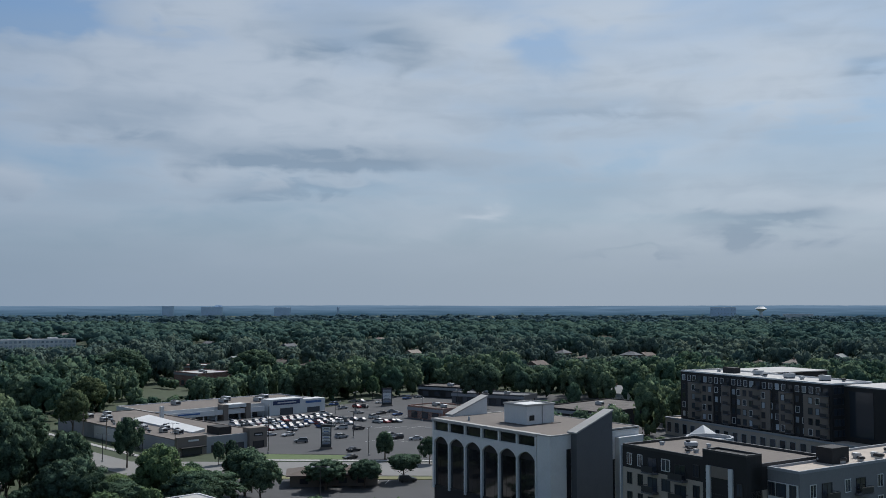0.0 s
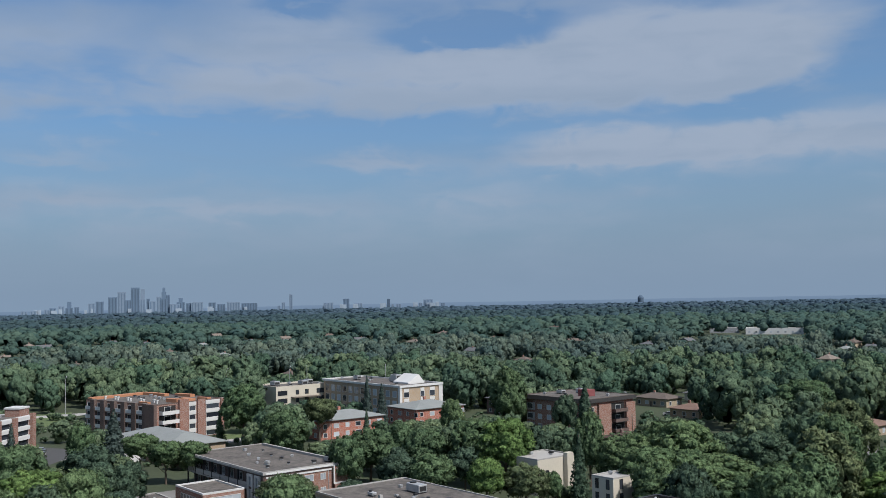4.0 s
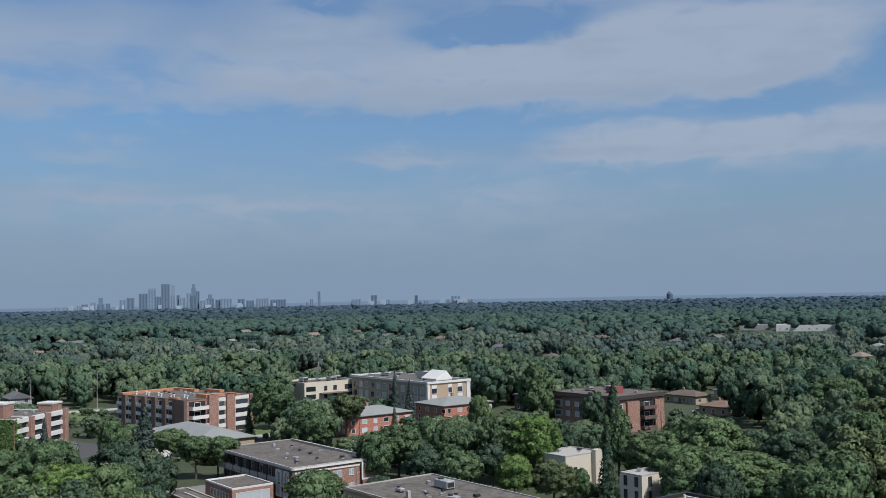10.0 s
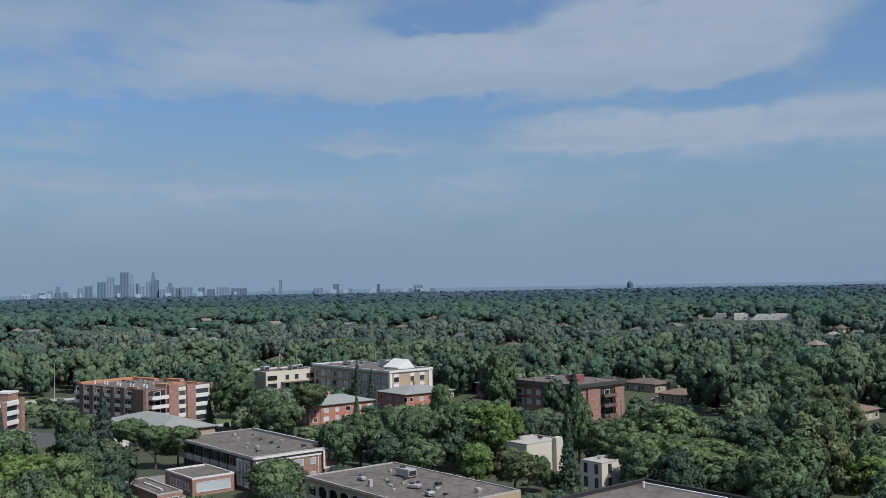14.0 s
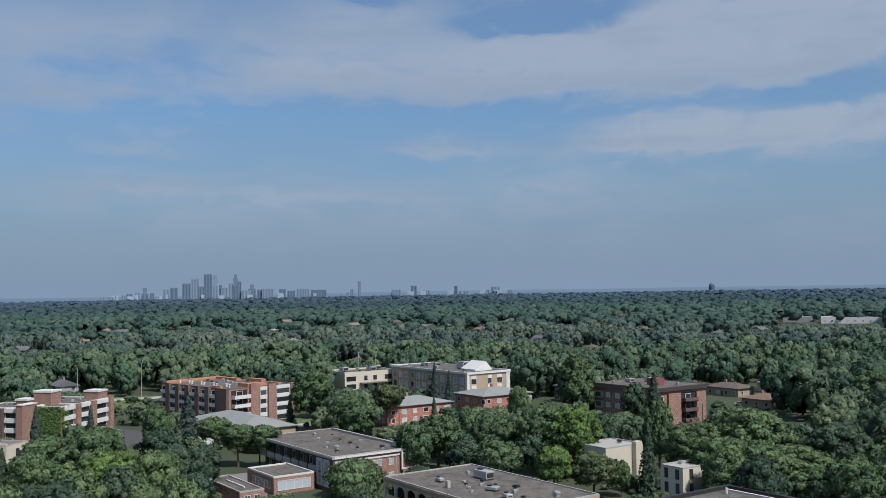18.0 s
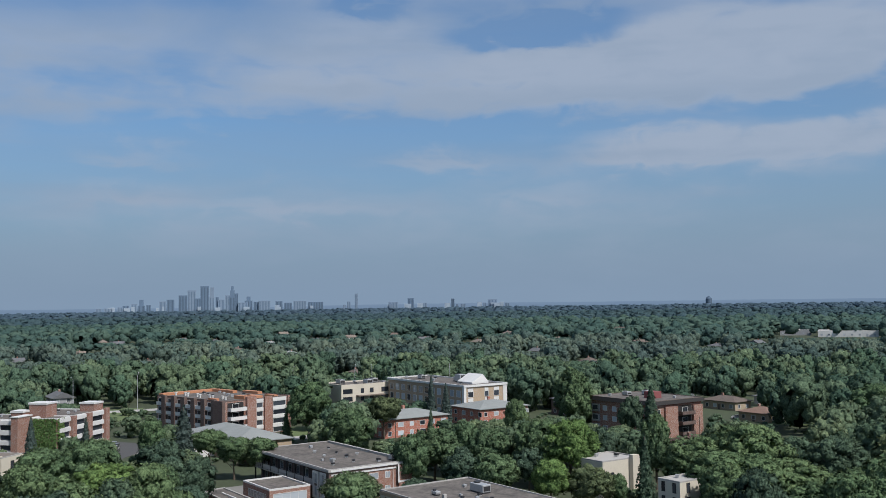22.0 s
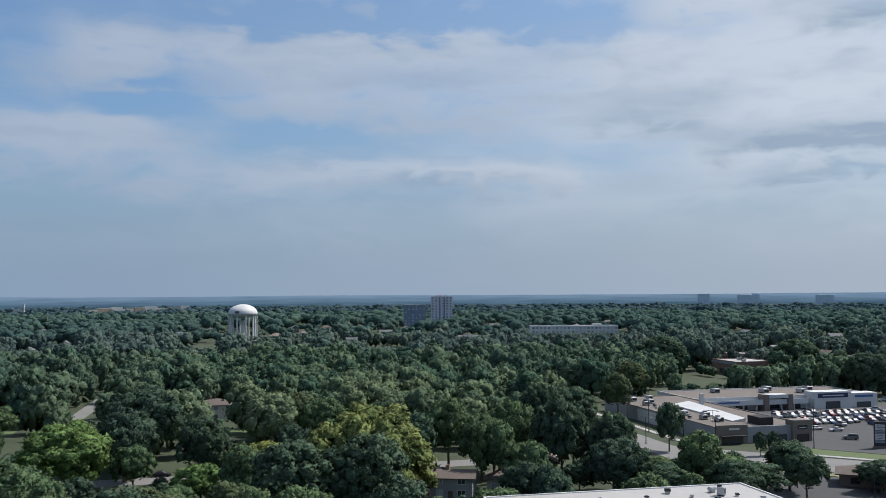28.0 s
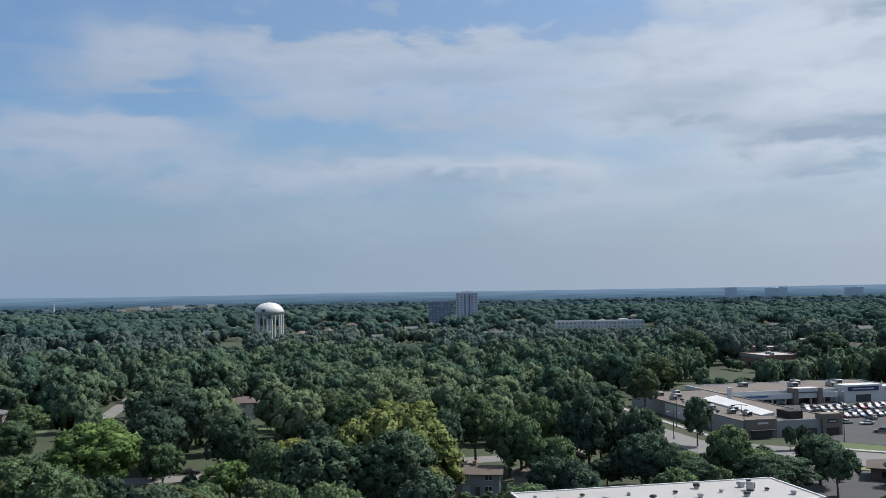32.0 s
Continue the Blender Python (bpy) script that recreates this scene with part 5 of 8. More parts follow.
    a = House("garage_row", "low cream garage with flat gravel roof", -233.0, -187.0, 88, 19, 9, 4.6, "garage")
    plot(-233, -187, 88, 19, 9, 1)
    a.wall(CREAM)
    a.flat_roof(ROOFTAN, CONCRETE, rise=0.25)
    part("roof_hatch", box(12.0, 17.5, 1.6, 2.4, 4.66, 5.0), CREAM, a.root)
    for i in range(5):
        a.window("S", 2 + i * 3.6, 1.2, 1.4, 2.0, GLASS, STUCCO, 0, 0)
    a.window("E", 4.5, 1.4, 1.2, 2.0, GLASS, DARK, 0, 0)


stepped_block()


def cream_block():
    b = House("apartment_building", "cream stucco three-storey building with arched top windows", -397.6, -133.5, G, 17.8, 25.4, 10.5)
    R = b.root
    b.wall(CREAM)
    b.flat_roof(GRAVEL, CREAM, rise=0.6)
    for s, w in ((3, 4.2), (10, 1.3), (14.5, 1.5), (21.5, 4.2)):
        for z in (1.0, 4.2, 7.4):
            b.window("E", s, z, w, 1.7, GLASS, DARK, 0, 2 if w > 2 else 0)
    part("canopy", box(17.8, 20.0, 7, 20, 6.1, 6.5), TAN, R)
    for x, y in ((6, 6), (12, 16), (8, 21)):
        rooftop_unit(b, x, y, 10.56, 4, 2.5, 1.8, G)
    vents(b, [(4, 14, 1), (14, 9, 1), (15, 22, 1)], 10.56)


cream_block()
plot(-397.6, -133.5, G, 17.8, 25.4, 2)


def white_cornice_block():
    b = House("school_building", "three-storey tan brick building with white cornice and white tent roof", -400.0, -104.4, G, 55.0, 20.1, 12.7)
    plot(-400, -104.4, G, 55, 20.1, 2)
    R = b.root
    b.wall(TANBRICK)
    b.flat_roof(GRAVEL, WHITE, rise=0.5, over=0.5, t=0.6)
    part("corner_pier", box(54.0, 55.3, -0.3, 0.8, -0.6, 12.4), WHITE, R)
    part("corner_pier", box(54.6, 55.3, 18.6, 20.4, -0.6, 12.4), WHITE, R)
    for f in range(3):
        z = 1.2 + f * 3.7
        for i in range(12):
            b.window("S", 3 + i * 4.4, z, 2.4, 2.3, CURTAIN if i % 3 else GLASS, WHITE, 0, 1)
        for s, w in ((3.0, 2.4), (10.6, 1.8), (15.4, 2.4)):
            part("panel", kept(("spandrel", w), lambda: box(-w / 2, w / 2, -0.12, 0.02, 0, 1.2), WHITE), None, R).matrix_basis = b.at("E", s, z + 2.0)
            b.window("E", s, z, w, 1.9, GLASS, WHITE, 0.02, 1)
    # tent-like white roof
    bm = bmesh.new()
    x0, x1, y0, y1, z = 38, 48, 9, 17, 12.75
    lo = [bm.verts.new(p) for p in ((x0, y0, z + 0.6), (x1, y0, z + 0.6), (x1, y1, z + 0.6), (x0, y1, z + 0.6))]
    hi = [bm.verts.new(p) for p in ((x0, 14.5, z + 3.6), (x1 - 0.4, 14.5, z + 3.6))]
    gd = [bm.verts.new((v.co.x, v.co.y, z - 0.2)) for v in lo]
    for f in ((lo[0], lo[1], hi[1], hi[0]), (lo[1], lo[2], hi[1]), (lo[2], lo[3], hi[0], hi[1]), (lo[3], lo[0], hi[0])):
        bm.faces.new(f)
    for k in range(4):
        bm.faces.new((gd[k], gd[(k + 1) % 4], lo[(k + 1) % 4], lo[k]))
    part("tent_roof", bm, WHITE, R, "white peaked tent roof")
    rooftop_unit(b, 36, 12, 12.8, 4, 3, 3.0, G)
    rooftop_unit(b, 31, 14, 12.8, 3, 2, 1.6, G)
    rooftop_unit(b, 12, 9, 12.8, 3, 2, 1.6, G)
    vents(b, [(5, 6, 1), (18, 12, 1), (24, 7, 1), (46, 5, 0.8)], 12.8)


white_cornice_block()


def walk_up(x, y, L, W, h, wall, roof, label, faces, turn=G):
    b = House("walk_up_house", label, x, y, turn, L, W, h, "building")
    plot(x, y, turn, L, W, 2)
    b.wall(wall)
    b.hip_roof(roof, rise=2.2)
    part("chimney", box(L * 0.4, L * 0.4 + 0.9, W * 0.5, W * 0.5 + 0.9, h + 1.2, h + 3.2), wall, b.root)
    for face, n, ln in faces:
        for z in (0.8, 3.6):
            if z + 1.6 < h:
                for i in range(n):
                    b.window(face, ln * (i + 0.5) / n, z, 1.9 if i % 2 else 1.3, 1.35, CURTAIN if (i + int(z)) % 3 else GLASS, WHITE)
    return b


walk_up(-321.7, -94.2, 16, 25.6, 6.2, REDBRICK, PALESHINGLE, "two-storey orange-red brick walk-up with grey hipped roof", (("E", 6, 26), ("S", 3, 16)))
walk_up(-355.9, -68.5, 17.6, 22.2, 6.2, REDBRICK, PALESHINGLE, "two-storey red brick walk-up with pale hipped roof and chimney", (("E", 5, 24), ("S", 4, 20)))
walk_up(-385.0, -34.0, 18, 22, 6.2, DARKSHADEBRICK, SHINGLE, "two-storey dark brick walk-up with shingle roof", (("E", 4, 22), ("S", 4, 18)))


def corner_condo():
    b = House("apartment_building", "three-storey brown brick apartment block with dark mansard edge and balconies", -337.0, -16.0, G, 28.0, 23.3, 11.4)
    plot(-337, -16, G, 28, 23.3, 2)
    R = b.root
    b.wall(BRICK)
    bm = bmesh.new()
    lo = [bm.verts.new(p) for p in ((-0.9, -0.9, 10.8), (28.9, -0.9, 10.8), (28.9, 24.2, 10.8), (-0.9, 24.2, 10.8))]
    hi = [bm.verts.new(p) for p in ((-0.5, -0.5, 12.0), (28.5, -0.5, 12.0), (28.5, 23.8, 12.0), (-0.5, 23.8, 12.0))]
    for k in range(4):
        bm.faces.new((lo[k], lo[(k + 1) % 4], hi[(k + 1) % 4], hi[k]))
    bm.faces.new(lo[::-1])
    part("mansard", bm, DARK, R, "dark shingled mansard edge")
    b.flat_roof(GRAVEL, BROWNSHINGLE, -0.4, 28.4, -0.4, 23.7, 11.9, 0.25)
    for f in range(3):
        z = 1.0 + f * 3.3
        for s in (6.6, 11, 17, 22.5):
            b.window("S", s, z, 1.8, 1.5, CURTAIN, WHITE)
        part("bay", box(0.6, 4.2, -0.5, -0.003, z - 0.6, z + 1.9), LIGHTGREY, R)
        b.window("S", 2.4, z, 2.6, 1.6, GLASS, WHITE, 0.5, 2)
        b.window("E", 3.0, z, 1.2, 1.6, GLASS, WHITE)
        b.window("E", 8.2, z, 1.5, 1.6, CURTAIN, WHITE)
        # balcony recess painted as a dark sheet of shade on the flat wall
        part("recess", box(28.0, 28.04, 12.2, 18.6, z - 0.4, z + 2.3), DARK, R)
        balcony(b, "E", 15.4, z - 0.5, 6.2, 1.8, DARK, DARKSHADEBRICK, True)
    part("pier", box(28, 28.8, 18.8, 23.3, -0.6, 9.8), BRICK, R)
    part("pier", box(28, 28.8, 5.4, 11.0, -0.6, 10.0), BRICK, R)
    part("penthouse", box(17, 21, 8, 12, 11.9, 14.2), surface("dark_red_panel", (0.20, 0.06, 0.06), 0.8), R)
    rooftop_unit(b, 7, 10, 11.98, 2.6, 2, 1.3, G)
    rooftop_unit(b, 11, 16, 11.98, 3.6, 2, 1.6, G)
    vents(b, [(4, 5, 0.8), (13, 6, 0.8), (24, 15, 0.8), (22, 5, 0.8)], 11.98)


corner_condo()


def pale_block(x, y, L, W, h, label):
    b = House("apartment_building", label, x, y, G, L, W, h)
    plot(x, y, G, L, W, 1.5)
    b.wall(CREAM)
    b.flat_roof(MEMBRANE, CONCRETE, rise=0.3)
    for f in range(int(h / 2.8)):
        z = 0.8 + f * 2.8
        for i in range(max(2, int(L / 3))):
            b.window("S", L * (i + 0.5) / max(2, int(L / 3)), z, 0.7, 1.8, GLASS, DARK, 0, 0)
        for i in range(max(2, int(W / 5))):
            b.window("E", W * (i + 0.5) / max(2, int(W / 5)), z, 0.8, 1.8, GLASS, DARK, 0, 0)
    vents(b, [(L * 0.3, W * 0.4, 0.7), (L * 0.6, W * 0.7, 0.8)], h + 0.06)
    return b


p = pale_block(-230.5, -15.6, 10.0, 12.0, 8.0, "white stucco low apartment block with a pale flat roof")
part("chimney", box(10.0, 11.3, 8.4, 10.4, -0.6, 9.0), CREAM, p.root)
pale_block(-202.1, 3.4, 5.8, 9.6, 8.5, "small white stucco block with narrow dark windows")
hip = House("apartment_building", "low building with a pale grey-green hipped roof and tan brick end", -287.0, -141.0, G, 38.0, 18.0, 5.4)
plot(-290, -146, G, 42, 24, 2)
hip.wall(TANBRICK)
hip.hip_roof(PALESHINGLE, rise=2.6)
windows_row(hip, "S", 1, 37, 8, 1.4, 2.0, 1.6)
windows_row(hip, "E", 2, 16, 3, 1.8, 1.4, 1.4)
wing = House("annex", "white-walled wing with a pale grey-green hipped roof", -281.0, -146.0, G, 22.0, 10.0, 4.9, "building")
wing.wall(STUCCO)
wing.hip_roof(PALESHINGLE, rise=1.9)
windows_row(wing, "S", 1, 21, 5, 1.0, 1.8, 1.5)
windows_row(wing, "S", 1, 21, 5, 3.2, 1.8, 1.2)

# bottom strip: pale flat roof at the foot of the tower
b = House("apartment_building", "low building with a pale flat roof and vents", -154.0, -128.2, 106.5, 24.5, 16.0, 6.0)
plot(-154.0, -128.2, 106.5, 24.5, 16.0, 2)
b.wall(BRICK)
b.flat_roof(MEMBRANE, CONCRETE, rise=0.25)
rooftop_unit(b, 15.2, 13.0, 6.06, 1.6, 1.2, 1.0, 20)
vents(b, [(4.9, 12, 0.5), (9.8, 13.5, 0.5), (19.6, 12.5, 0.5), (8.1, 11, 0.5)], 6.06)


# ---- shops, car park and streets ----
sheet("road", "wide worn asphalt street with pale verge", ROADGREY, [(-75, 256.5), (70, 253), (70, 274.5), (-90, 277.5)], 0.05)
sheet("pavement", "narrow concrete pavement", CONCRETE, [(-62, 278.4), (70, 275.6), (70, 278.0), (-62, 280.8)], 0.17)
sheet("verge", "strip of dry mown grass", LAWN, [(-62, 281), (-28, 280.4), (-28, 288), (-55, 291)], 0.15)
sheet("verge", "strip of dry mown grass", DRY, [(-60, 250.5), (-2, 249), (-2, 252.8), (-60, 254.4)], 0.15)
sheet("parking_lot", "large cracked asphalt car park", ASPHALT, [(-62, 292), (-28, 290), (-28, 281), (90, 279), (100, 330), (70, 480), (-20, 480), (-53, 416), (-105, 362), (-84, 338), (-56, 306)], 0.06)
sheet("parking_lot", "small asphalt car park with painted bays", ASPHALT, [(-52, 205), (2, 216), (-1, 248.6), (-60, 250)], 0.06)
sheet("driveway", "worn concrete yard", CONCRETE, [(-50, 170), (8, 170), (10, 214), (-50, 204.5)], 0.05)
road("road", "side street beside the shops", ROADGREY, -72, 252, -190, 374, 11, 0.055)
road("pavement", "pale concrete pavement along the side street", CONCRETE, -83, 280, -170, 371, 2.0, 0.16)
plot(-75, 252, 0, 150, 28, 1)
plot(-60, 205, 0, 64, 46, 0)
plot(-62, 280, 0, 108, 135, 0)
plot(-40, 415, 0, 80, 50, 0)
for i in range(9):
    bm = box(-0.07, 0.07, 0, 5.0, 0, 0.012)
    tagged(part("bay_line", bm, PAINT), "white painted parking bay line", "marking", "bay lines").matrix_basis = pose(-14 + i * 2.7 - 22, 243.5, 0.064, 0, 0, -8)
for i in range(11):
    for row in range(3):
        ob = tagged(part("bay_line", kept(("bayline",), lambda: box(-0.07, 0.07, -5, 5, 0, 0.012), PAINT), None), "white painted parking bay line", "marking", "bay lines")
        ob.matrix_basis = pose(-22 + i * 6.0, 320 + row * 34, 0.064, 0, 0, -46)


def shops():
    b = House("shop_building", "long low shop building with tan gravel roof and grey side wall", -137.7, 347.3, -46, 85.3, 29.8, 6.0, "shop")
    b.root.scale.z = 0.78
    plot(-137.7, 347.3, -46, 86, 62, 2)
    R = b.root
    b.wall(LIGHTGREY, 0, 84.9, 0, 29.8, -0.6, 6.0)
    b.flat_roof(ROOFTAN, TAN, rise=0.4, t=0.4)
    part("panel", box(30, 46, -0.12, -0.003, 0.3, 5.4), STUCCO, R)
    part("wall", box(84.8, 86.2, -0.3, 9.5, -0.6, 7.2), TAN, R, "brown brick shop front")
    part("wall", box(84.8, 85.8, 9.5, 24.0, -0.6, 6.3), LIGHTGREY, R, "grey shop front")
    part("wall", box(83.0, 87.0, 24.0, 30.4, -0.6, 8.2), TAN, R, "square corner tower")
    part("sign", box(87.0, 87.1, 25.6, 28.8, 4.8, 6.2), DARK, R, "dark shop sign")
    part("lettering", box(87.1, 87.14, 26.0, 28.4, 5.2, 5.6), WHITE, R)
    part("lettering", box(86.2, 86.26, 3.4, 6.8, 5.3, 6.0), WHITE, R, "white sign bar")
    for s, w in ((4.6, 6.4), (13, 3.0), (17, 3.0), (21, 3.0), (27.2, 3.8)):
        b.window("E", s, 0.3, w, 2.5, GLASS, DARK, 1.75 if s > 25 else 0.95 if s < 9 else 0.55, 2)
    part("awning", box(86.2, 88.0, 0.5, 8.5, 3.1, 3.4), DARK, R)
    # white raised walkway roof
    bm = bmesh.new()
    v = [bm.verts.new(p) for p in ((31, 12.5, 6.9), (74, 11.5, 6.5), (74, 16.0, 7.4), (31, 19.0, 8.2), (31, 12.5, 6.0), (74, 11.5, 6.0), (74, 16.0, 6.0), (31, 19.0, 6.0))]
    for f in ((0, 1, 2, 3), (4, 5, 1, 0), (5, 6, 2, 1), (6, 7, 3, 2), (7, 4, 0, 3)):
        bm.faces.new([v[i] for i in f])
    part("walkway_roof", bm, WHITE, R, "white sloped walkway roof")
    part("tower", box(76, 83, 15.5, 20, 6.0, 9.0), DARK, R, "dark roof lantern")
    part("chimney", box(29, 30.2, 24, 25.2, 6.0, 11.2), WHITE, R)
    for x, y, l in ((12, 6, 4), (20, 9, 4.6), (9, 14, 3), (26, 5, 2.5), (40, 7, 3.0), (46, 6, 2.5), (54, 5, 4), (60, 10, 2.4), (66, 6, 2.4), (72, 8, 3), (34, 9, 2.5)):
        rooftop_unit(b, x, y, 6.06, l, 2.0, 1.5, -46)
    vents(b, [(15 + i * 5.3, 3 + (i * 7) % 9, 0.8) for i in range(12)], 6.06)
    # arcade of larger shops
    c = House("shop_building", "white shop row with blue signs and tall sign parapets", -127.8, 379.6, -46, 30.0, 76.0, 6.2, "shop")
    c.root.scale.z = 0.75
    R = c.root
    c.wall(STUCCO)
    c.flat_roof(ROOFTAN, STUCCO, rise=0.5)
    plot(-127.8, 379.6, -46, 30, 76, 2)
    part("canopy", box(30, 33.5, 2, 46, 3.2, 4.0), LIGHTGREY, R, "flat walkway canopy")
    part("fascia", box(33.5, 33.8, 2, 46, 3.0, 5.6), WHITE, R, "white fascia band")
    for i in range(9):
        part("post", box(32.9, 33.3, 3 + i * 5.3, 3.4 + i * 5.3, 0, 3.2), STUCCO, R)
    part("portal", box(30, 34.6, 27, 29, -0.6, 8.0), TAN, R, "brown portal pier")
    part("portal", box(30, 34.6, 37, 39, -0.6, 8.0), TAN, R, "brown portal pier")
    part("portal", box(30, 34.6, 29, 37, 6.2, 8.0), STUCCO, R)
    part("wall", box(28, 34.6, 48, 64, -0.6, 8.6), WHITE, R, "tall white shop front")
    part("sign", box(34.6, 34.75, 49.5, 62.5, 5.6, 7.8), surface("navy_sign", (0.02, 0.035, 0.10), 0.5), R, "dark blue sign board")
    part("lettering", box(34.75, 34.8, 51.5, 60.5, 6.4, 7.0), WHITE, R)
    part("wall", box(28, 33.8, 64.4, 76, -0.6, 7.4), WHITE, R)
    part("sign", box(33.8, 33.9, 66, 74, 5.2, 6.4), surface("blue_sign", (0.05, 0.12, 0.30), 0.5), R, "blue sign board")
    part("lettering", box(33.9, 34.0, 8, 17, 4.2, 4.9), bpy.data.materials["blue_sign"], R)
    for s, w in ((6, 5), (13, 5), (20, 5), (33, 6), (43, 4)):
        c.window("E", s, 0.2, w, 2.6, GLASS, WHITE, 0.0, 3)
    c.window("E", 56, 0.2, 6, 3.4, GLASS, DARK, 4.62, 3)
    c.window("E", 70, 0.2, 6, 2.6, GLASS, DARK, 3.82, 3)
    for x, y in ((10, 20), (16, 38), (12, 60), (20, 52), (8, 44)):
        rooftop_unit(c, x, y, 6.26, 4, 2.4, 1.7, -46)


shops()


def low_shop(x, y, turn, L, W, h, wall, roof, label, lit="E"):
    b = House("shop_building", label, x, y, turn, L, W, h, "shop")
    plot(x, y, turn, L, W, 2)
    b.wall(wall)
    b.flat_roof(roof, wall, rise=0.5)
    for f, n in (("S", L), ("E", W)):
        windows_row(b, f, 1, n - 1, max(2, int(n / 6)), 0.6, 3.2, 2.2, GLASS, DARK)
    part("fascia", box(-0.2, L + 0.2, -0.25, -0.003, h - 1.3, h - 0.2), LIGHTGREY, b.root)
    rooftop_unit(b, L * 0.4, W * 0.5, h + 0.06, 3, 2, 1.4, turn)
    rooftop_unit(b, L * 0.7, W * 0.4, h + 0.06, 2.4, 1.6, 1.2, turn)
    return b


low_shop(36.0, 366, -46, 30, 44, 6.0, DARK, GRAVEL, "dark long low shop building with gravel roof")
part("lettering", box(30.02, 30.1, 3, 14, 4.2, 5.2), WHITE, bpy.data.objects["shop_building.002"], "row of white sign letters as a bar")
low_shop(-14.0, 384, -46, 20, 16, 4.5, BRICK, GRAVEL, "brick shop with flat dark roof")
low_shop(-12.0, 470, -30, 34, 16, 5.0, DARK, GRAVEL, "dark long restaurant with flat roof")
low_shop(4.0, 440, -30, 36, 14, 4.6, GREY, SHINGLE, "grey low shop with overhanging roof")
low_shop(-150.0, 540, -46, 26, 22, 7.0, BRICK, MEMBRANE, "brown brick building with a pale flat roof")
low_shop(-165.0, 610, -10, 44, 16, 6.0, BRICK, MEMBRANE, "low building with a white roof edge")
low_shop(-95.0, 520, -20, 28, 18, 4.6, WHITE, MEMBRANE, "white low shop with red sign")
low_shop(-60.0, 500, -20, 22, 16, 4.6, TAN, MEMBRANE, "tan fast-food shop with parapet")


def little_roof():
    b = House("pavilion", "small brown hip-roofed building between car park trees", -37.5, 238.5, 8, 21.5, 9.0, 2.9, "building")
    plot(-37.5, 238.5, 8, 21.5, 9, 1)
    b.wall(TAN)
    b.hip_roof(BROWNSHINGLE, rise=1.5, over=1.0)
    windows_row(b, "S", 1, 20, 4, 0.9, 1.8, 1.1, GLASS, DARK)
    c = thing("canopy", "white peaked canopy roof", "canopy", -12, 190, 0, 30)
    bm = bmesh.new()
    lo = [bm.verts.new(p) for p in ((-4, -4, 3.2), (4, -4, 3.2), (4, 4, 3.2), (-4, 4, 3.2))]
    top = bm.verts.new((0, 0, 4.6))
    dn = [bm.verts.new((v.co.x, v.co.y, 3.0)) for v in lo]
    for k in range(4):
        bm.faces.new((lo[k], lo[(k + 1) % 4], top))
        bm.faces.new((dn[k], dn[(k + 1) % 4], lo[(k + 1) % 4], lo[k]))
    part("roof", bm, WHITE, c)
    for x, y in ((-3.6, -3.6), (3.6, -3.6), (3.6, 3.6), (-3.6, 3.6)):
        part("post", tube(bmesh.new(), x, y, -0.2, 3.1, 0.1, 0.1), METAL, c)
    # drum and small gable between the apartment blocks
    d = thing("rotunda", "round white-walled roof drum between apartment blocks", "building", *bearing(-15.35, 213), 0)
    bm = tube(bmesh.new(), 0, 0, -0.5, 16.2, 4.7, 4.7, 28)
    part("wall", bm, STUCCO, d)
    bm = bmesh.new()
    for i in range(28):
        a0, a1 = i * math.tau / 28, (i + 1) * math.tau / 28
        q = [bm.verts.new((r * math.cos(a), r * math.sin(a), z)) for r, z in ((4.9, 16.2), (4.9, 17.0), (4.4, 17.0), (4.4, 16.2)) for a in (a0, a1)]
        for k in range(3):
            bm.faces.new((q[2 * k], q[2 * k + 1], q[2 * k + 3], q[2 * k + 2]))
    part("rim", bm, LIGHTGREY, d)
    plot(bearing(-15.35, 213)[0] - 5, bearing(-15.35, 213)[1] - 5, 0, 10, 10, 1)
    k = thing("cupola", "small white pyramid roof on a square shaft", "building", *bearing(-15.0, 226), 0, -50)
    part("shaft", box(-2.2, 2.2, -2.2, 2.2, -0.5, 15.2), STUCCO, k)
    bm = bmesh.new()
    lo = [bm.verts.new((x, y, 15.2)) for x, y in ((-2.8, -2.8), (2.8, -2.8), (2.8, 2.8), (-2.8, 2.8))]
    top = bm.verts.new((0, 0, 17.8))
    bm.faces.new(lo[::-1])
    for i in range(4):
        bm.faces.new((lo[i], lo[(i + 1) % 4], top))
    part("roof", bm, WHITE, k)


little_roof()

# ---- cars ----
CAR_PAINT = {}
for nm, c in (("white", (0.40, 0.40, 0.40)), ("silver", (0.22, 0.23, 0.245)), ("black", (0.018, 0.018, 0.02)), ("grey", (0.14, 0.145, 0.15)), ("blue", (0.03, 0.07, 0.18)), ("red", (0.24, 0.025, 0.025)), ("bright_blue", (0.05, 0.19, 0.55))):
    mat, n = material("car_paint_" + nm)
    q = n.add("ShaderNodeBsdfPrincipled", (*c, 1))
    q.inputs["Roughness"].default_value = 0.3
    q.inputs["Coat Weight"].default_value = 0.25
    n.put(q.inputs["Base Color"], n.mix(n.m("MULTIPLY", n.noise(place(n), 1.5, 3.0), 0.25), c, tuple(v * 0.7 + 0.03 for v in c)))
    n.add("ShaderNodeOutputMaterial", q.outputs[0])
    CAR_PAINT[nm] = mat


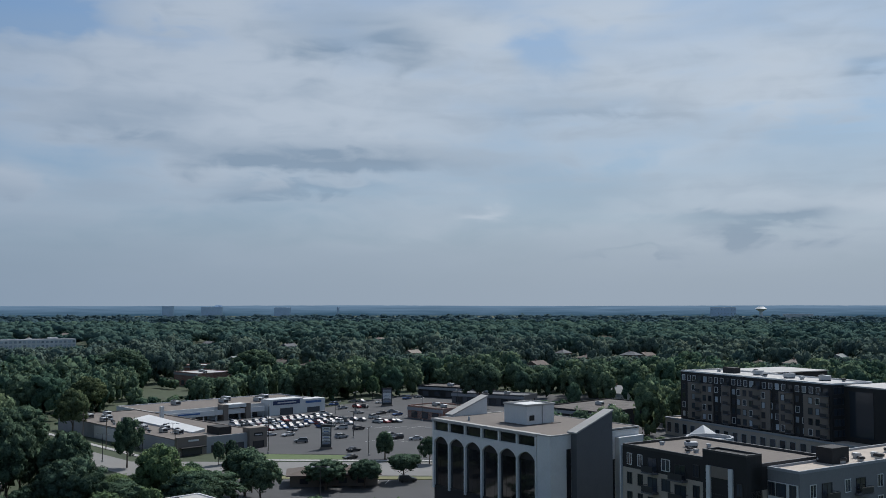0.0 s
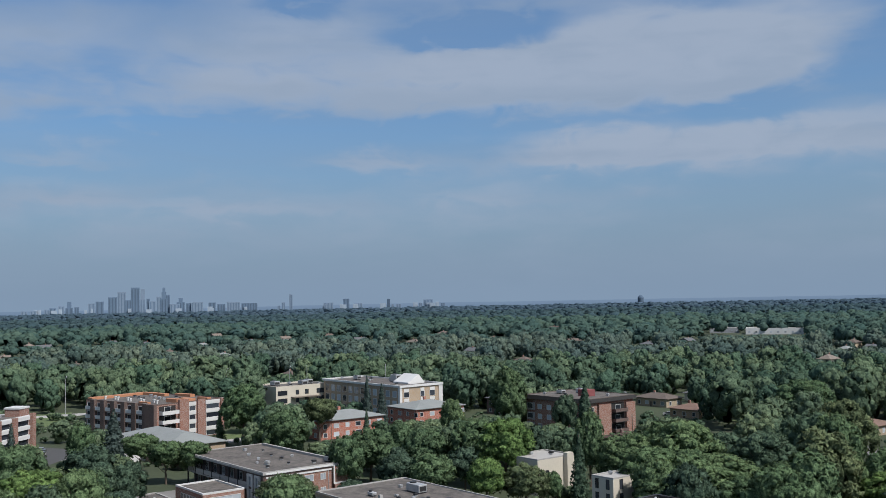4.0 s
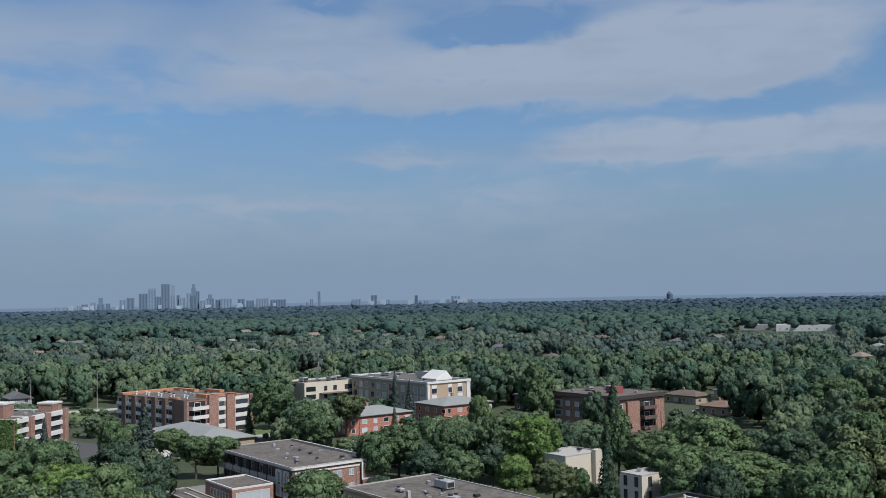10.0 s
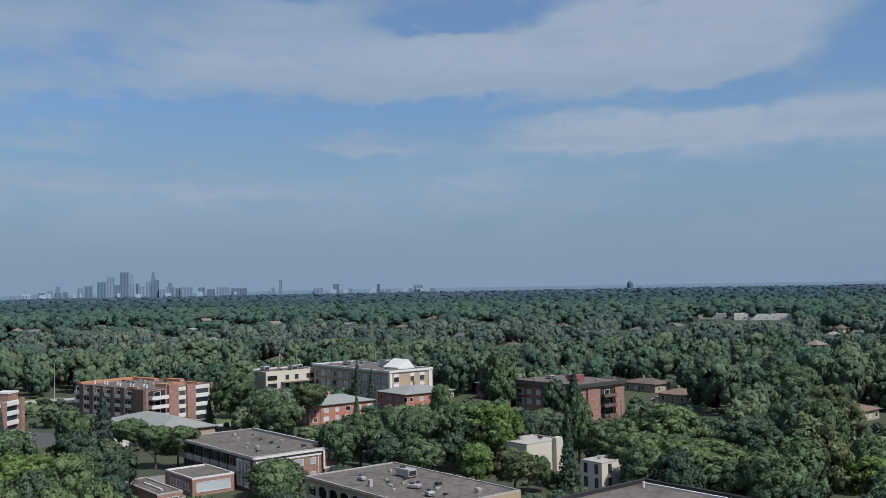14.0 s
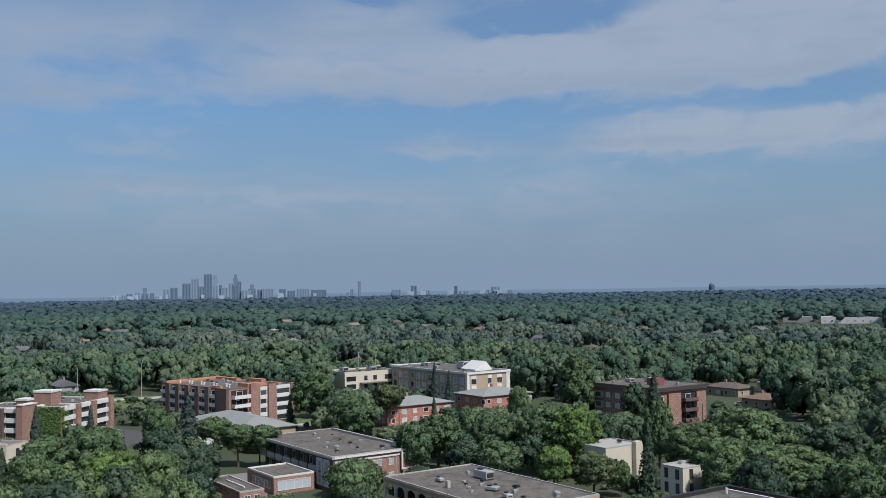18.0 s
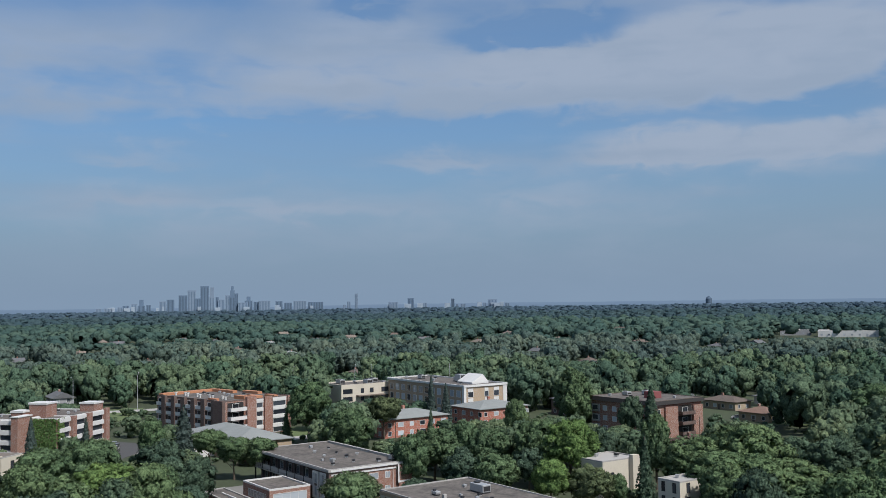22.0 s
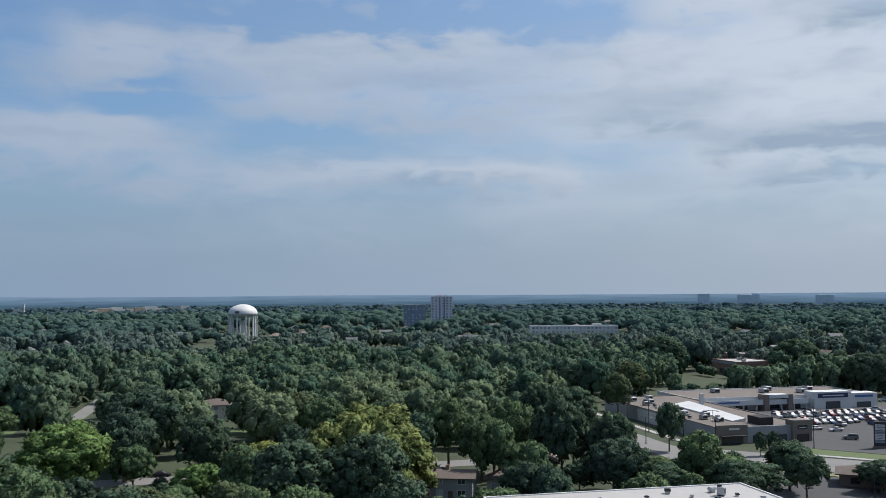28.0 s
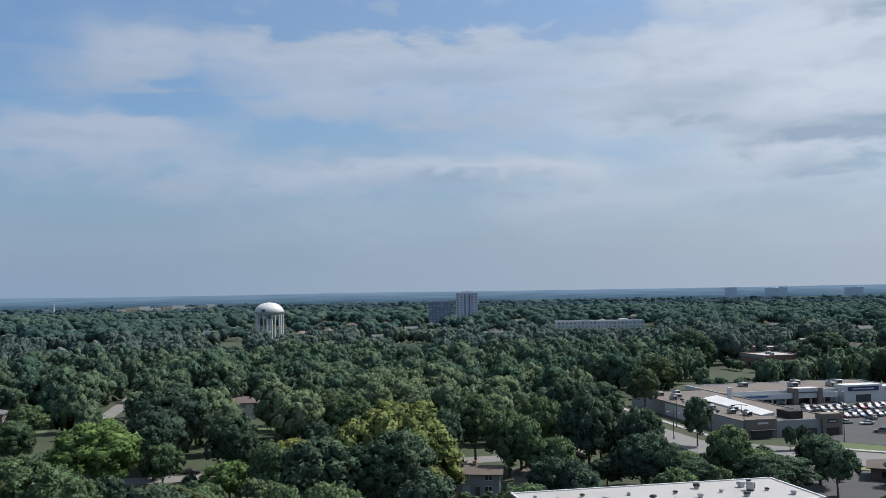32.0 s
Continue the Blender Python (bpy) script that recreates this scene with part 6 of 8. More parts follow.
def profile(pts, half, name, mat, tuck=0.0):
    """A side outline drawn across the car's width, drawn in a little at the top."""
    def make():
        bm = bmesh.new()
        zs = [z for _, z in pts]
        lo, hi = min(zs), max(zs)
        rows = []
        for side in (-1, 1):
            rows.append([bm.verts.new((x, side * (half - tuck * (z - lo) / (hi - lo)), z)) for x, z in pts])
        bm.faces.new(rows[0])
        bm.faces.new(rows[1][::-1])
        for k in range(len(pts)):
            j = (k + 1) % len(pts)
            bm.faces.new((rows[0][j], rows[0][k], rows[1][k], rows[1][j]))
        bmesh.ops.recalc_face_normals(bm, faces=bm.faces[:])
        bmesh.ops.bevel(bm, geom=bm.edges[:], offset=0.05, segments=1, affect="EDGES")
        return bm
    return kept((name, mat.name), make, mat)


def car(x, y, turn, colour, suv=False, group="parked cars"):
    c = thing("car", colour.replace("_", " ") + (" sport-utility car parked on asphalt" if suv else " saloon car parked on asphalt"), "car", x, y, 0.06, turn, group)
    if suv:
        body = [(-2.3, 0.3), (2.3, 0.3), (2.32, 0.85), (1.15, 1.08), (-2.25, 1.1), (-2.32, 0.6)]
        roof = [(-2.2, 1.08), (1.1, 1.06), (0.4, 1.68), (-1.9, 1.72)]
    else:
        body = [(-2.3, 0.28), (2.25, 0.28), (2.28, 0.66), (1.1, 0.9), (-1.7, 0.95), (-2.3, 0.9)]
        roof = [(-1.75, 0.93), (1.05, 0.88), (0.25, 1.38), (-0.95, 1.42)]
    part("body", profile(body, 0.92, "body_suv" if suv else "body", CAR_PAINT[colour], 0.05), None, c)
    part("window", profile(roof, 0.86, "cabin_suv" if suv else "cabin", CARGLASS, 0.16), None, c, "dark glazed cabin")
    top = max(z for _, z in roof)
    part("roof_panel", kept(("roofpanel", suv, colour), lambda: box(-1.7 if suv else -0.85, 0.3 if suv else 0.2, -0.66, 0.66, top - 0.04, top + 0.03, 0.02), CAR_PAINT[colour]), None, c)
    for wx in (-1.42, 1.42):
        for wy in (-0.82, 0.82):
            w = part("wheel", kept(("wheel",), lambda: tube(bmesh.new(), 0, 0, -0.11, 0.11, 0.33, 0.33, 12), RUBBER), None, c)
            w.matrix_basis = pose(wx, wy, 0.33, 90, 0, 0)


crng = np.random.default_rng(4)
CARS = ("white", "silver", "black", "grey", "white", "black", "grey", "silver", "blue", "red", "black", "white")


def car_row(x, y, direction, n, step, fill, face):
    for i in range(n):
        if crng.random() < fill:
            px, py = x + math.cos(radians(direction)) * step * i, y + math.sin(radians(direction)) * step * i
            car(px + crng.normal() * 0.15, py + crng.normal() * 0.15, face + (180 if crng.random() < 0.5 else 0) + crng.normal() * 2, CARS[crng.integers(12)], crng.random() < 0.45)


ex, ey = math.cos(radians(-46)), math.sin(radians(-46))
for k, (off, fill, n) in enumerate(((17, 0.9, 15), (22.5, 0.9, 15), (35, 0.9, 14), (40.5, 0.85, 13), (47, 0.5, 9))):
    car_row(-92 + ex * off, 372 + ey * off, 44, n, 3.1 if k < 4 else 4.2, fill, -46)
LOOSE = [(-52.3, 425.7), (-48.4, 428.1), (-43.0, 414.2), (-41.0, 442.9), (-37.2, 442.9), (-28.6, 437.8), (-37.1, 418.7), (-34.2, 418.7), (-34.5, 397.1), (-49.2, 395.1), (-43.7, 383.2), (-38.1, 372.1), (-47.2, 370.3), (-51.1, 372.1), (-34.2, 373.9), (-31.2, 372.1), (-27.1, 381.3), (-24.8, 366.8), (-21.8, 366.8), (-19.5, 368.5), (-17.4, 368.5), (-36.3, 348.5), (-30.1, 346.9), (-25.1, 395.0), (-20.8, 401.2), (-18.4, 391.0), (-34.0, 325.0), (-45.9, 314.4), (-58.8, 330.6), (-52.7, 330.6), (-62.0, 343.9), (-15.2, 323.6), (-17.5, 327.7), (-9.0, 320.9), (-27.2, 296.3), (-26.9, 282.2), (-54.2, 478.8), (-17.0, 456.0), (-11.9, 464.3)]
for i, (x, y) in enumerate(LOOSE):
    row_face = -46 if i in (4, 6, 7, 14, 15, 17, 18, 19, 20) else 44 if i % 3 else 5
    car(x, y, row_face + 180 * (i % 2), CARS[(i * 5 + 3) % 12], i % 5 in (1, 2))
for x, y, tn, col, suv in ((-22, 266, 181, "white", False), (-27, 262, 178, "silver", True), (-9, 246, 10, "black", True), (75, 352, 40, "white", True), (-98, 312, 134, "white", True), (-104, 318, 134, "silver", False),
                           (-110, 324, 134, "silver", True), (-115, 330, 134, "bright_blue", False)):
    car(x, y, tn, col, suv)


# ---- poles, signs ----
def pylon_sign(x, y, w, h, turn, panels):
    s = thing("pylon_sign", "tall dark pylon sign with pale shop panels", "sign", x, y, 0, turn)
    part("base", box(-w / 2 - 0.3, w / 2 + 0.3, -0.6, 0.6, -0.2, 0.7), TAN, s)
    part("frame", box(-w / 2, w / 2, -0.4, 0.4, 0.7, h, 0.05), BLACK, s)
    for i in range(panels):
        z0 = 1.6 + (h - 2.2) * i / panels
        part("panel", box(-w / 2 + 0.35, w / 2 - 0.35, -0.46, -0.4, z0, z0 + (h - 2.2) / panels - 0.15), WHITE if i % 3 else LIGHTGREY, s)
        part("lettering", box(-w / 4, w / 4, -0.48, -0.46, z0 + 0.25, z0 + 0.45), GREY if i % 2 else bpy.data.materials["blue_sign"], s)


pylon_sign(-36.2, 300.9, 3.2, 7.6, 12, 6)
pylon_sign(-24.7, 426.5, 4.4, 8.0, 8, 4)


def lamp_post(x, y, h, turn=0.0, arms=1, name="lamp_post", label="tall grey metal car park lamp post"):
    p = thing(name, label, "lamp post", x, y, 0, turn, "lamp posts")
    part("base", tube(bmesh.new(), 0, 0, -0.2, 0.7, 0.3, 0.28), CONCRETE, p)
    part("pole", tube(bmesh.new(), 0, 0, 0.7, h, 0.13, 0.08), BLACK, p)
    for k in range(arms):
        s = 1 if k == 0 else -1
        part("arm", box(min(0, s * 1.6), max(0, s * 1.6), -0.05, 0.05, h - 0.15, h - 0.05), BLACK, p)
        part("lamp_head", box(min(s * 1.2, s * 2.1), max(s * 1.2, s * 2.1), -0.22, 0.22, h - 0.3, h - 0.12, 0.04), METAL, p)


for x, y, h in ((-52.5, 292, 9), (-30, 325, 9), (-22, 288, 8.5), (-62, 345, 9), (-40, 360, 9), (-8, 372, 9), (10, 318, 9), (24, 350, 9), (-36, 398, 9), (6, 410, 9), (-97, 277, 8), (-84, 302, 8), (-90, 291, 8), (-78.0, 283, 8), (-28, 222, 8)):
    lamp_post(x, y, h, x * 13 % 180, 2)


def utility_pole(x, y, h=10.0, turn=0.0):
    p = thing("utility_pole", "weathered wooden utility pole with crossarm", "pole", x, y, 0, turn, "utility poles")
    part("pole", tube(bmesh.new(), 0, 0, -0.5, h, 0.17, 0.11, 8), BARK, p)
    part("crossarm", box(-1.1, 1.1, -0.06, 0.06, h - 0.9, h - 0.75), BARK, p)
    for q in (-0.9, -0.4, 0.4, 0.9):
        part("insulator", kept(("insulator",), lambda: tube(bmesh.new(), 0, 0, 0, 0.18, 0.05, 0.04, 6), METAL), None, p).matrix_basis = pose(q, 0, h - 0.75)


for x, y, tn in ((-45.5, 232, 0), (-104, 300, 40), (2, 268, 90), (-116, 313, 40), (-268, -136, 40), (-262, 2, 0), (-296, 17.5, 0), (-288, 96, 20), (-150, 300, 30), (-276, -70, 20)):
    utility_pole(x, y, 10.0, tn)


def street_lamp(x, y, h, turn):
    """A tall highway lamp with a curved arm."""
    p = thing("street_lamp", "tall grey highway lamp with a curved arm", "street lamp", x, y, 0, turn, "street lamps")
    part("pole", tube(bmesh.new(), 0, 0, -0.5, h, 0.16, 0.1), METAL, p)
    bm = bmesh.new()
    last = (0.0, h)
    for k in range(1, 8):
        a = k / 7 * math.pi * 0.55
        cur = (3.2 * math.sin(a) * 0.9, h + 1.9 * (1 - math.cos(a)) * 1.0 if a < 1.2 else h + 1.2)
        tube(bm, last[0], 0, last[1], cur[1] + 0.001, 0.07, 0.07, 5, cur[0] - last[0])
        last = cur
    part("arm", bm, METAL, p)
    part("lamp_head", box(last[0] - 0.1, last[0] + 1.0, -0.18, 0.18, last[1] - 0.1, last[1] + 0.08, 0.03), METAL, p)


for a, d, tn in ((106.6, 452, 190), (105.6, 456, 10), (101.0, 446, 190), (118.9, 440, 200), (122.3, 430, 20), (110.2, 455, 30)):
    street_lamp(*bearing(a, d), 15, tn)

# ---- streets and lawns among the houses ----
road("road", "pale suburban street between trees", ROADGREY, -276, 210, -420, 368, 6.0, 0.05, -2)
road("road", "pale suburban street", ROADGREY, -262, 84, -345, 164, 10, 0.05, 1)
road("road", "pale suburban street", ROADGREY, -252, 92, -330, 74, 9, 0.056, 1)
road("road", "shaded street under trees", ROADGREY, -196, 150, -120, 232, 9, 0.05, 1)
road("road", "suburban street with verge", CONCRETE, -362, -246, -400, -188, 9, 0.05, 1)
road("road", "narrow drive between apartment blocks", ROADGREY, -246, -160, -296, -150, 9, 0.05, 1)
road("road", "narrow drive between apartment blocks", CONCRETE, -300, -122, -344, -84, 7, 0.05, 1)
road("road", "concrete back lane", CONCRETE, -278, -6, -302, 24, 6, 0.05, 1)
road("road", "concrete back lane", CONCRETE, -300, -40, -284, -12, 7, 0.054, 1)
for pts in (((-300, 215), (-280, 195), (-296, 178), (-318, 196)), ((-225, 220), (-205, 236), (-222, 250), (-236, 234)),
            ((-120, 262), (-100, 266), (-98, 275), (-122, 274)), ((-265, -55), (-240, -40), (-250, -25), (-275, -42)), ((-395, -215), (-380, -235), (-340, -215), (-350, -195)), ((-405, 50), (-360, 45), (-355, 70), (-410, 75)),
            ((-345, -115), (-335, -125), (-310, -118), (-318, -100))):
    sheet("lawn", "mown green lawn between trees", LAWN, pts, 0.04)
sheet("driveway", "worn asphalt yard beside a low annex", ROADGREY, [(-222.0, -103.2), (-231.6, -93.4), (-193.7, -78.1), (-191.3, -90.2)], 0.05)
sheet("driveway", "pale concrete drive under trees", CONCRETE, [(-219.2, -156.9), (-252.7, -151.1), (-226.0, -134.3), (-198.0, -140.1)], 0.05)
sheet("driveway", "pale worn concrete drive at a street corner", CONCRETE, [(-281.6, 84.5), (-293.0, 96.2), (-291.8, 103.3), (-262.8, 93.0), (-252.0, 85.0), (-264.3, 81.7)], 0.07)
sheet("road", "pale street leading to the church car park", ROADGREY, [(-290.1, 105.5), (-297.2, 115.9), (-308.7, 131.0), (-318.4, 137.3), (-318.0, 126.3), (-300.7, 107.5)], 0.066)
sheet("parking_lot", "small paved church car park", ROADGREY, [(-285, 100), (-262, 122), (-280, 140), (-306, 120)], 0.06)
sheet("parking_lot", "small paved car park between trees", ASPHALT, [(-296, -172), (-270, -166), (-262, -150), (-290, -152)], 0.06)
for x, y, tn, col in ((-305.4, 119.6, 40, "bright_blue"), (-308.1, 122.8, 40, "bright_blue"), (-311.0, 125.8, 40, "white"), (-298.1, 118.3, 40, "white"), (-312.3, 128.7, 40, "black"), (-184, 170, 46, "black"), (-286, -166, 20, "silver"), (-282, -163, 20, "grey"), (-278, -161, 20, "white"), (-375, 36, 80, "white")):
    car(x, y, tn, col, col == "blue")


# ---- church and houses ----
def church():
    b = House("church", "small church with steep red-brown gable roof and tan brick walls", -248.9, 136.2, G, 9.8, 24.0, 4.4, "church")
    plot(-251.5, 133.5, G, 14, 24, 2)
    R = b.root
    b.wall(TANBRICK)
    bm = bmesh.new()
    a = [bm.verts.new(p) for p in ((0.12, 0.0, 4.2), (9.68, 0.0, 4.2), (4.9, 0.0, 9.0))]
    c = [bm.verts.new((v.co.x, 23.9, v.co.z)) for v in a]
    bm.faces.new(a)
    bm.faces.new(c[::-1])
    for k in range(3):
        bm.faces.new((a[k], c[k], c[(k + 1) % 3], a[(k + 1) % 3]))
    part("gable", bm, LIGHTGREY, R, "grey boarded gable")
    for s in (-1, 1):
        bm = bmesh.new()
        v = [bm.verts.new(p) for p in ((4.9, -1.6, 9.4), (4.9 + s * 5.8, -1.6, 3.6), (4.9 + s * 5.8, 25.0, 3.6), (4.9, 25.0, 9.4))]
        w = [bm.verts.new((q.co.x, q.co.y, q.co.z + 0.28)) for q in v]
        bm.faces.new(v)
        bm.faces.new(w)
        for k in range(4):
            bm.faces.new((v[k], v[(k + 1) % 4], w[(k + 1) % 4], w[k]))
        bmesh.ops.recalc_face_normals(bm, faces=bm.faces[:])
        part("roof", bm, REDSHINGLE, R)
    part("window", box(3.6, 6.2, -0.1, -0.003, 4.4, 7.6), DARK, R, "dark gable window")
    for dx, dz, h in ((-0.7, 0.6, 1.9), (0.0, 0.2, 2.6), (0.7, 0.6, 1.9)):
        part("emblem", box(4.9 + dx - 0.14, 4.9 + dx + 0.14, -0.16, -0.1, 4.6 + dz, 4.6 + dz + h), WHITE, R)
    windows_row(b, "E", 2, 22, 5, 1.2, 1.0, 2.2, GLASS, DARK)
    part("bell_tower", box(-4.4, -0.6, 5, 8.5, -0.6, 7.4), TANBRICK, R, "square tan brick pierced tower")
    for i in range(3):
        for k in range(4):
            part("slot", box(-4.0 + i * 1.2, -3.5 + i * 1.2, 4.94, 4.997, 2.0 + k * 1.3, 2.7 + k * 1.3), DARK, R)
    wing = House("church_hall", "low church hall with pale gravel roof", -288, 118.5, G, 32, 20, 4.0, "building")
    plot(-288, 118.5, G, 32, 20, 1)
    wing.wall(TANBRICK)
    wing.flat_roof(GRAVEL, TAN, rise=0.35, over=0.6, t=0.6)
    windows_row(wing, "E", 1, 19, 4, 1.0, 2.2, 1.6)
    windows_row(wing, "S", 1, 31, 6, 1.0, 2.2, 1.6)
    w2 = House("church_hall", "church hall wing with brown gable roof", -272, 121, G, 14, 16, 3.8, "building")
    w2.wall(TANBRICK)
    w2.hip_roof(BROWNSHINGLE, rise=2.4, over=0.8, gable=True)
    plot(-272, 121, G, 14, 16, 1)


church()



def home(x, y, turn, L, W, h, wall, roof, label, gable=False, garage=False, rise=1.9):
    b = House("house", label, x, y, turn, L, W, h, "house", "suburban houses")
    plot(x, y, turn, L, W, 2.5)
    b.wall(wall)
    b.hip_roof(roof, rise=rise, over=0.7, gable=gable)
    if gable:
        bm = bmesh.new()
        for yy in (0.02, W - 0.02) if L < W else ():
            bm.faces.new([bm.verts.new(p) for p in ((0.05, yy, h - 0.1), (L - 0.05, yy, h - 0.1), (L / 2, yy, h + rise * 0.86))])
        for xx in (0.02, L - 0.02) if L >= W else ():
            bm.faces.new([bm.verts.new(p) for p in ((xx, 0.05, h - 0.1), (xx, W - 0.05, h - 0.1), (xx, W / 2, h + rise * 0.86))])
        part("gable", bm, wall, b.root)
    storeys = (0.9,) if h < 4 else (0.9, 3.6)
    for z in storeys:
        for f, n in (("S", L), ("E", W)):
            k = max(2, int(n / 4))
            for i in range(k):
                if not (garage and f == "S" and i == k - 1 and z < 1):
                    b.window(f, n * (i + 0.5) / k, z, 1.6 if i % 2 else 1.2, 1.3, CURTAIN if (i + len(label)) % 2 else GLASS, WHITE)
    part("door", box(L * 0.5 - 0.5, L * 0.5 + 0.5, -0.08, -0.003, 0, 2.05), BROWNSHINGLE, b.root)
    if garage:
        part("garage_door", box(L - 4.2, L - 1.0, -0.06, -0.003, 0, 2.2), WHITE, b.root)
    part("chimney", box(L * 0.35, L * 0.35 + 0.8, W * 0.5 - 0.4, W * 0.5 + 0.4, h + rise * 0.5, h + rise + 0.9), BRICK, b.root)
    return b


home(-341.0, 162.4, G, 14.5, 10, 5.6, surface("blue_siding", (0.15, 0.19, 0.24), 0.7), SHINGLE, "two-storey blue-sided house with grey hipped roof", rise=1.8)
home(-348, 183, G, 13, 9, 3.2, CREAM, SHINGLE, "low cream house with grey hipped roof")
home(-331, 194, G, 17, 10, 3.2, TAN, SHINGLE, "long low tan house with grey hipped roof")
home(-416, 176, G, 14, 10, 5.4, STUCCO, PALESHINGLE, "pale two-storey house with light grey roof")
home(-402, 150, G, 11, 9, 3.2, CREAM, BROWNSHINGLE, "low cream house with brown roof")
home(-322, 82, G, 11, 16, 3.2, BUFF, TERRACOTTA, "low buff brick house with terracotta roof")
home(-328, 120, G, 13, 9, 3.0, LIGHTGREY, SHINGLE, "low grey house shaded by a large tree")
home(-243, 74, G, 12, 9, 2.8, GREY, SHINGLE, "small garage-like house with dark shingle roof", True, True, 1.4)
home(-253, 250, G, 13, 10, 5.4, CREAM, BROWNSHINGLE, "two-storey cream house with brown roof")
home(-226, 216, G, 12, 9, 3.2, CREAM, SHINGLE, "low cream house among trees")
home(-112.2, 179.6, 24, 9.6, 8.0, 4.8, LIGHTGREY, BROWNSHINGLE, "two-storey grey-brown house with low brown gable roof", True, False, 1.3)
home(-104.5, 192.0, 26, 7, 7, 3.2, CREAM, TAN, "low cream house with tan roof")
home(-103, 210, 26, 7, 8, 4.2, CREAM, BROWNSHINGLE, "small cream house with brown gable roof", True)
home(-116, 258, 26, 12, 9, 3.0, LIGHTGREY, SHINGLE, "low pale house with blue-grey hipped roof")
home(-296, 8.5, G, 7, 11, 2.8, LIGHTGREY, REDSHINGLE, "grey garage with red-brown roof", False, True, 1.5)
home(-412, 26, G, 16, 10, 3.4, BUFF, BROWNSHINGLE, "long buff house with brown hipped roof")
home(-372, 36, G, 13, 11, 3.2, TANBRICK, TERRACOTTA, "low tan house with reddish hipped roof")
home(-432, 8, G, 13, 9, 3.4, STUCCO, SHINGLE, "white house with dark blue-grey roof")
home(-430, 48, G, 15, 10, 3.2, CREAM, SHINGLE, "cream house with grey roof among trees")
home(-312, 52, G, 14, 10, 3.0, BUFF, TAN, "low buff house with tan roof")
home(-387.6, -258.2, G, 12, 9, 5.4, LIGHTGREY, SHINGLE, "two-storey grey house with gable roof", True, rise=2.4)
home(-470, -170, G, 13, 9, 3.4, CREAM, BROWNSHINGLE, "cream house with brown gable roof", True, rise=2.2)
home(-452, -190, G, 14, 10, 3.2, CREAM, BROWNSHINGLE, "cream house with brown roof")
home(72, 436, -46, 11, 8, 5.2, WHITE, MEMBRANE, "white house with steep grey gable roof", True, rise=3.2)
home(-445, -142, G, 14, 9, 3.4, STUCCO, SHINGLE, "white house with dark grey roof")
home(-236, 186, G, 12, 9, 3.2, CREAM, SHINGLE, "cream house hidden in trees")

# scattered houses further out, their roofs just above the trees
hrng = np.random.default_rng(23)
WALLS, ROOFS = (CREAM, STUCCO, LIGHTGREY, TAN, WHITE, BUFF), (SHINGLE, BROWNSHINGLE, PALESHINGLE, SHINGLE, TAN)
WORDS = ("cream", "pale", "grey", "tan", "white", "buff")
for i in range(125):
    a = hrng.random() * 150 - 24 if i < 95 else 36 + 26 * hrng.random()
    d = 430 + 900 * hrng.random() ** 0.8
    if 45 < a < 75 and hrng.random() < 0.3:
        d = 700 + 500 * hrng.random()
    if -12 < a < 22 and d < 640 or 47 < a < 54 and d < 600:
        continue
    x, y = bearing(a, d)
    if tallest(x, y, 9) < 99:
        continue
    k = int(hrng.integers(6))
    tall = hrng.random() < 0.45
    home(x, y, G if hrng.random() < 0.5 else G - 90, 10 + 6 * hrng.random(), 8 + 2 * hrng.random(), 5.4 if tall else 3.2, WALLS[k], ROOFS[int(hrng.integers(5))],
         ("two-storey " if tall else "low ") + WORDS[k] + " suburban house with shingle roof among trees", hrng.random() < 0.5, rise=2.0 + hrng.random())
    e = math.degrees(math.atan2((5.2 if tall else 3.4) - EYE + 3 * hrng.random(), d))
    w = math.degrees(5.0 / d)
    open_view(a - w - 0.2, a + w, e, d)


# ---- far landmarks ----
def water_tower(x, y, top, r, legs=True):
    t = thing("water_tower", "white water tower with domed tank on a ring of legs", "water tower", x, y, 0)
    bm = bmesh.new()
    prof = [(0.02, top), (0.35, top - 0.5), (0.62, top - 1.6), (0.85, top - 3.4), (0.97, top - 5.2), (1.0, top - 6.8), (0.99, top - 8.0), (0.92, top - 9.0), (0.6, top - 9.9), (0.2, top - 10.3), (0.02, top - 10.4)]
    n = 40
    rows = [[bm.verts.new((q * r * math.cos(i * math.tau / n), q * r * math.sin(i * math.tau / n), z)) for i in range(n)] for q, z in prof]
    for k in range(len(prof) - 1):
        for i in range(n):
            bm.faces.new((rows[k][i], rows[k + 1][i], rows[k + 1][(i + 1) % n], rows[k][(i + 1) % n])).smooth = True
    part("tank", bm, WHITE, t)
    for i in range(10):
        a = i * math.tau / 10
        part("leg", tube(bmesh.new(), r * 0.93 * math.cos(a), r * 0.93 * math.sin(a), -0.5, top - 9.2, 0.62, 0.62, 10), WHITE, t)
    part("riser", tube(bmesh.new(), 0, 0, -0.5, top - 12.5, 1.3, 1.3, 12), WHITE, t)
    bm = bmesh.new()
    for i in range(n):
        a0, a1 = i * math.tau / n, (i + 1) * math.tau / n
        q = [bm.verts.new((r * s * math.cos(a), r * s * math.sin(a), z)) for s, z in ((1.0, top - 7.6), (1.05, top - 7.6), (1.05, top - 7.3)) for a in (a0, a1)]
        bm.faces.new((q[0], q[1], q[3], q[2]))
        bm.faces.new((q[2], q[3], q[5], q[4]))
    part("walkway", bm, LIGHTGREY, t)
    part("lettering", box(-1.6, 1.6, -0.3, 0, 0, 1.6), GREY, t).matrix_basis = pose(r * 1.0 * math.sin(radians(20)), -r * 1.0 * math.cos(radians(20)), top - 6.8, 0, 0, 20)


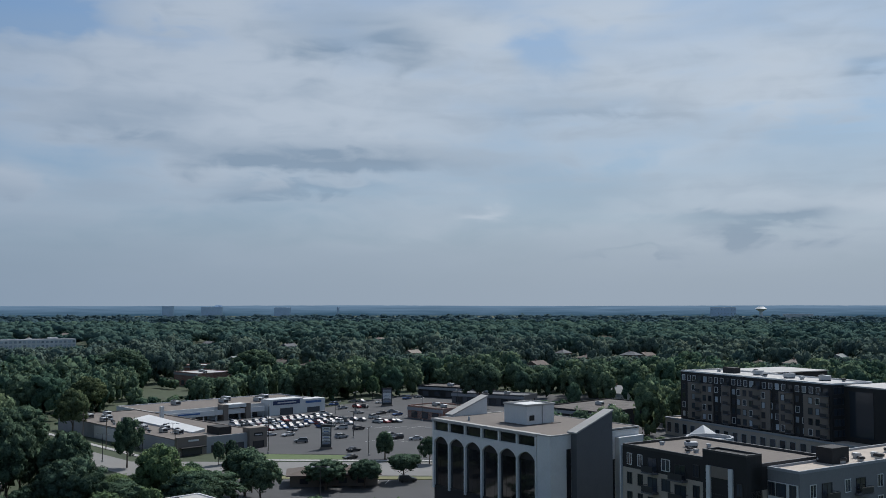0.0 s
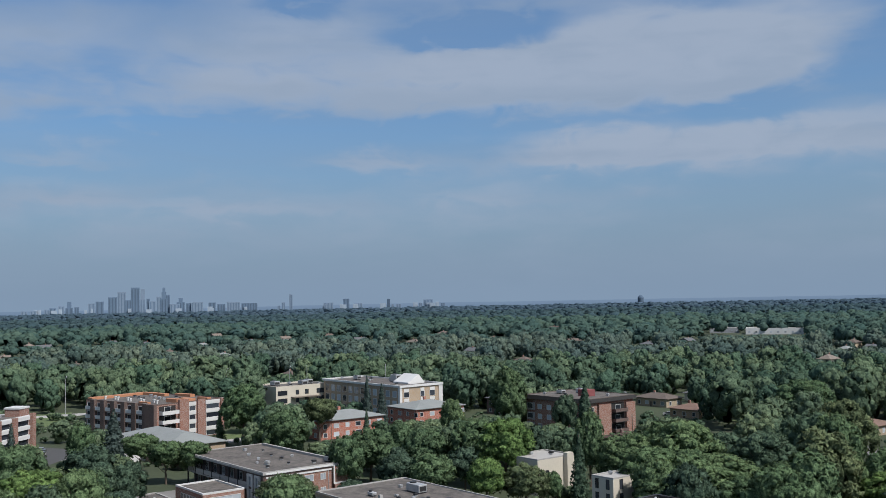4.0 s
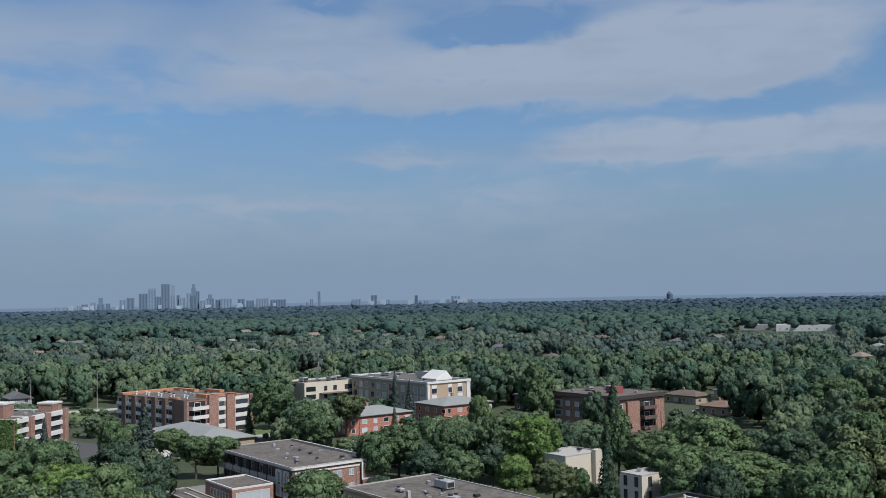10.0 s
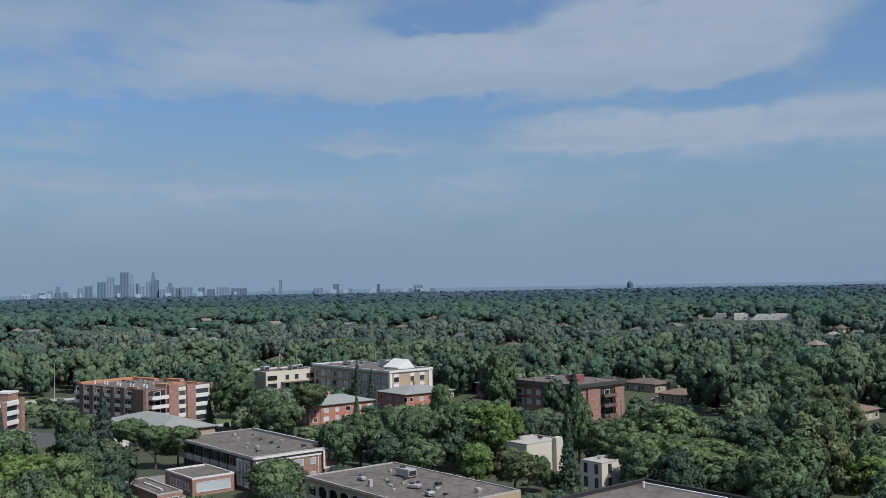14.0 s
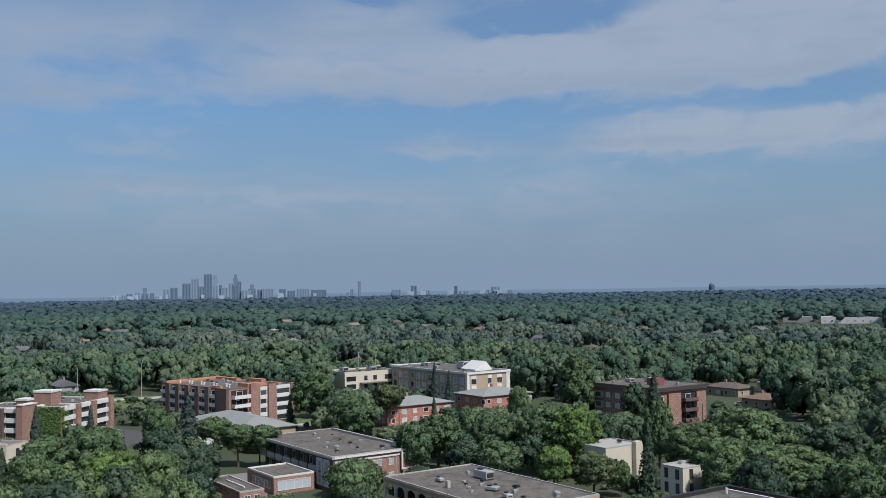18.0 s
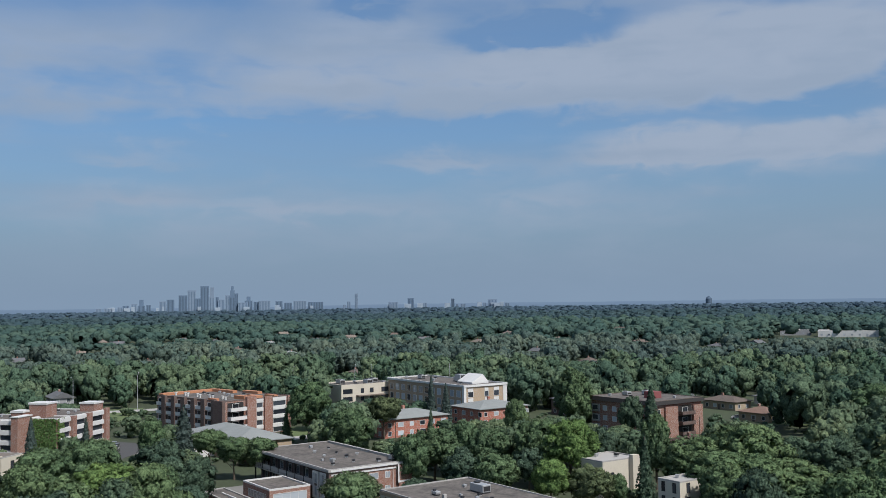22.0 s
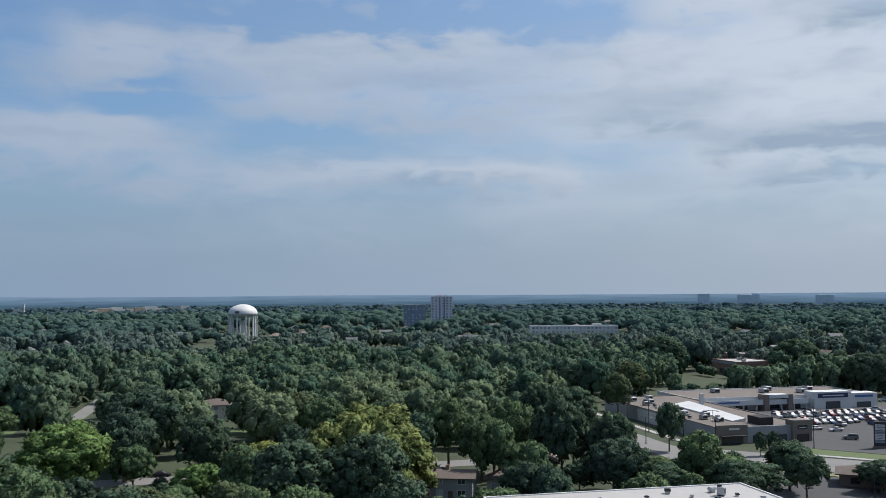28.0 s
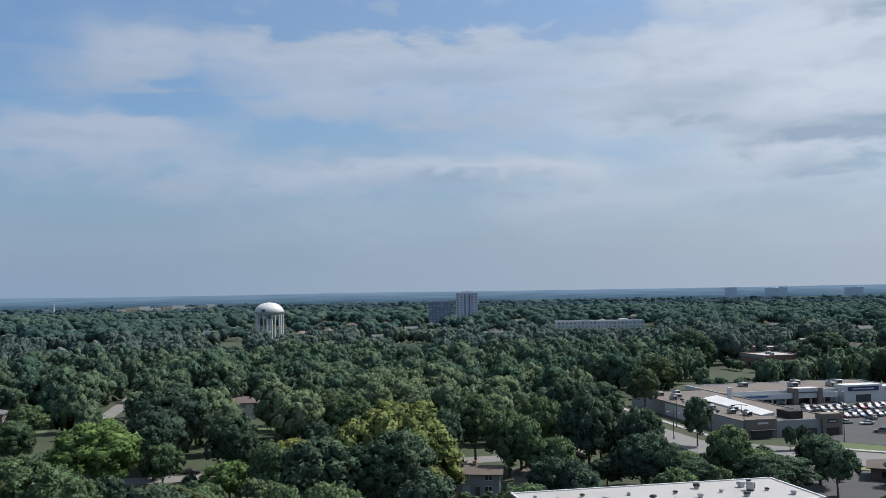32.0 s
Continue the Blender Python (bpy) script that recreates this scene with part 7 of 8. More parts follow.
water_tower(*bearing(42.79, 750), 37.6, 11.0)


def far_block(a, d, w, dep, h, wall, label, floors, cols, turn=0.0, z=0.0, name="apartment_building", wide=1.8, tall=1.6):
    """A building far off, square to the line of sight but for turn."""
    x, y = bearing(a, d)
    b = House(name, label, x, y, a + turn, w, dep, h)
    m = b.root.matrix_basis
    b.root.matrix_basis = pose(x, y, z, 0, 0, a + turn) @ pose(-w / 2, 0, 0)
    plot(m.translation.x - w / 2 - 2, m.translation.y - 10, 0, w + 4, 24, 0)
    b.wall(wall)
    b.flat_roof(MEMBRANE, WHITE if wall is not DARK else GREY, rise=0.6)
    for f in range(floors):
        for i in range(cols):
            # past 850 m paler panes carry painted haze
            b.window("S", w * (i + 0.5) / cols, h * (f + 0.3) / floors, wide, tall, CURTAIN if d > 850 else GLASS, LIGHTGREY, 0, 0)
    return b


# haze put into the wall colours of far towers: paler and bluer
HAZEBRICK = surface("far_hazed_pinkish_brick", (0.62, 0.58, 0.66), 0.9)
HAZEGREY = surface("far_hazed_grey_concrete", (0.180, 0.245, 0.328), 0.9)
HAZEBLUE = surface("far_hazed_blue_grey", (0.115, 0.175, 0.255), 0.9)
HAZEDARK = surface("far_hazed_slate", (0.073, 0.115, 0.171), 0.9)
HAZEMIST = surface("far_hazed_light_concrete", (0.31, 0.38, 0.46), 0.9)
HAZEPALE = surface("far_hazed_pale_concrete", (0.50, 0.60, 0.72), 0.9)
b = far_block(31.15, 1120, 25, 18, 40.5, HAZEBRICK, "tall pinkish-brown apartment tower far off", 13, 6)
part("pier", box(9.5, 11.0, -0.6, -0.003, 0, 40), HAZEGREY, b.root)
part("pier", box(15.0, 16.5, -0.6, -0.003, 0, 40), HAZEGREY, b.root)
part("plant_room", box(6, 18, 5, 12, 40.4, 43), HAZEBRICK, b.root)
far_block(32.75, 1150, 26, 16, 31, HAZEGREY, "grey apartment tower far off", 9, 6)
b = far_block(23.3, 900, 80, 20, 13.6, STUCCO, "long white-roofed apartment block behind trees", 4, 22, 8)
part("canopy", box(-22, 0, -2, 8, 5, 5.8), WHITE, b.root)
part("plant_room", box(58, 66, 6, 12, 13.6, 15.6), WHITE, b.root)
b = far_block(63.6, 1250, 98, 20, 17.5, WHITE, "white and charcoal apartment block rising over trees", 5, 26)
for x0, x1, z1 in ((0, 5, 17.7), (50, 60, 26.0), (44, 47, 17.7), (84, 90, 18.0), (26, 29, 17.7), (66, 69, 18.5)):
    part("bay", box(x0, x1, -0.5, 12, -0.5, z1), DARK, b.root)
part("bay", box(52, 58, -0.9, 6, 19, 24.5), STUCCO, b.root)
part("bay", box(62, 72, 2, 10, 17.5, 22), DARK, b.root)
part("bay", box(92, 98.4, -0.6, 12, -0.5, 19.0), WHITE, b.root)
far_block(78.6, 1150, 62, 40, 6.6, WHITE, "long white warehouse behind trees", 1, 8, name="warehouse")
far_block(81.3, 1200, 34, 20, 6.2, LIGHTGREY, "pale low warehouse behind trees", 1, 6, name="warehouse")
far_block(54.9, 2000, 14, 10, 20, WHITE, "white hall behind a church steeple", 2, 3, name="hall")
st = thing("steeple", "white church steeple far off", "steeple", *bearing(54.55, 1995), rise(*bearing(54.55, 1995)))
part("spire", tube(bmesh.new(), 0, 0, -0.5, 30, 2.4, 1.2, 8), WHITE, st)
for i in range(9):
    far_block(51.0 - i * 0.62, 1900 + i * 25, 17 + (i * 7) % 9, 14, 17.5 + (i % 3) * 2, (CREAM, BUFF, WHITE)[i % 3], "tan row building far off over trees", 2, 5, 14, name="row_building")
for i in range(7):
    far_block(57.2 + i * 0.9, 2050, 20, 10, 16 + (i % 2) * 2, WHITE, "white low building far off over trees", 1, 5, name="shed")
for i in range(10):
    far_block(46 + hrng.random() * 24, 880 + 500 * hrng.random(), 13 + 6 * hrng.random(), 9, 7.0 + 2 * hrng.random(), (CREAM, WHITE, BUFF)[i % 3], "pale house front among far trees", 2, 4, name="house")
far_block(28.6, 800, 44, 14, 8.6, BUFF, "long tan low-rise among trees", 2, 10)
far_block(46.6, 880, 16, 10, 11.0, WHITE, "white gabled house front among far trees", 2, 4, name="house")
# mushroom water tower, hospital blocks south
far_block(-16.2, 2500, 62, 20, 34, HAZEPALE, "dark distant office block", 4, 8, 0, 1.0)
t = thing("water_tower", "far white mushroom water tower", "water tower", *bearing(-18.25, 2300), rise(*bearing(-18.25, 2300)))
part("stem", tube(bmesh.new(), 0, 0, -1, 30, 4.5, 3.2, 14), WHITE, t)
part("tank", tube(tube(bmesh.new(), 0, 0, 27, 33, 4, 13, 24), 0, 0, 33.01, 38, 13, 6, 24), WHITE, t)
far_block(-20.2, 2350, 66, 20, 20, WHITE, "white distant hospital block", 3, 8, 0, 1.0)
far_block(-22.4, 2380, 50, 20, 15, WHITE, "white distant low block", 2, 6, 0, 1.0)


# skyline, so far that it only stands against the haze, which its materials have painted in
def skyscraper(a, w, top, mat, steps=(), d=4700):
    """Half widths shrink towards the top by steps of (share of height, share of width)."""
    x, y = bearing(a, d)
    z0 = rise(x, y)
    t = thing("skyscraper", "hazy blue-grey skyscraper on the far skyline", "skyscraper", x, y, 0, a, "far skyline")
    low, wide = z0 - 2, w
    for share, shrink in (*steps, (1.0, 1.0)):
        hi = z0 + (top - z0) * share
        part("shaft", box(-wide / 2, wide / 2, -wide / 2, wide / 2, low, hi), mat, t)
        low, wide = hi, w * shrink
    n = max(2, int(w / 12))
    for i in range(n):
        part("window", box(-w / 2 + w * (i + 0.3) / n, -w / 2 + w * (i + 0.7) / n, -w / 2 - 0.6, -w / 2 - 0.01, z0 + 8, z0 + (top - z0) * (steps[0][0] if steps else 1.0) * 0.95), HAZEDARK if mat is HAZEBLUE else HAZEBLUE if mat is HAZEGREY else mat, t)


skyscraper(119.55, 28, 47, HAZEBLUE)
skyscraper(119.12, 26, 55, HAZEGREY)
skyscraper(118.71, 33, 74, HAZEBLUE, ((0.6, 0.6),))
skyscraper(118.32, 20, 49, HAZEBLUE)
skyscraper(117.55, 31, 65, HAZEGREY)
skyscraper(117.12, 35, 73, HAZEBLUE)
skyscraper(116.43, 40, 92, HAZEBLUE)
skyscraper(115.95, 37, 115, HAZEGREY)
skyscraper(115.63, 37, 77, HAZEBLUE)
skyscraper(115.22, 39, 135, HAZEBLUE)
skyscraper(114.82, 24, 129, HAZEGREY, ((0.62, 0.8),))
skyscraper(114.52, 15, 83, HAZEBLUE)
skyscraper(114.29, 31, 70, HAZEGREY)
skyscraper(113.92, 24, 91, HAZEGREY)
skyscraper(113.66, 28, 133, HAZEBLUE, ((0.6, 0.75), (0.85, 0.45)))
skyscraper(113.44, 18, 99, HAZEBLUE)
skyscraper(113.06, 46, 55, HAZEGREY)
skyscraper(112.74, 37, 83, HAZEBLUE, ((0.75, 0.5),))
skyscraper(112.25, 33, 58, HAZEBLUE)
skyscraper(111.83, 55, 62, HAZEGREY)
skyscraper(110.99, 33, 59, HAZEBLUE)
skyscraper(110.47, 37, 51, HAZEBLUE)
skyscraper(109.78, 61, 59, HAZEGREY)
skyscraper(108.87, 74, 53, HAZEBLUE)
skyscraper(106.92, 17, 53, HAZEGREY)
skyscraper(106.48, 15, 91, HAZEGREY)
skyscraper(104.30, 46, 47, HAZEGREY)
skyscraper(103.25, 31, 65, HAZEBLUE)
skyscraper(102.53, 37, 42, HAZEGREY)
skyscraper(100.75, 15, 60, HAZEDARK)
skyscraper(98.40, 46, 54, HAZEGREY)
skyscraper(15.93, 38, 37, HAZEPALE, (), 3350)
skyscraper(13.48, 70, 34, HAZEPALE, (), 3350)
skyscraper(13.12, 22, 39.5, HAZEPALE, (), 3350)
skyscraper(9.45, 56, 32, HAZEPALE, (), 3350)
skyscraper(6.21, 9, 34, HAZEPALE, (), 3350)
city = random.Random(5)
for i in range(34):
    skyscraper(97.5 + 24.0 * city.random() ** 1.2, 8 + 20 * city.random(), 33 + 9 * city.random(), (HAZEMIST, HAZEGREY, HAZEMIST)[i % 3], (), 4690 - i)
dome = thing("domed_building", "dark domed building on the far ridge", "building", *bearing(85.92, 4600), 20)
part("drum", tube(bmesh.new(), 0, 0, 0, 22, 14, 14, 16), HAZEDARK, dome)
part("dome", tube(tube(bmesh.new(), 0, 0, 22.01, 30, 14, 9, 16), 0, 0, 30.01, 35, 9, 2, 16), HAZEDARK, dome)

# the far rises of land
def ridge(name, label, a0, a1, d, low, top, swell, near, far):
    """A backdrop of far land from bearing a0 to a1; haze is painted into its glow, paler towards its crest."""
    v, f = [], []
    n = int((a1 - a0) * 3)
    for i in range(n + 1):
        a = a0 + (a1 - a0) * i / n
        x, y = bearing(a, d)
        c, s_ = math.cos(radians(a)), math.sin(radians(a))
        fade = min(max((70 - a) / 12, 0), 1) if a1 < 180 else 1.0
        z = top - 14 * (1 - fade) ** 2 + swell * (noise.fractal((c * 4, s_ * 4, 2.0), 1.0, 2.0, 4) + 0.25 * noise.noise((c * 160, s_ * 160, 1.0)))
        v += [(x, y, low), (x, y, z), (x * 1.006, y * 1.006, low)]
    for i in range(n):
        k = i * 3
        f += [(k, k + 3, k + 4, k + 1), (k + 1, k + 4, k + 5, k + 2)]
    me = bpy.data.meshes.new(name)
    me.from_pydata(v, [], f)
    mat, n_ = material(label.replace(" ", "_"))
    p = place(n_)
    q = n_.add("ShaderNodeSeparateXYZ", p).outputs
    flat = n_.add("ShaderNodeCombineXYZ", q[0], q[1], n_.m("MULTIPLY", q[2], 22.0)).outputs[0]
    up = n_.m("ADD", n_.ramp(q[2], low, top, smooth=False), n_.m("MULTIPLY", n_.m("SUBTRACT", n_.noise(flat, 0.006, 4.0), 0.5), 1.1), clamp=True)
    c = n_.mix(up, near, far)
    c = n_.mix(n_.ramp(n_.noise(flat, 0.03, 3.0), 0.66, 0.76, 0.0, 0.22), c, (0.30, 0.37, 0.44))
    # land gives off no light: emission only holds the painted haze colour
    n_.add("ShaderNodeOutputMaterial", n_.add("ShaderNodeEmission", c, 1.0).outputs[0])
    tagged(part(name, me, mat), label, "horizon", kind="structure")


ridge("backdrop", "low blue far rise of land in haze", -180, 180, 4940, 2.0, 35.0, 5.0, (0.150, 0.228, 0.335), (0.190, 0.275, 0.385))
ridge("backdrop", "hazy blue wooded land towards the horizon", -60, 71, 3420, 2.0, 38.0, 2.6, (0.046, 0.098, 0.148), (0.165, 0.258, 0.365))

# ---- marked trees ----
MARKED = "large trees near the tower"
tree("round", -272.6, 184.0, 11.7, 6.8, "mid", MARKED)
tree("round", -311.7, 131.8, 11.7, 7.0, "mid", MARKED)
tree("round", -321.1, 148.5, 7, 4.6, "mid", MARKED)
tree("round", -285.0, 116.8, 7, 5.5, "olive", MARKED)
tree("round", -278.8, 106.3, 7, 4.4, "mid", MARKED)
tree("wide", -349.4, 157.2, 15.6, 9.0, "mid", MARKED)
tree("round", -326.0, 162.3, 14.3, 7.5, "mid", MARKED)
tree("tall", -333.4, -22.0, 22, 6.9, "mid", MARKED)
tree("tall", -235.1, 3.7, 18.2, 4.2, "mid", MARKED)
tree("spruce", -213.9, 1.0, 16.1, 3.0, "dark", MARKED)
tree("spruce", -289.9, 3.5, 19.5, 5.3, "dark", MARKED)
tree("round", -307.8, -2.3, 15.6, 4.5, "dark", MARKED)
tree("wide", -221.8, 23.7, 18.2, 9.6, "mid", MARKED)
tree("round", -221.4, 12.1, 14.9, 7.2, "mid", MARKED)
tree("wide", -207.2, 16.2, 13.8, 9.3, "mid", MARKED)
tree("wide", -207.3, 30.2, 12, 11.2, "mid", MARKED)
tree("round", -203.6, 23.9, 13.8, 7.9, "mid", MARKED)
tree("wide", -214.4, 40.1, 16.1, 7.7, "dark", MARKED)
tree("wide", -190.5, 33.9, 11, 8.6, "mid", MARKED)
tree("wide", -190.2, 18.2, 11, 7.4, "mid", MARKED)
tree("round", -233.5, 34.7, 13.8, 6.3, "dark", MARKED)
tree("wide", -177.7, -105.0, 13.8, 7.4, "bright", MARKED)
tree("wide", -189.9, -126.1, 14.9, 8.8, "mid", MARKED)
tree("wide", -191.4, -116.6, 16.9, 7.3, "mid", MARKED)
tree("round", -187.4, -98.5, 12.6, 5.3, "mid", MARKED)
tree("round", -210.0, -109.7, 13.8, 6.3, "dark", MARKED)
tree("spruce", -222.8, -152.7, 16.9, 3.3, "blue", MARKED)
tree("spruce", -245.1, -150.9, 14.3, 2.7, "blue", MARKED)
tree("spruce", -190.7, -139.1, 11.5, 3.2, "dark", MARKED)
tree("wide", -177.2, -137.1, 14.9, 6.0, "mid", MARKED)
tree("round", -182.1, -126.3, 12.6, 5.3, "mid", MARKED)
tree("spruce", -253.8, -125.9, 16.9, 5.2, "blue", MARKED)
tree("round", -248.2, -132.6, 14.3, 4.2, "mid", MARKED)
tree("vase", -247.9, -115.5, 11, 5.8, "mid", MARKED)
tree("vase", -235.3, -102.7, 11, 5.5, "mid", MARKED)
tree("vase", -234.6, -94.8, 11, 4.3, "mid", MARKED)
tree("round", -192.7, -98.8, 12.6, 5.4, "dark", MARKED)
tree("round", -195.9, -94.6, 12.6, 4.6, "dark", MARKED)
tree("wide", -181.4, -89.3, 9, 5.4, "dark", MARKED)
tree("spruce", -300.5, -113.0, 10.4, 2.8, "mid", MARKED)
tree("wide", -295.9, -103.6, 20.8, 8.1, "mid", MARKED)
tree("wide", -255.7, -78.4, 16.9, 6.9, "mid", MARKED)
tree("vase", -308.3, -82.0, 14.3, 6.6, "olive", MARKED)
tree("spruce", -354.8, -76.1, 18, 2.8, "blue", MARKED)
tree("spruce", -343.5, -68.3, 15.6, 3.1, "blue", MARKED)
tree("spruce", -300.3, -64.7, 11.7, 2.0, "dark", MARKED)
tree("wide", -234.5, -49.7, 14.3, 7.1, "mid", MARKED)
tree("round", -223.5, -53.3, 14.3, 4.8, "mid", MARKED)
tree("round", -246.8, -44.6, 14.3, 5.9, "mid", MARKED)
tree("round", -236.9, -36.4, 14.3, 5.7, "mid", MARKED)
tree("round", -306.0, -38.3, 14.3, 4.2, "mid", MARKED)
tree("wide", -235.3, -24.0, 16.9, 7.0, "mid", MARKED)
tree("wide", -233.3, -16.3, 16.9, 7.6, "bright", MARKED)
tree("round", -209.5, -18.9, 11.5, 5.0, "bright", MARKED)
tree("round", -241.3, -16.8, 15.6, 6.4, "bright", MARKED)
tree("round", -196.0, 16.0, 13.4, 5.6, "mid", MARKED)
tree("round", -203.7, 21.7, 12, 7.9, "bright", MARKED)
tree("wide", -214.9, -31.9, 11.5, 5.8, "mid", MARKED)
tree("wide", -220.6, -40.6, 10.3, 5.3, "dark", MARKED)
tree("round", -209.1, -10.6, 10, 5.6, "olive", MARKED)
tree("wide", -204.3, -61.3, 8, 7.4, "olive", MARKED)
tree("round", -241.7, -9.3, 14.3, 4.3, "dark", MARKED)
tree("round", -211.1, -4.8, 8, 2.5, "mid", MARKED)
tree("wide", -242.2, 63.9, 19.5, 8.9, "olive", MARKED)
tree("vase", -308.5, 120.0, 17.6, 10.9, "dark", MARKED)
tree("spruce", -226.9, 83.0, 12.6, 4.7, "dark", MARKED)
tree("round", -272.6, 119.2, 6, 5.5, "plum", MARKED)
tree("wide", -214.6, 53.1, 12, 9.8, "mid", MARKED)
tree("wide", -194.4, 60.2, 11, 6.7, "bright", MARKED)
tree("round", -212.6, 64.1, 12.6, 5.3, "mid", MARKED)
tree("round", -189.9, 76.5, 13.8, 6.7, "mid", MARKED)
tree("wide", -199.0, 91.9, 13.8, 8.4, "mid", MARKED)
tree("wide", -180.4, 93.3, 11, 6.6, "mid", MARKED)
tree("round", -238.3, 115.8, 10.4, 3.5, "dark", MARKED)
tree("round", -166.8, 93.5, 11, 6.8, "mid", MARKED)
tree("wide", -169.0, 100.7, 13.8, 8.2, "mid", MARKED)
tree("wide", -174.0, 115.7, 13.8, 7.4, "mid", MARKED)
tree("round", -290.3, 205.4, 5, 3.6, "yellow", MARKED)
tree("round", -230.9, 152.6, 13, 6.5, "mid", MARKED)
tree("wide", -176.4, 135.8, 18.2, 11.5, "bright", MARKED)
tree("round", -160.3, 113.3, 12.6, 6.4, "mid", MARKED)
tree("round", -172.8, 151.1, 11.5, 4.9, "mid", MARKED)
tree("round", -167.4, 167.6, 16.9, 6.7, "dark", MARKED)
tree("wide", -194.2, 173.2, 22, 10.7, "dark", MARKED)
tree("round", -186.1, 160.1, 18.2, 8.0, "dark", MARKED)
tree("round", -140.5, 158.7, 13.8, 7.2, "yellow", MARKED)
tree("wide", -147.1, 146.5, 10.3, 5.9, "bright", MARKED)
tree("wide", -128.3, 137.4, 9, 6.2, "mid", MARKED)
tree("wide", -145.7, 129.1, 8, 7.6, "olive", MARKED)
tree("weeping", -119.5, 169.0, 22, 13.5, "willow", MARKED)
tree("weeping", -124.0, 160.0, 18.5, 7.8, "willow", MARKED)
tree("round", -130.2, 170.5, 18.2, 7.0, "mid", MARKED)
tree("weeping", -112.4, 165.0, 12.5, 6.6, "willow", MARKED)
tree("round", -103.5, 159.5, 9, 3.6, "plum", MARKED)
tree("wide", -178.1, 216.1, 16.9, 6.6, "olive", MARKED)
tree("round", -321.3, 73.1, 18.2, 10.7, "mid", MARKED)
tree("round", -191.2, 60.9, 10, 5.4, "dark", MARKED)
tree("round", -314.2, 158.4, 7, 4.6, "mid", MARKED)
tree("spruce", -264.6, 93.7, 13, 5.0, "blue", MARKED)
tree("spruce", -258.4, 89.2, 11.7, 3.2, "dark", MARKED)
tree("round", -86.7, 267.0, 14.3, 4.3, "dark", MARKED)
tree("wide", -61.8, 211.8, 14.3, 5.5, "mid", MARKED)
tree("wide", -73.3, 191.4, 14.9, 7.3, "dark", MARKED)
tree("wide", -80.5, 207.8, 18.2, 6.6, "dark", MARKED)
tree("wide", -46.3, 227.7, 11.5, 6.3, "dark", MARKED)
tree("round", -62.6, 271.1, 7, 1.8, "dark", MARKED)
tree("round", -59.7, 273.7, 7, 2.0, "dark", MARKED)
tree("wide", -58.0, 215.7, 9.2, 8.0, "mid", MARKED)
tree("wide", -66.5, 199.1, 9, 6.9, "dark", MARKED)
tree("wide", -50.4, 209.1, 9.2, 7.7, "dark", MARKED)
tree("wide", -91.9, 187.0, 13.8, 5.6, "mid", MARKED)
tree("wide", -103.6, 193.7, 16.9, 5.8, "mid", MARKED)
tree("wide", -127.8, 214.5, 18.2, 6.6, "mid", MARKED)
tree("wide", -110.3, 215.3, 18.2, 7.1, "mid", MARKED)
tree("wide", -92.1, 205.3, 20.8, 7.3, "dark", MARKED)
tree("round", -114.7, 241.1, 20.8, 7.1, "dark", MARKED)
tree("wide", -83.9, 158.5, 9, 5.9, "mid", MARKED)
tree("wide", -165.2, 500.3, 22, 13.9, "dark", MARKED)
tree("wide", -143.3, 392.6, 15.6, 7.4, "olive", MARKED)
tree("wide", -93.7, 215.4, 16.9, 6.2, "dark", MARKED)
tree("wide", -138.8, 194.7, 16.9, 8.5, "mid", MARKED)
tree("round", -165.2, 210.5, 16.9, 7.1, "mid", MARKED)
tree("wide", -28.3, 235.2, 7.5, 5.9, "dark", MARKED)
tree("wide", -19.1, 238.6, 7, 4.8, "dark", MARKED)
tree("vase", -9.8, 246.8, 7, 5.3, "dark", MARKED)
tree("tall", -16.8, 280.9, 8.5, 3.0, "dark", MARKED)
tree("round", -3.8, 273.3, 8, 3.2, "dark", MARKED)
tree("wide", -12.7, 186.1, 8, 3.3, "mid", MARKED)
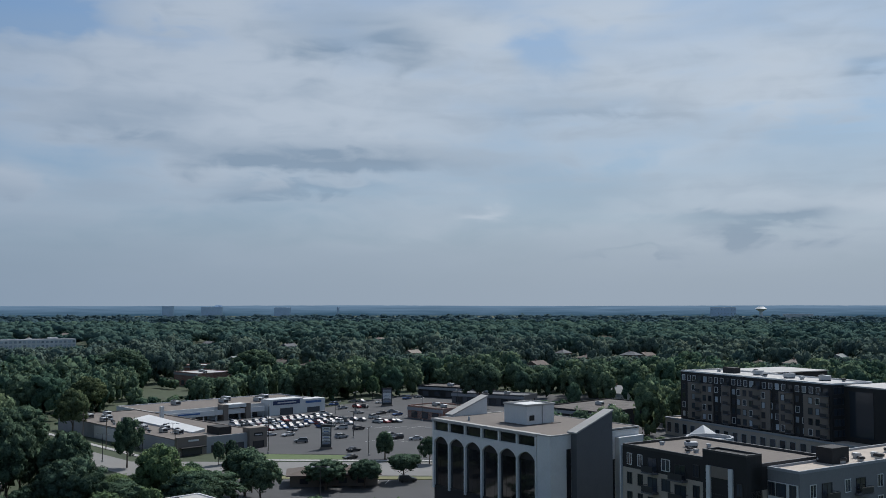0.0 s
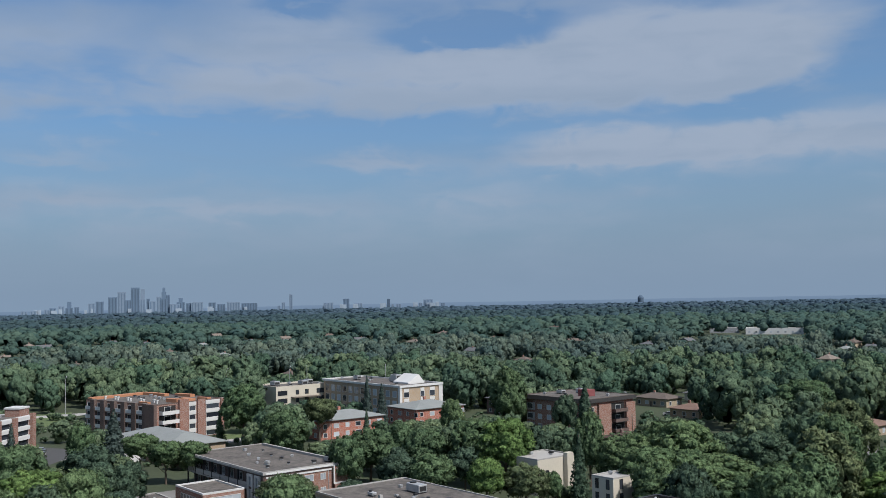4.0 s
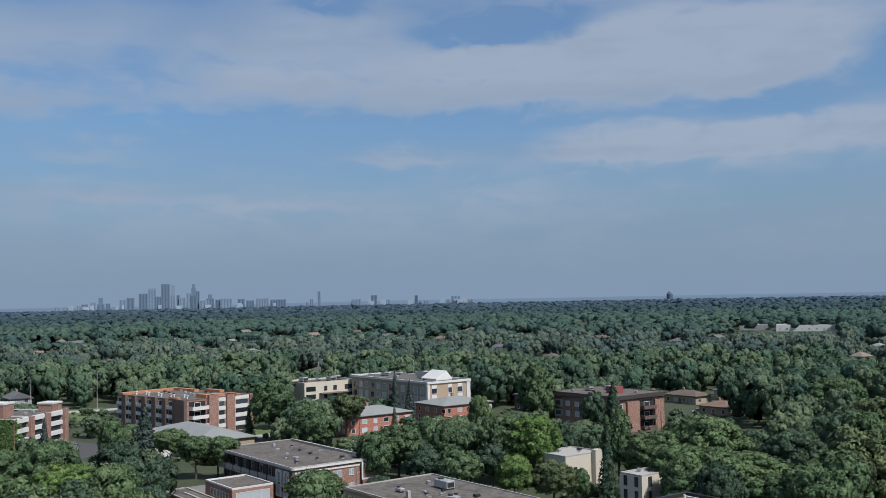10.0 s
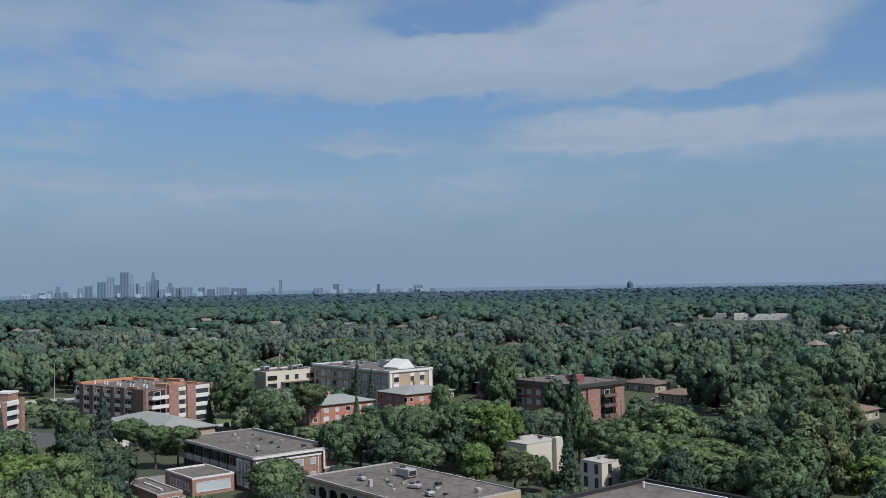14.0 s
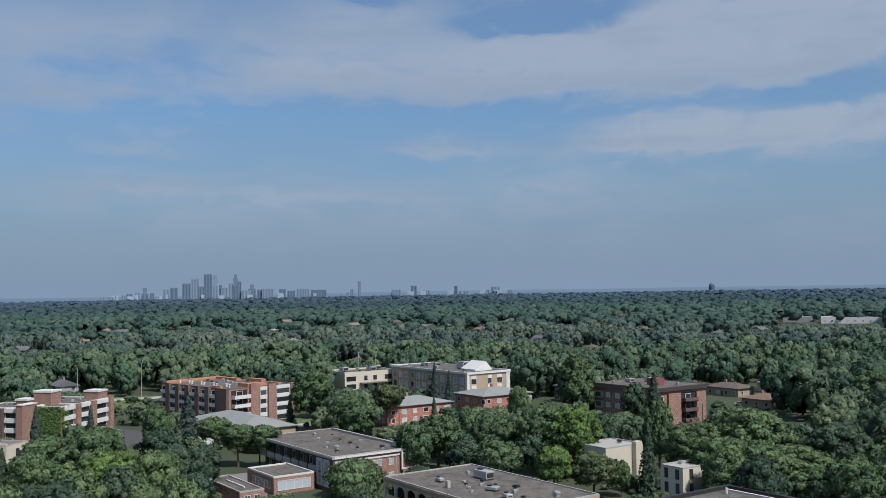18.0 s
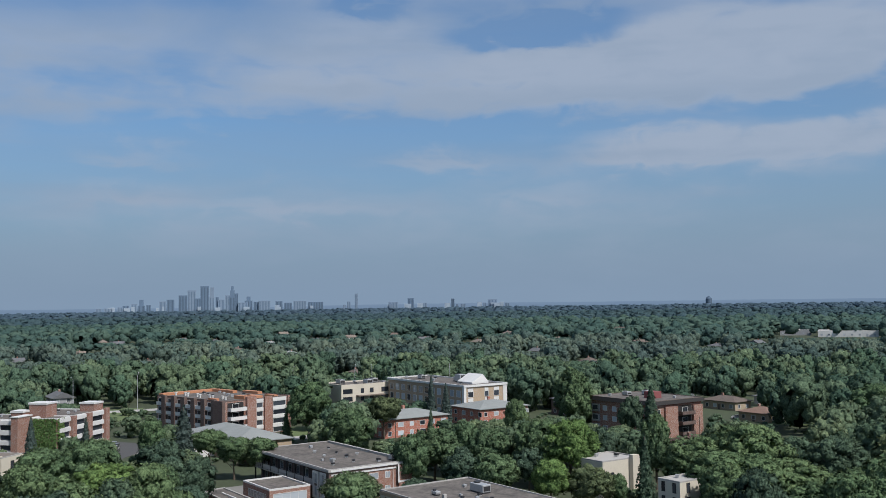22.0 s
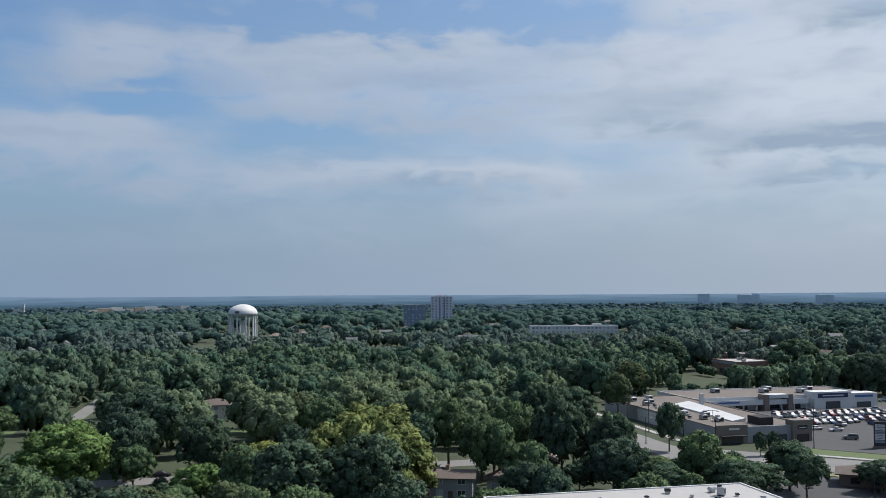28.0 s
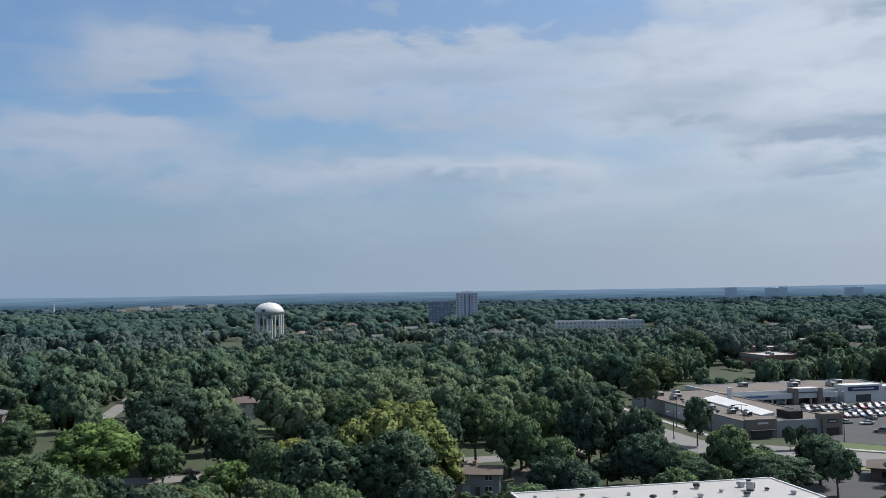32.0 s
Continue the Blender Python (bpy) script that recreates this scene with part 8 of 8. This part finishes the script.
tree("round", -26.2, 177.6, 8, 2.7, "mid", MARKED)
tree("wide", -40.5, 216.4, 11, 4.6, "dark", MARKED)
tree("wide", -113.3, 258.0, 18.2, 9.1, "dark", MARKED)
tree("wide", -123.5, 323.8, 16.8, 6.1, "olive", MARKED)
tree("wide", 16.1, 416.9, 19.5, 8.6, "dark", MARKED)
tree("wide", -57.2, 437.3, 19.5, 10.4, "dark", MARKED)
tree("wide", -100.9, 517.0, 20.8, 12.4, "dark", MARKED)
tree("round", -32.8, 453.7, 11.7, 4.0, "mid", MARKED)


# ---- woods ----
rng = np.random.default_rng(11)
near = grow(rng, 158, 330, 10.0, 0.93, -31, 134)
near.sort(key=lambda s: math.hypot(s[0], s[1]) + (500 if s[2] < 5 else 0))
for i, (x, y, h, r, tint) in enumerate(near[:160]):
    kind = ("round", "wide", "round", "tall", "weeping")[int(tint * 97) % 5]
    col = ("mid", "mid", "dark", "mid", "olive", "dark")[int(tint * 53) % 6]
    tree(kind, x, y, h, r, col)
wood("shrubs", "low green garden shrubs round the buildings", WOOD_MID, rng, undergrowth(rng, 120, 470, 4.5))
wood("near_trees", "dense green suburban trees", WOOD_MID, rng, near[160:])
wood("suburban_trees", "broad canopy of green suburban trees", WOOD_MID, rng, grow(rng, 330, 560, 11.0, 0.9))
# from here outwards the canopy's haze is painted into its leaves
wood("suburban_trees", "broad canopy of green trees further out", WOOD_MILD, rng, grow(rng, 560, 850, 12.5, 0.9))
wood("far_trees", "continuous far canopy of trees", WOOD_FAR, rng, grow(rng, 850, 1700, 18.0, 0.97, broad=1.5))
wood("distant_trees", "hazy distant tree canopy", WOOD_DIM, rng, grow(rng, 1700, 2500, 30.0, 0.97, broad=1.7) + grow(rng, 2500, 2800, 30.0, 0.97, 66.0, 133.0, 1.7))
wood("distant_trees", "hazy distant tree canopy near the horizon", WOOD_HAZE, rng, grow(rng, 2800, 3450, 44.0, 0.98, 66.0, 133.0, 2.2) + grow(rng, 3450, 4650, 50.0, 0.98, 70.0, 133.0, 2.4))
